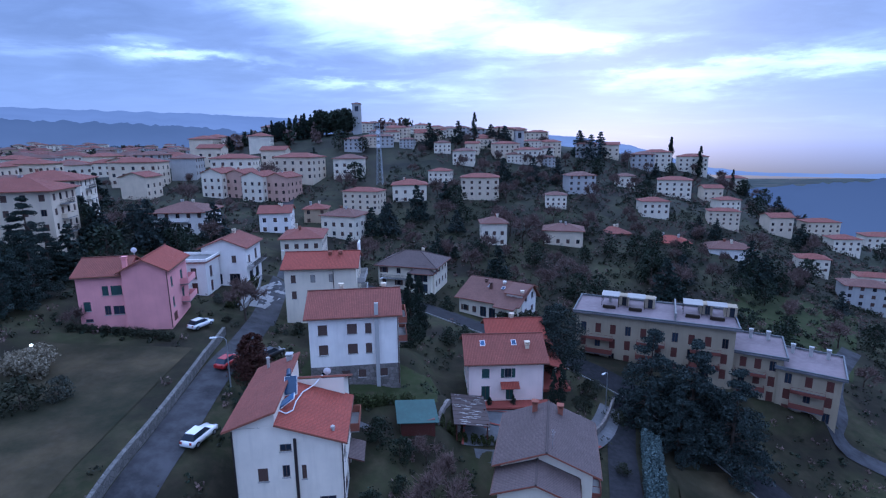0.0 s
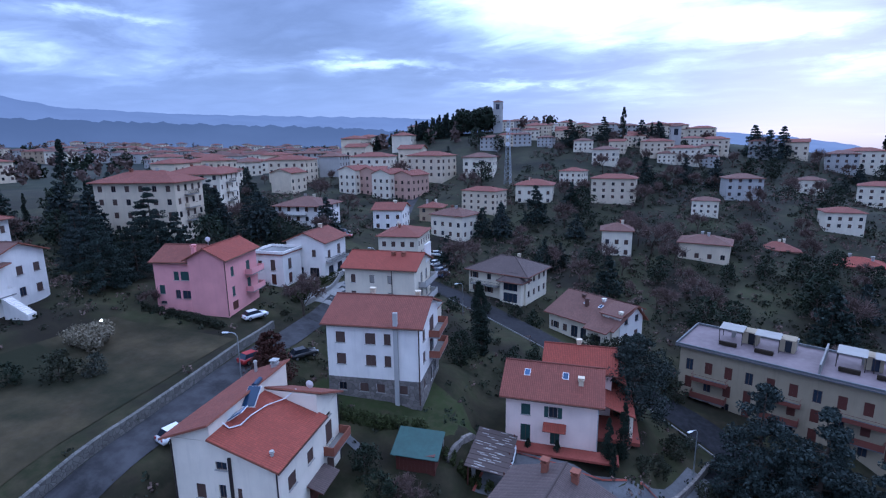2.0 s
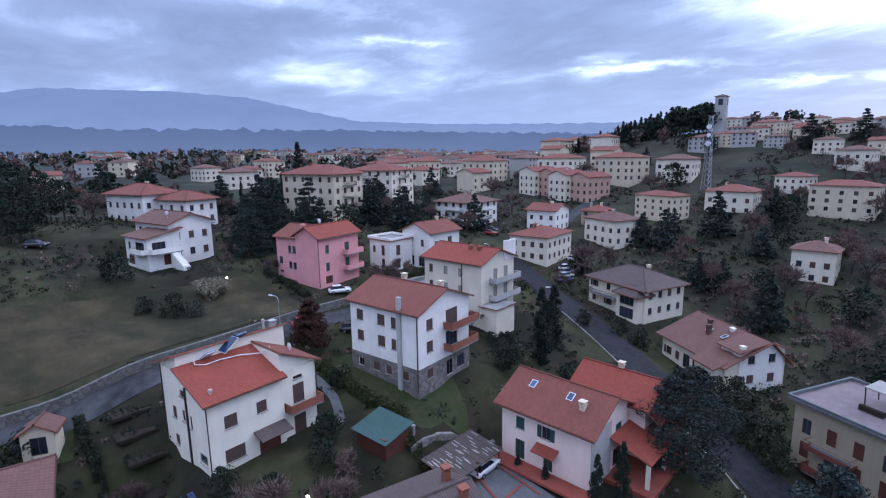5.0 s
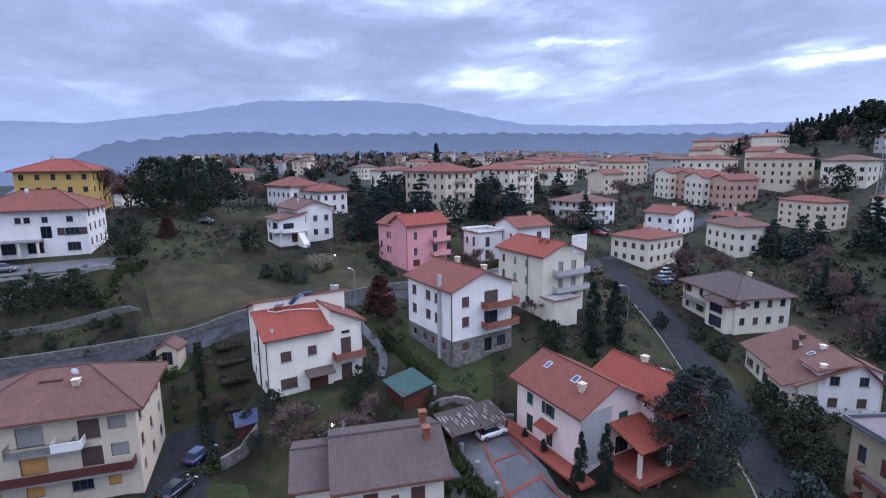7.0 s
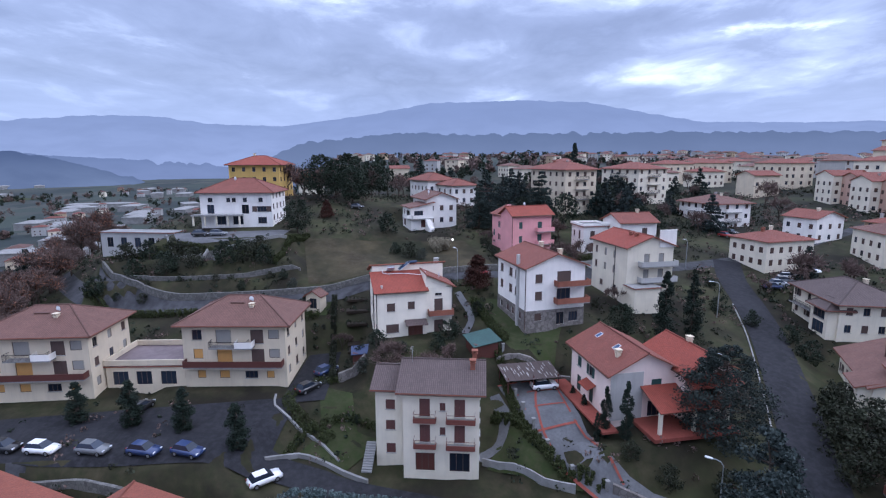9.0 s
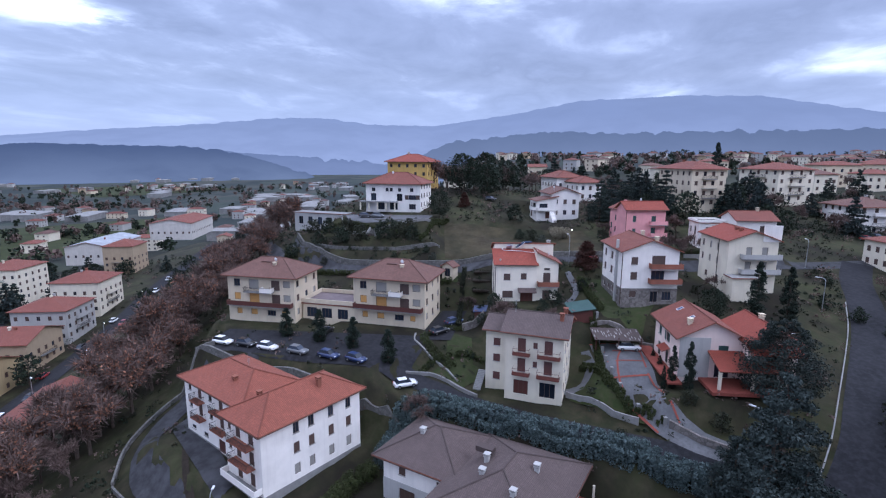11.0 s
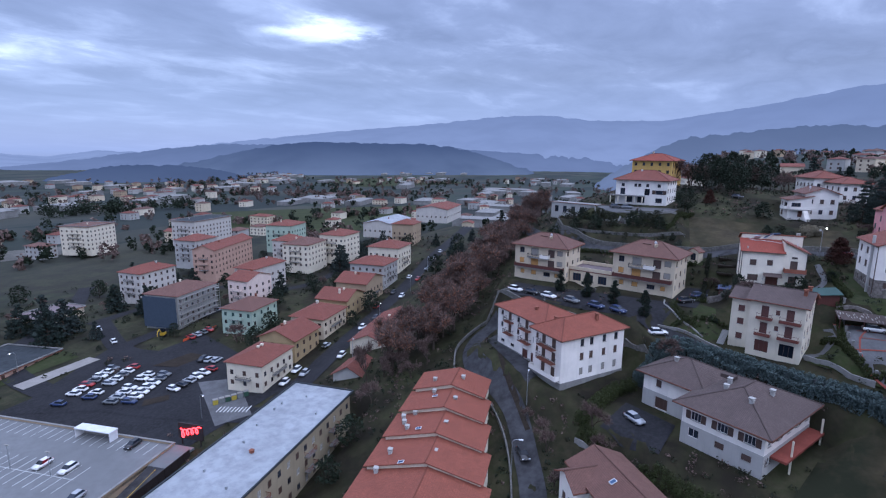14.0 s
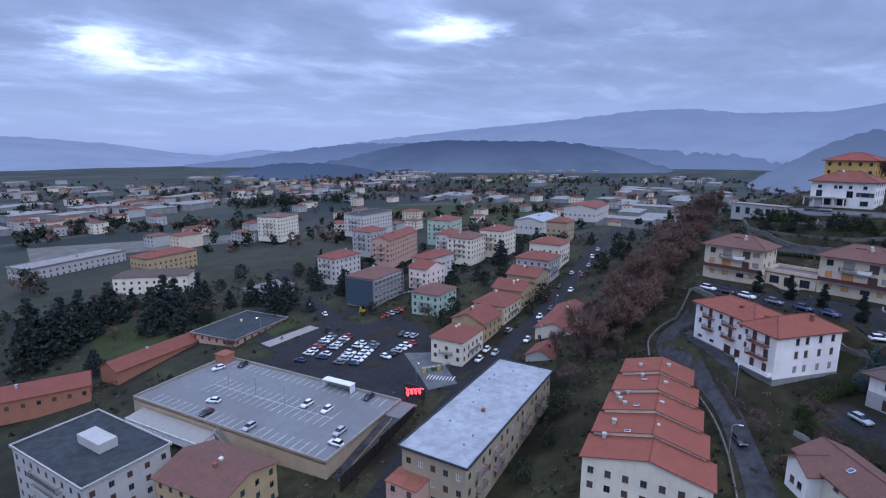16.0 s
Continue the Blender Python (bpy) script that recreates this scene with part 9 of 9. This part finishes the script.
wall_line("forecourt_wall", [(10.0, -18), (11.6, -6), (13.4, 6), (15.6, 16), (17.8, 22), (20.5, 27.5)], 0.9, 0.45, STONE_WALL, "stone wall along the forecourt", "wall", sink=5.0)
wall_line("garden_wall", [(9.5, 24.5), (8.2, 28.5), (10.6, 33), (13.4, 38)], 0.6, 0.35, CONCRETE, "pale kerb wall round a lawn", "wall")
wall_line("garden_wall", [(46.8, 19.5), (50.0, 30.0), (53.9, 38.4), (55.4, 44.3)], 0.9, 0.3, CONCRETE, "white garden wall below the hedge", "wall")
wall_line("road_kerb", [(54.5, 45), (46.5, 59), (38.5, 71), (30, 80), (20.5, 86.5), (8.8, 92.8), (-13, 104), (-27, 110)], 0.22, 0.18, CONCRETE, "pale concrete kerb beside the road", "kerb")
wall_line("garden_wall", [(-44.8, 82), (-46.2, 92), (-49.2, 101)], 0.9, 0.3, CONCRETE, "pale garden wall beside the street", "wall")
wall_line("garden_wall", [(12, 52.5), (14.8, 58), (17.2, 63)], 1.0, 0.25, CONCRETE, "low garden wall with pale posts", "wall")
apron("drive", [(-2.2, 56.9), (-1.8, 66.2), (8.6, 66.6), (9.6, 59.6)], PAVERS, "grey paved court with red brick bands before the villa", "drive", 0.16, 12, upright=True)
apron("drive", [(9.6, 59.6), (8.6, 66.6), (15.4, 67.0), (14.4, 61.8)], PAVERS, "grey paved drive leading to the gate", "drive", 0.16, 10, upright=True)
strip("drive", [(14, 64.4), (17, 66.6), (20, 71), (23, 78)], 3.8, PAVERS, "curving paved drive", "drive", 0.18, upright=True)
for line_ in ([(-2.0, 56.9), (-1.8, 66.0)], [(-1.8, 65.5), (3.5, 65.4), (8.6, 65.6), (13.8, 66.7), (17.6, 68.6)], [(1.3, 59.0), (0.5, 65.4)], [(5.2, 59.3), (4.3, 65.6)], [(9.6, 59.6), (8.5, 65.8)], [(-1.3, 63.8), (0.7, 62.2), (3.8, 61.3), (7.1, 60.9), (10.0, 61.0), (14.0, 62.0), (18.6, 65.6)]):
    strip("brick_band", line_, 0.3, BRICKS_RED, "red brick band in the grey paving", "edging", 0.235 + 0.008 * len(line_), upright=True)
apron("lawn", [(8, 28), (11, 35), (6, 40), (3, 32)], LAWN, "small rounded lawn", "lawn", 0.1, 8)
apron("lawn", [(13, 53), (6, 56), (12, 60.5), (17.5, 64)], LAWN, "garden lawn beside the drive", "lawn", 0.1, 8)
apron("lawn", [(-27, 55), (-5, 60), (-4, 66), (-27, 76)], LAWN, "patchy lawn round the stone-based house", "lawn", 0.09, 14)
apron("lawn", [(50, 33), (50, 50), (58, 58), (56, 44)], FIELD, "rough grass below the dark-roofed house", "lawn", 0.08, 10)
apron("forecourt", [(46, 34), (43.5, 23), (32.5, 24.5), (36, 34.5)], ASPHALT, "dark parking court of the dark-roofed house", "forecourt", 0.16, 8)
apron("yard", [(-42, 86), (-48, 84), (-46.5, 104), (-42.5, 102)], CONCRETE, "pale paved yard", "yard", 0.1, 10)
apron("yard", [(18, -13), (24, -13.5), (38, 5.5), (34, 6)], ASPHALT_OLD, "dark yard in front of the big white house", "yard", 0.24, 26)

h = thing("garden_shed", "wooden garden hut with a green tarpaulin roof", "shed", pose(-8.0, 55.2, level(-8.0, 55.2), 0, 0, 14))
part("wall", box_mesh("wall", (4.4, 3.8, 2.4), WOOD_DOOR), h, pose(0, 0, -0.5))
for k in range(10):
    part("plank", cached("hut_plank", lambda: box_mesh("hut_plank", (0.4, 0.05, 2.1), WOOD_DOOR, 0.012)), h, pose(-1.98 + 0.44 * k, -1.93, -0.2))
GREEN_TARP = grainy("green_tarpaulin", (0.030, 0.078, 0.070), 0.7, 0.4, 2.0, 0.2, 0.2)
part("roof", box_mesh("roof", (5.4, 4.9, 0.1), GREEN_TARP, 0.03), h, pose(0, 0, 2.15, 8, 4, 0))
h = thing("carport", "long carport with a dark corrugated sheet roof", "carport", pose(-1.2, 61.4, level(-1.2, 61.4), 0, 0, 97))
sheet = box_mesh("sheet", (0.5, 5.0, 0.07), TILE_GREY)
pale = box_mesh("pale_sheet", (0.12, 0.9, 0.02), SHUTTER_GREY)
rg_ = random.Random(6)
for k in range(17):
    ob = part("roof_sheet", sheet, h, pose(-4.0 + 0.5 * k, 0, 2.3 + (0.04 if k % 2 else 0.0), 7, 0, 0))
    for _ in range(2):
        part("worn_patch", pale, ob, pose(rg_.uniform(-0.12, 0.12), rg_.uniform(-2.0, 2.0), 0.066))
for x in (-3.9, 0, 3.9):
    for y in (-2.1, 2.1):
        part("post", mesh_block("post", 0.14, 0.14, 2.4, WOOD_DOOR), h, pose(x, y, 0))
h = thing("wayside_shrine", "small wayside shrine with an arched niche and tiled gable", "shrine", pose(-27.5, 25.2, level(-27.5, 25.2), 0, 0, 70))
block(h, 0, 0, 3.0, 2.4, 3.0, BEIGE, TILE_OLD, "gable", "y", 0.9, 0.35, faces={"S": [(1.5, 0.5, 1.5, 2.0, "a")]})


def street_lamp(x, y, head, height=8.0, lit=False):
    x, y = on(x, y)
    h = thing("street_lamp", "grey steel street lamp with a curved arm", "street lamp", pose(x, y, level(x, y), 0, 0, head), "street lamps")
    bm = bmesh.new()
    tube(bm, (0, 0, -0.5), (0, 0, height * 0.92), 0.09, 0.06, 7)
    pts = [(0.0, height * 0.92), (0.25, height * 0.98), (0.7, height), (1.3, height)]
    for (a, b), (c, d) in zip(pts, pts[1:]):
        tube(bm, (a, 0, b), (c, 0, d), 0.05, 0.045, 6)
    part("pole", finish(bm, "pole", STEEL), h)
    part("lamp_head", box_mesh("lamp_head", (0.8, 0.32, 0.14), WHITE_METAL, 0.04), h, pose(1.5, 0, height - 0.08))
    if lit:
        part("lens", mesh_block("lens", 0.4, 0.2, 0.05, LAMP_GLOW), h, pose(1.5, 0, height - 0.14))


for x, y, head, lit in ((-32.4, 53.5, 200, False), (41.2, 6.8, 200, False), (57.5, 12, 120, False), (4.5, 88.5, 230, False), (22.5, 77.5, 230, False), (-21, 103, 230, False), (-46, 110, 180, False), (31, -56, 60, True), (4, -70, 60, True), (-30, -84, 60, True), (70, -72, 90, True), (28, -130, 0, True), (88, -150, 0, True), (-60, -98, 60, True)):
    street_lamp(x, y, head, 7.0, lit)
# recycling bins at the corner
for k in range(6):
    x, y = on(57.0 + 1.6 * k * 0.9, -72.0 - 1.6 * k * 0.42)
    c = thing("waste_bin", "large street waste container", "waste bin", pose(x, y, level(x, y) + 0.2, 0, 0, -25), "row of waste containers")
    part("body", box_mesh("body", (1.3, 1.1, 1.3), plain(("green_bin", "grey_bin")[k % 2] + str(k), ((0.04, 0.09, 0.06), (0.2, 0.22, 0.22), (0.45, 0.36, 0.05))[k % 3], 0.5), 0.06), c)
    part("lid", box_mesh("lid", (1.36, 1.16, 0.2), SHUTTER_GREY, 0.06), c, pose(0, 0, 1.3))

# ---- gardens ----
wall_line("garden_wall", [(-7.0, 31.9), (-8.4, 36.2)], 1.5, 0.4, STONE, "short rubble garden wall", "wall")
wall_line("garden_wall", [(-3.2, 23.0), (-0.2, 23.6), (2.6, 26.4), (5.7, 30.6), (9.5, 34)], 0.35, 0.3, CONCRETE, "curved pale kerb round the lawn", "kerb")
wall_line("garden_wall", [(-59.5, -17), (-51, -11.5), (-50.6, -4.9), (-53.4, 14.3)], 0.7, 0.35, CONCRETE, "low wall round the villa's court", "wall")
wall_line("terrace_wall", [(-41.5, -18), (-39.4, -3.4), (-41.8, 19.5)], 0.9, 0.45, STONE_WALL, "dry stone wall of the villa's lowest terrace", "wall")
wall_line("retaining_wall", [(18.5, 67), (22, 74), (24.5, 80)], 1.2, 0.4, STONE, "rubble retaining wall beside the drive", "wall")
apron("lawn", [(-6, 29), (-3, 34.5), (5, 36), (4.5, 31)], LAWN, "small lawn inside a clipped hedge", "lawn", 0.1, 8)
apron("lawn", [(-30, 24), (-25.5, 23), (-25, 27.5), (-30, 28)], LAWN, "green garden lawn beside the beige house", "lawn", 0.1, 6)
strip("garden_path", [(0.0, 56.0), (3.9, 56.7), (6.9, 56.2), (9.3, 54.8), (11.0, 52)], 1.5, PAVERS, "curved paved path beside the beige house", "path", 0.18)
strip("garden_path", [(-29, 53.2), (-24, 54.6), (-19, 54.8), (-14, 53)], 1.2, PAVERS, "grey garden path below the white house", "path", 0.16)
for k, (x, y) in enumerate(((-28.0, 33.2), (-25.2, 33.4), (-22.2, 33.8), (-19.2, 34.2), (-16.2, 34.6))):
    bed = tagged(new("vegetable_bed"), "dug vegetable bed with low winter greens", "garden bed", "vegetable beds")
    bed.matrix_world = pose(x, y, level(x, y), 0, 0, 6)
    part("soil", box_mesh("soil", (2.3, 4.2, 0.5), SOIL, 0.08), bed, pose(0, 0, -0.34))
    if k % 2 == 0:
        rows_ = [(0.6 * i - 0.6, 0.7 * j - 2.1, 0.25, 0.22) for i in range(3) for j in range(7)]
        part("greens", leaf_cloud("greens", rows_, 14, 0.09, L_SHRUB, 70 + k), bed)
h = tagged(new("garden_hut"), "small garden hut under a blue tarpaulin", "hut")
h.matrix_world = pose(-12.5, 35.0, level(-12.5, 35.0), 0, 0, 5)
part("wall", box_mesh("wall", (3.0, 2.4, 1.9), WOOD_DOOR), h, pose(0, 0, -0.3))
part("roof", box_mesh("roof", (3.6, 3.0, 0.12), BLUE_TARP, 0.04), h, pose(0, 0, 1.62, 4, 5, 0))
PILLAR = box_mesh("pillar", (0.4, 0.4, 1.4), CONCRETE, 0.04)
PCAP = box_mesh("cap", (0.52, 0.52, 0.12), CONCRETE, 0.03)
for x, y in ((-6.5, 58.4), (-2.6, 58.6), (1.4, 58.9), (5.2, 59.2), (8.8, 59.8), (12.2, 60.8), (15.0, 63.2), (17.6, 66.6)):
    p = tagged(new("gate_pillar"), "pale stone pillar of the garden fence", "pillar", "fence pillars")
    p.matrix_world = pose(x, y, level(x, y) - 0.1, 0, 0, 10)
    part("shaft", PILLAR, p)
    part("cap", PCAP, p, pose(0, 0, 1.4))
bm = bmesh.new()
bmesh.ops.create_icosphere(bm, subdivisions=2, radius=0.2)
GLOBE = finish(bm, "globe", glow("garden_lamp_glow", (1.0, 0.93, 0.75), 6.0))
for x, y in ((-5.8, 44.8), (-60.5, 54.8)):
    g = tagged(new("garden_lamp"), "lit round garden lamp on a short post", "garden lamp", "garden lamps")
    g.matrix_world = pose(x, y, level(x, y))
    part("post", mesh_block("lamp_post", 0.07, 0.07, 1.4, IRON), g)
    part("globe", GLOBE, g, pose(0, 0, 1.5))
FAIRY = glow("fairy_light", (1.0, 0.6, 0.2), 4.0)
bm = bmesh.new()
bmesh.ops.create_icosphere(bm, subdivisions=1, radius=0.04)
BULB = finish(bm, "bulb", FAIRY)


def fairy_tree(x, y, z, height):
    """A small fir hung with warm lights."""
    t = tagged(new("christmas_tree"), "small fir hung with warm fairy lights", "christmas tree")
    t.matrix_world = pose(x, y, z)
    cs = [(0.30 * (1 - f) * height * math.cos(k * 2.4), 0.30 * (1 - f) * height * math.sin(k * 2.4), height * (0.1 + 0.88 * f), 0.1 * height) for k in range(40) for f in (k / 40,)]
    part("crown", leaf_cloud("crown", cs, 20, 0.05, L_FIR, 90), t)
    part("trunk", mesh_block("stem", 0.06, 0.06, height * 0.9, BARK), t)
    for k in range(26):
        f = k / 26
        r = (0.34 * (1 - f) + 0.05) * height
        part("bulb", BULB, t, pose(r * math.cos(k * 2.1), r * math.sin(k * 2.1), height * (0.12 + 0.85 * f)))


fairy_tree(7.5, 79.6, level(7.5, 79.6) + 0.3, 2.0)
# stone stair on the villa's terrace
h = tagged(new("garden_stair"), "old stone garden stair with balustrades", "garden stair")
h.matrix_world = pose(-47.0, -1.5, level(-47, -1.5), 0, 0, 90)
for k in range(9):
    part("step", cached("stone_step", lambda: box_mesh("stone_step", (2.2, 0.36, 0.34), STONE_WALL)), h, pose(0, -1.6 + 0.36 * k, -0.25 + 0.17 * k))
for sx_ in (-1.4, 1.4):
    part("balustrade", cached("balustrade", lambda: box_mesh("balustrade", (0.35, 3.6, 1.1), CONCRETE, 0.05)), h, pose(sx_, 0, 0.3, 25, 0, 0))
    part("pier", cached("pier", lambda: box_mesh("pier", (0.6, 0.6, 1.7), CONCRETE, 0.06)), h, pose(sx_, -2.0, -0.2))
# small digger and orange barrier by the scaffolding
h = tagged(new("digger"), "small yellow digger with raised arm", "digger")
h.matrix_world = pose(*on(47.5, -139), level(*on(47.5, -139)) + 0.2, 0, 0, 40)
DIGGER = plain("digger_yellow", (0.55, 0.36, 0.03), 0.45)
part("body", box_mesh("body", (2.0, 1.7, 1.0), DIGGER, 0.15), h, pose(0, 0, 0.7))
part("cab", box_mesh("cab", (1.2, 1.2, 1.3), GLASS, 0.1), h, pose(-0.2, 0, 1.7))
for yy in (-0.8, 0.8):
    part("track", box_mesh("track", (2.6, 0.45, 0.6), TYRE, 0.2), h, pose(0, yy, 0.05))
bm = bmesh.new()
for a_, b_ in (((0.9, 0, 1.3), (2.4, 0, 3.6)), ((2.4, 0, 3.6), (4.0, 0, 3.0)), ((4.0, 0, 3.0), (4.3, 0, 1.6))):
    tube(bm, a_, b_, 0.18, 0.15, 6)
part("arm", finish(bm, "arm", DIGGER), h)
wall_line("barrier", [(46, -127.5), (39, -128.5), (31.5, -130)], 1.0, 0.06, plain("orange_mesh", (0.55, 0.10, 0.04), 0.8), "orange mesh barrier round the building site", "barrier")
# painted road markings
bm = bmesh.new()
for k in range(9):
    x, y = on(65.2 - 0.55 * k, -72.0 + 0.86 * k)
    z = level(x, y) + 0.34
    v = [bm.verts.new((x + a_ * 0.2 - b_ * 1.6 * 0.86, y + a_ * 0.3 - b_ * 1.6 * 0.5, z)) for a_, b_ in ((-1, -1), (1, -1), (1, 1), (-1, 1))]
    bm.faces.new(v)
bmesh.ops.recalc_face_normals(bm, faces=bm.faces[:])
tagged(new("zebra_crossing", finish(bm, "zebra_crossing", PAINT)), "white zebra stripes on the asphalt", "crossing", kind="structure")
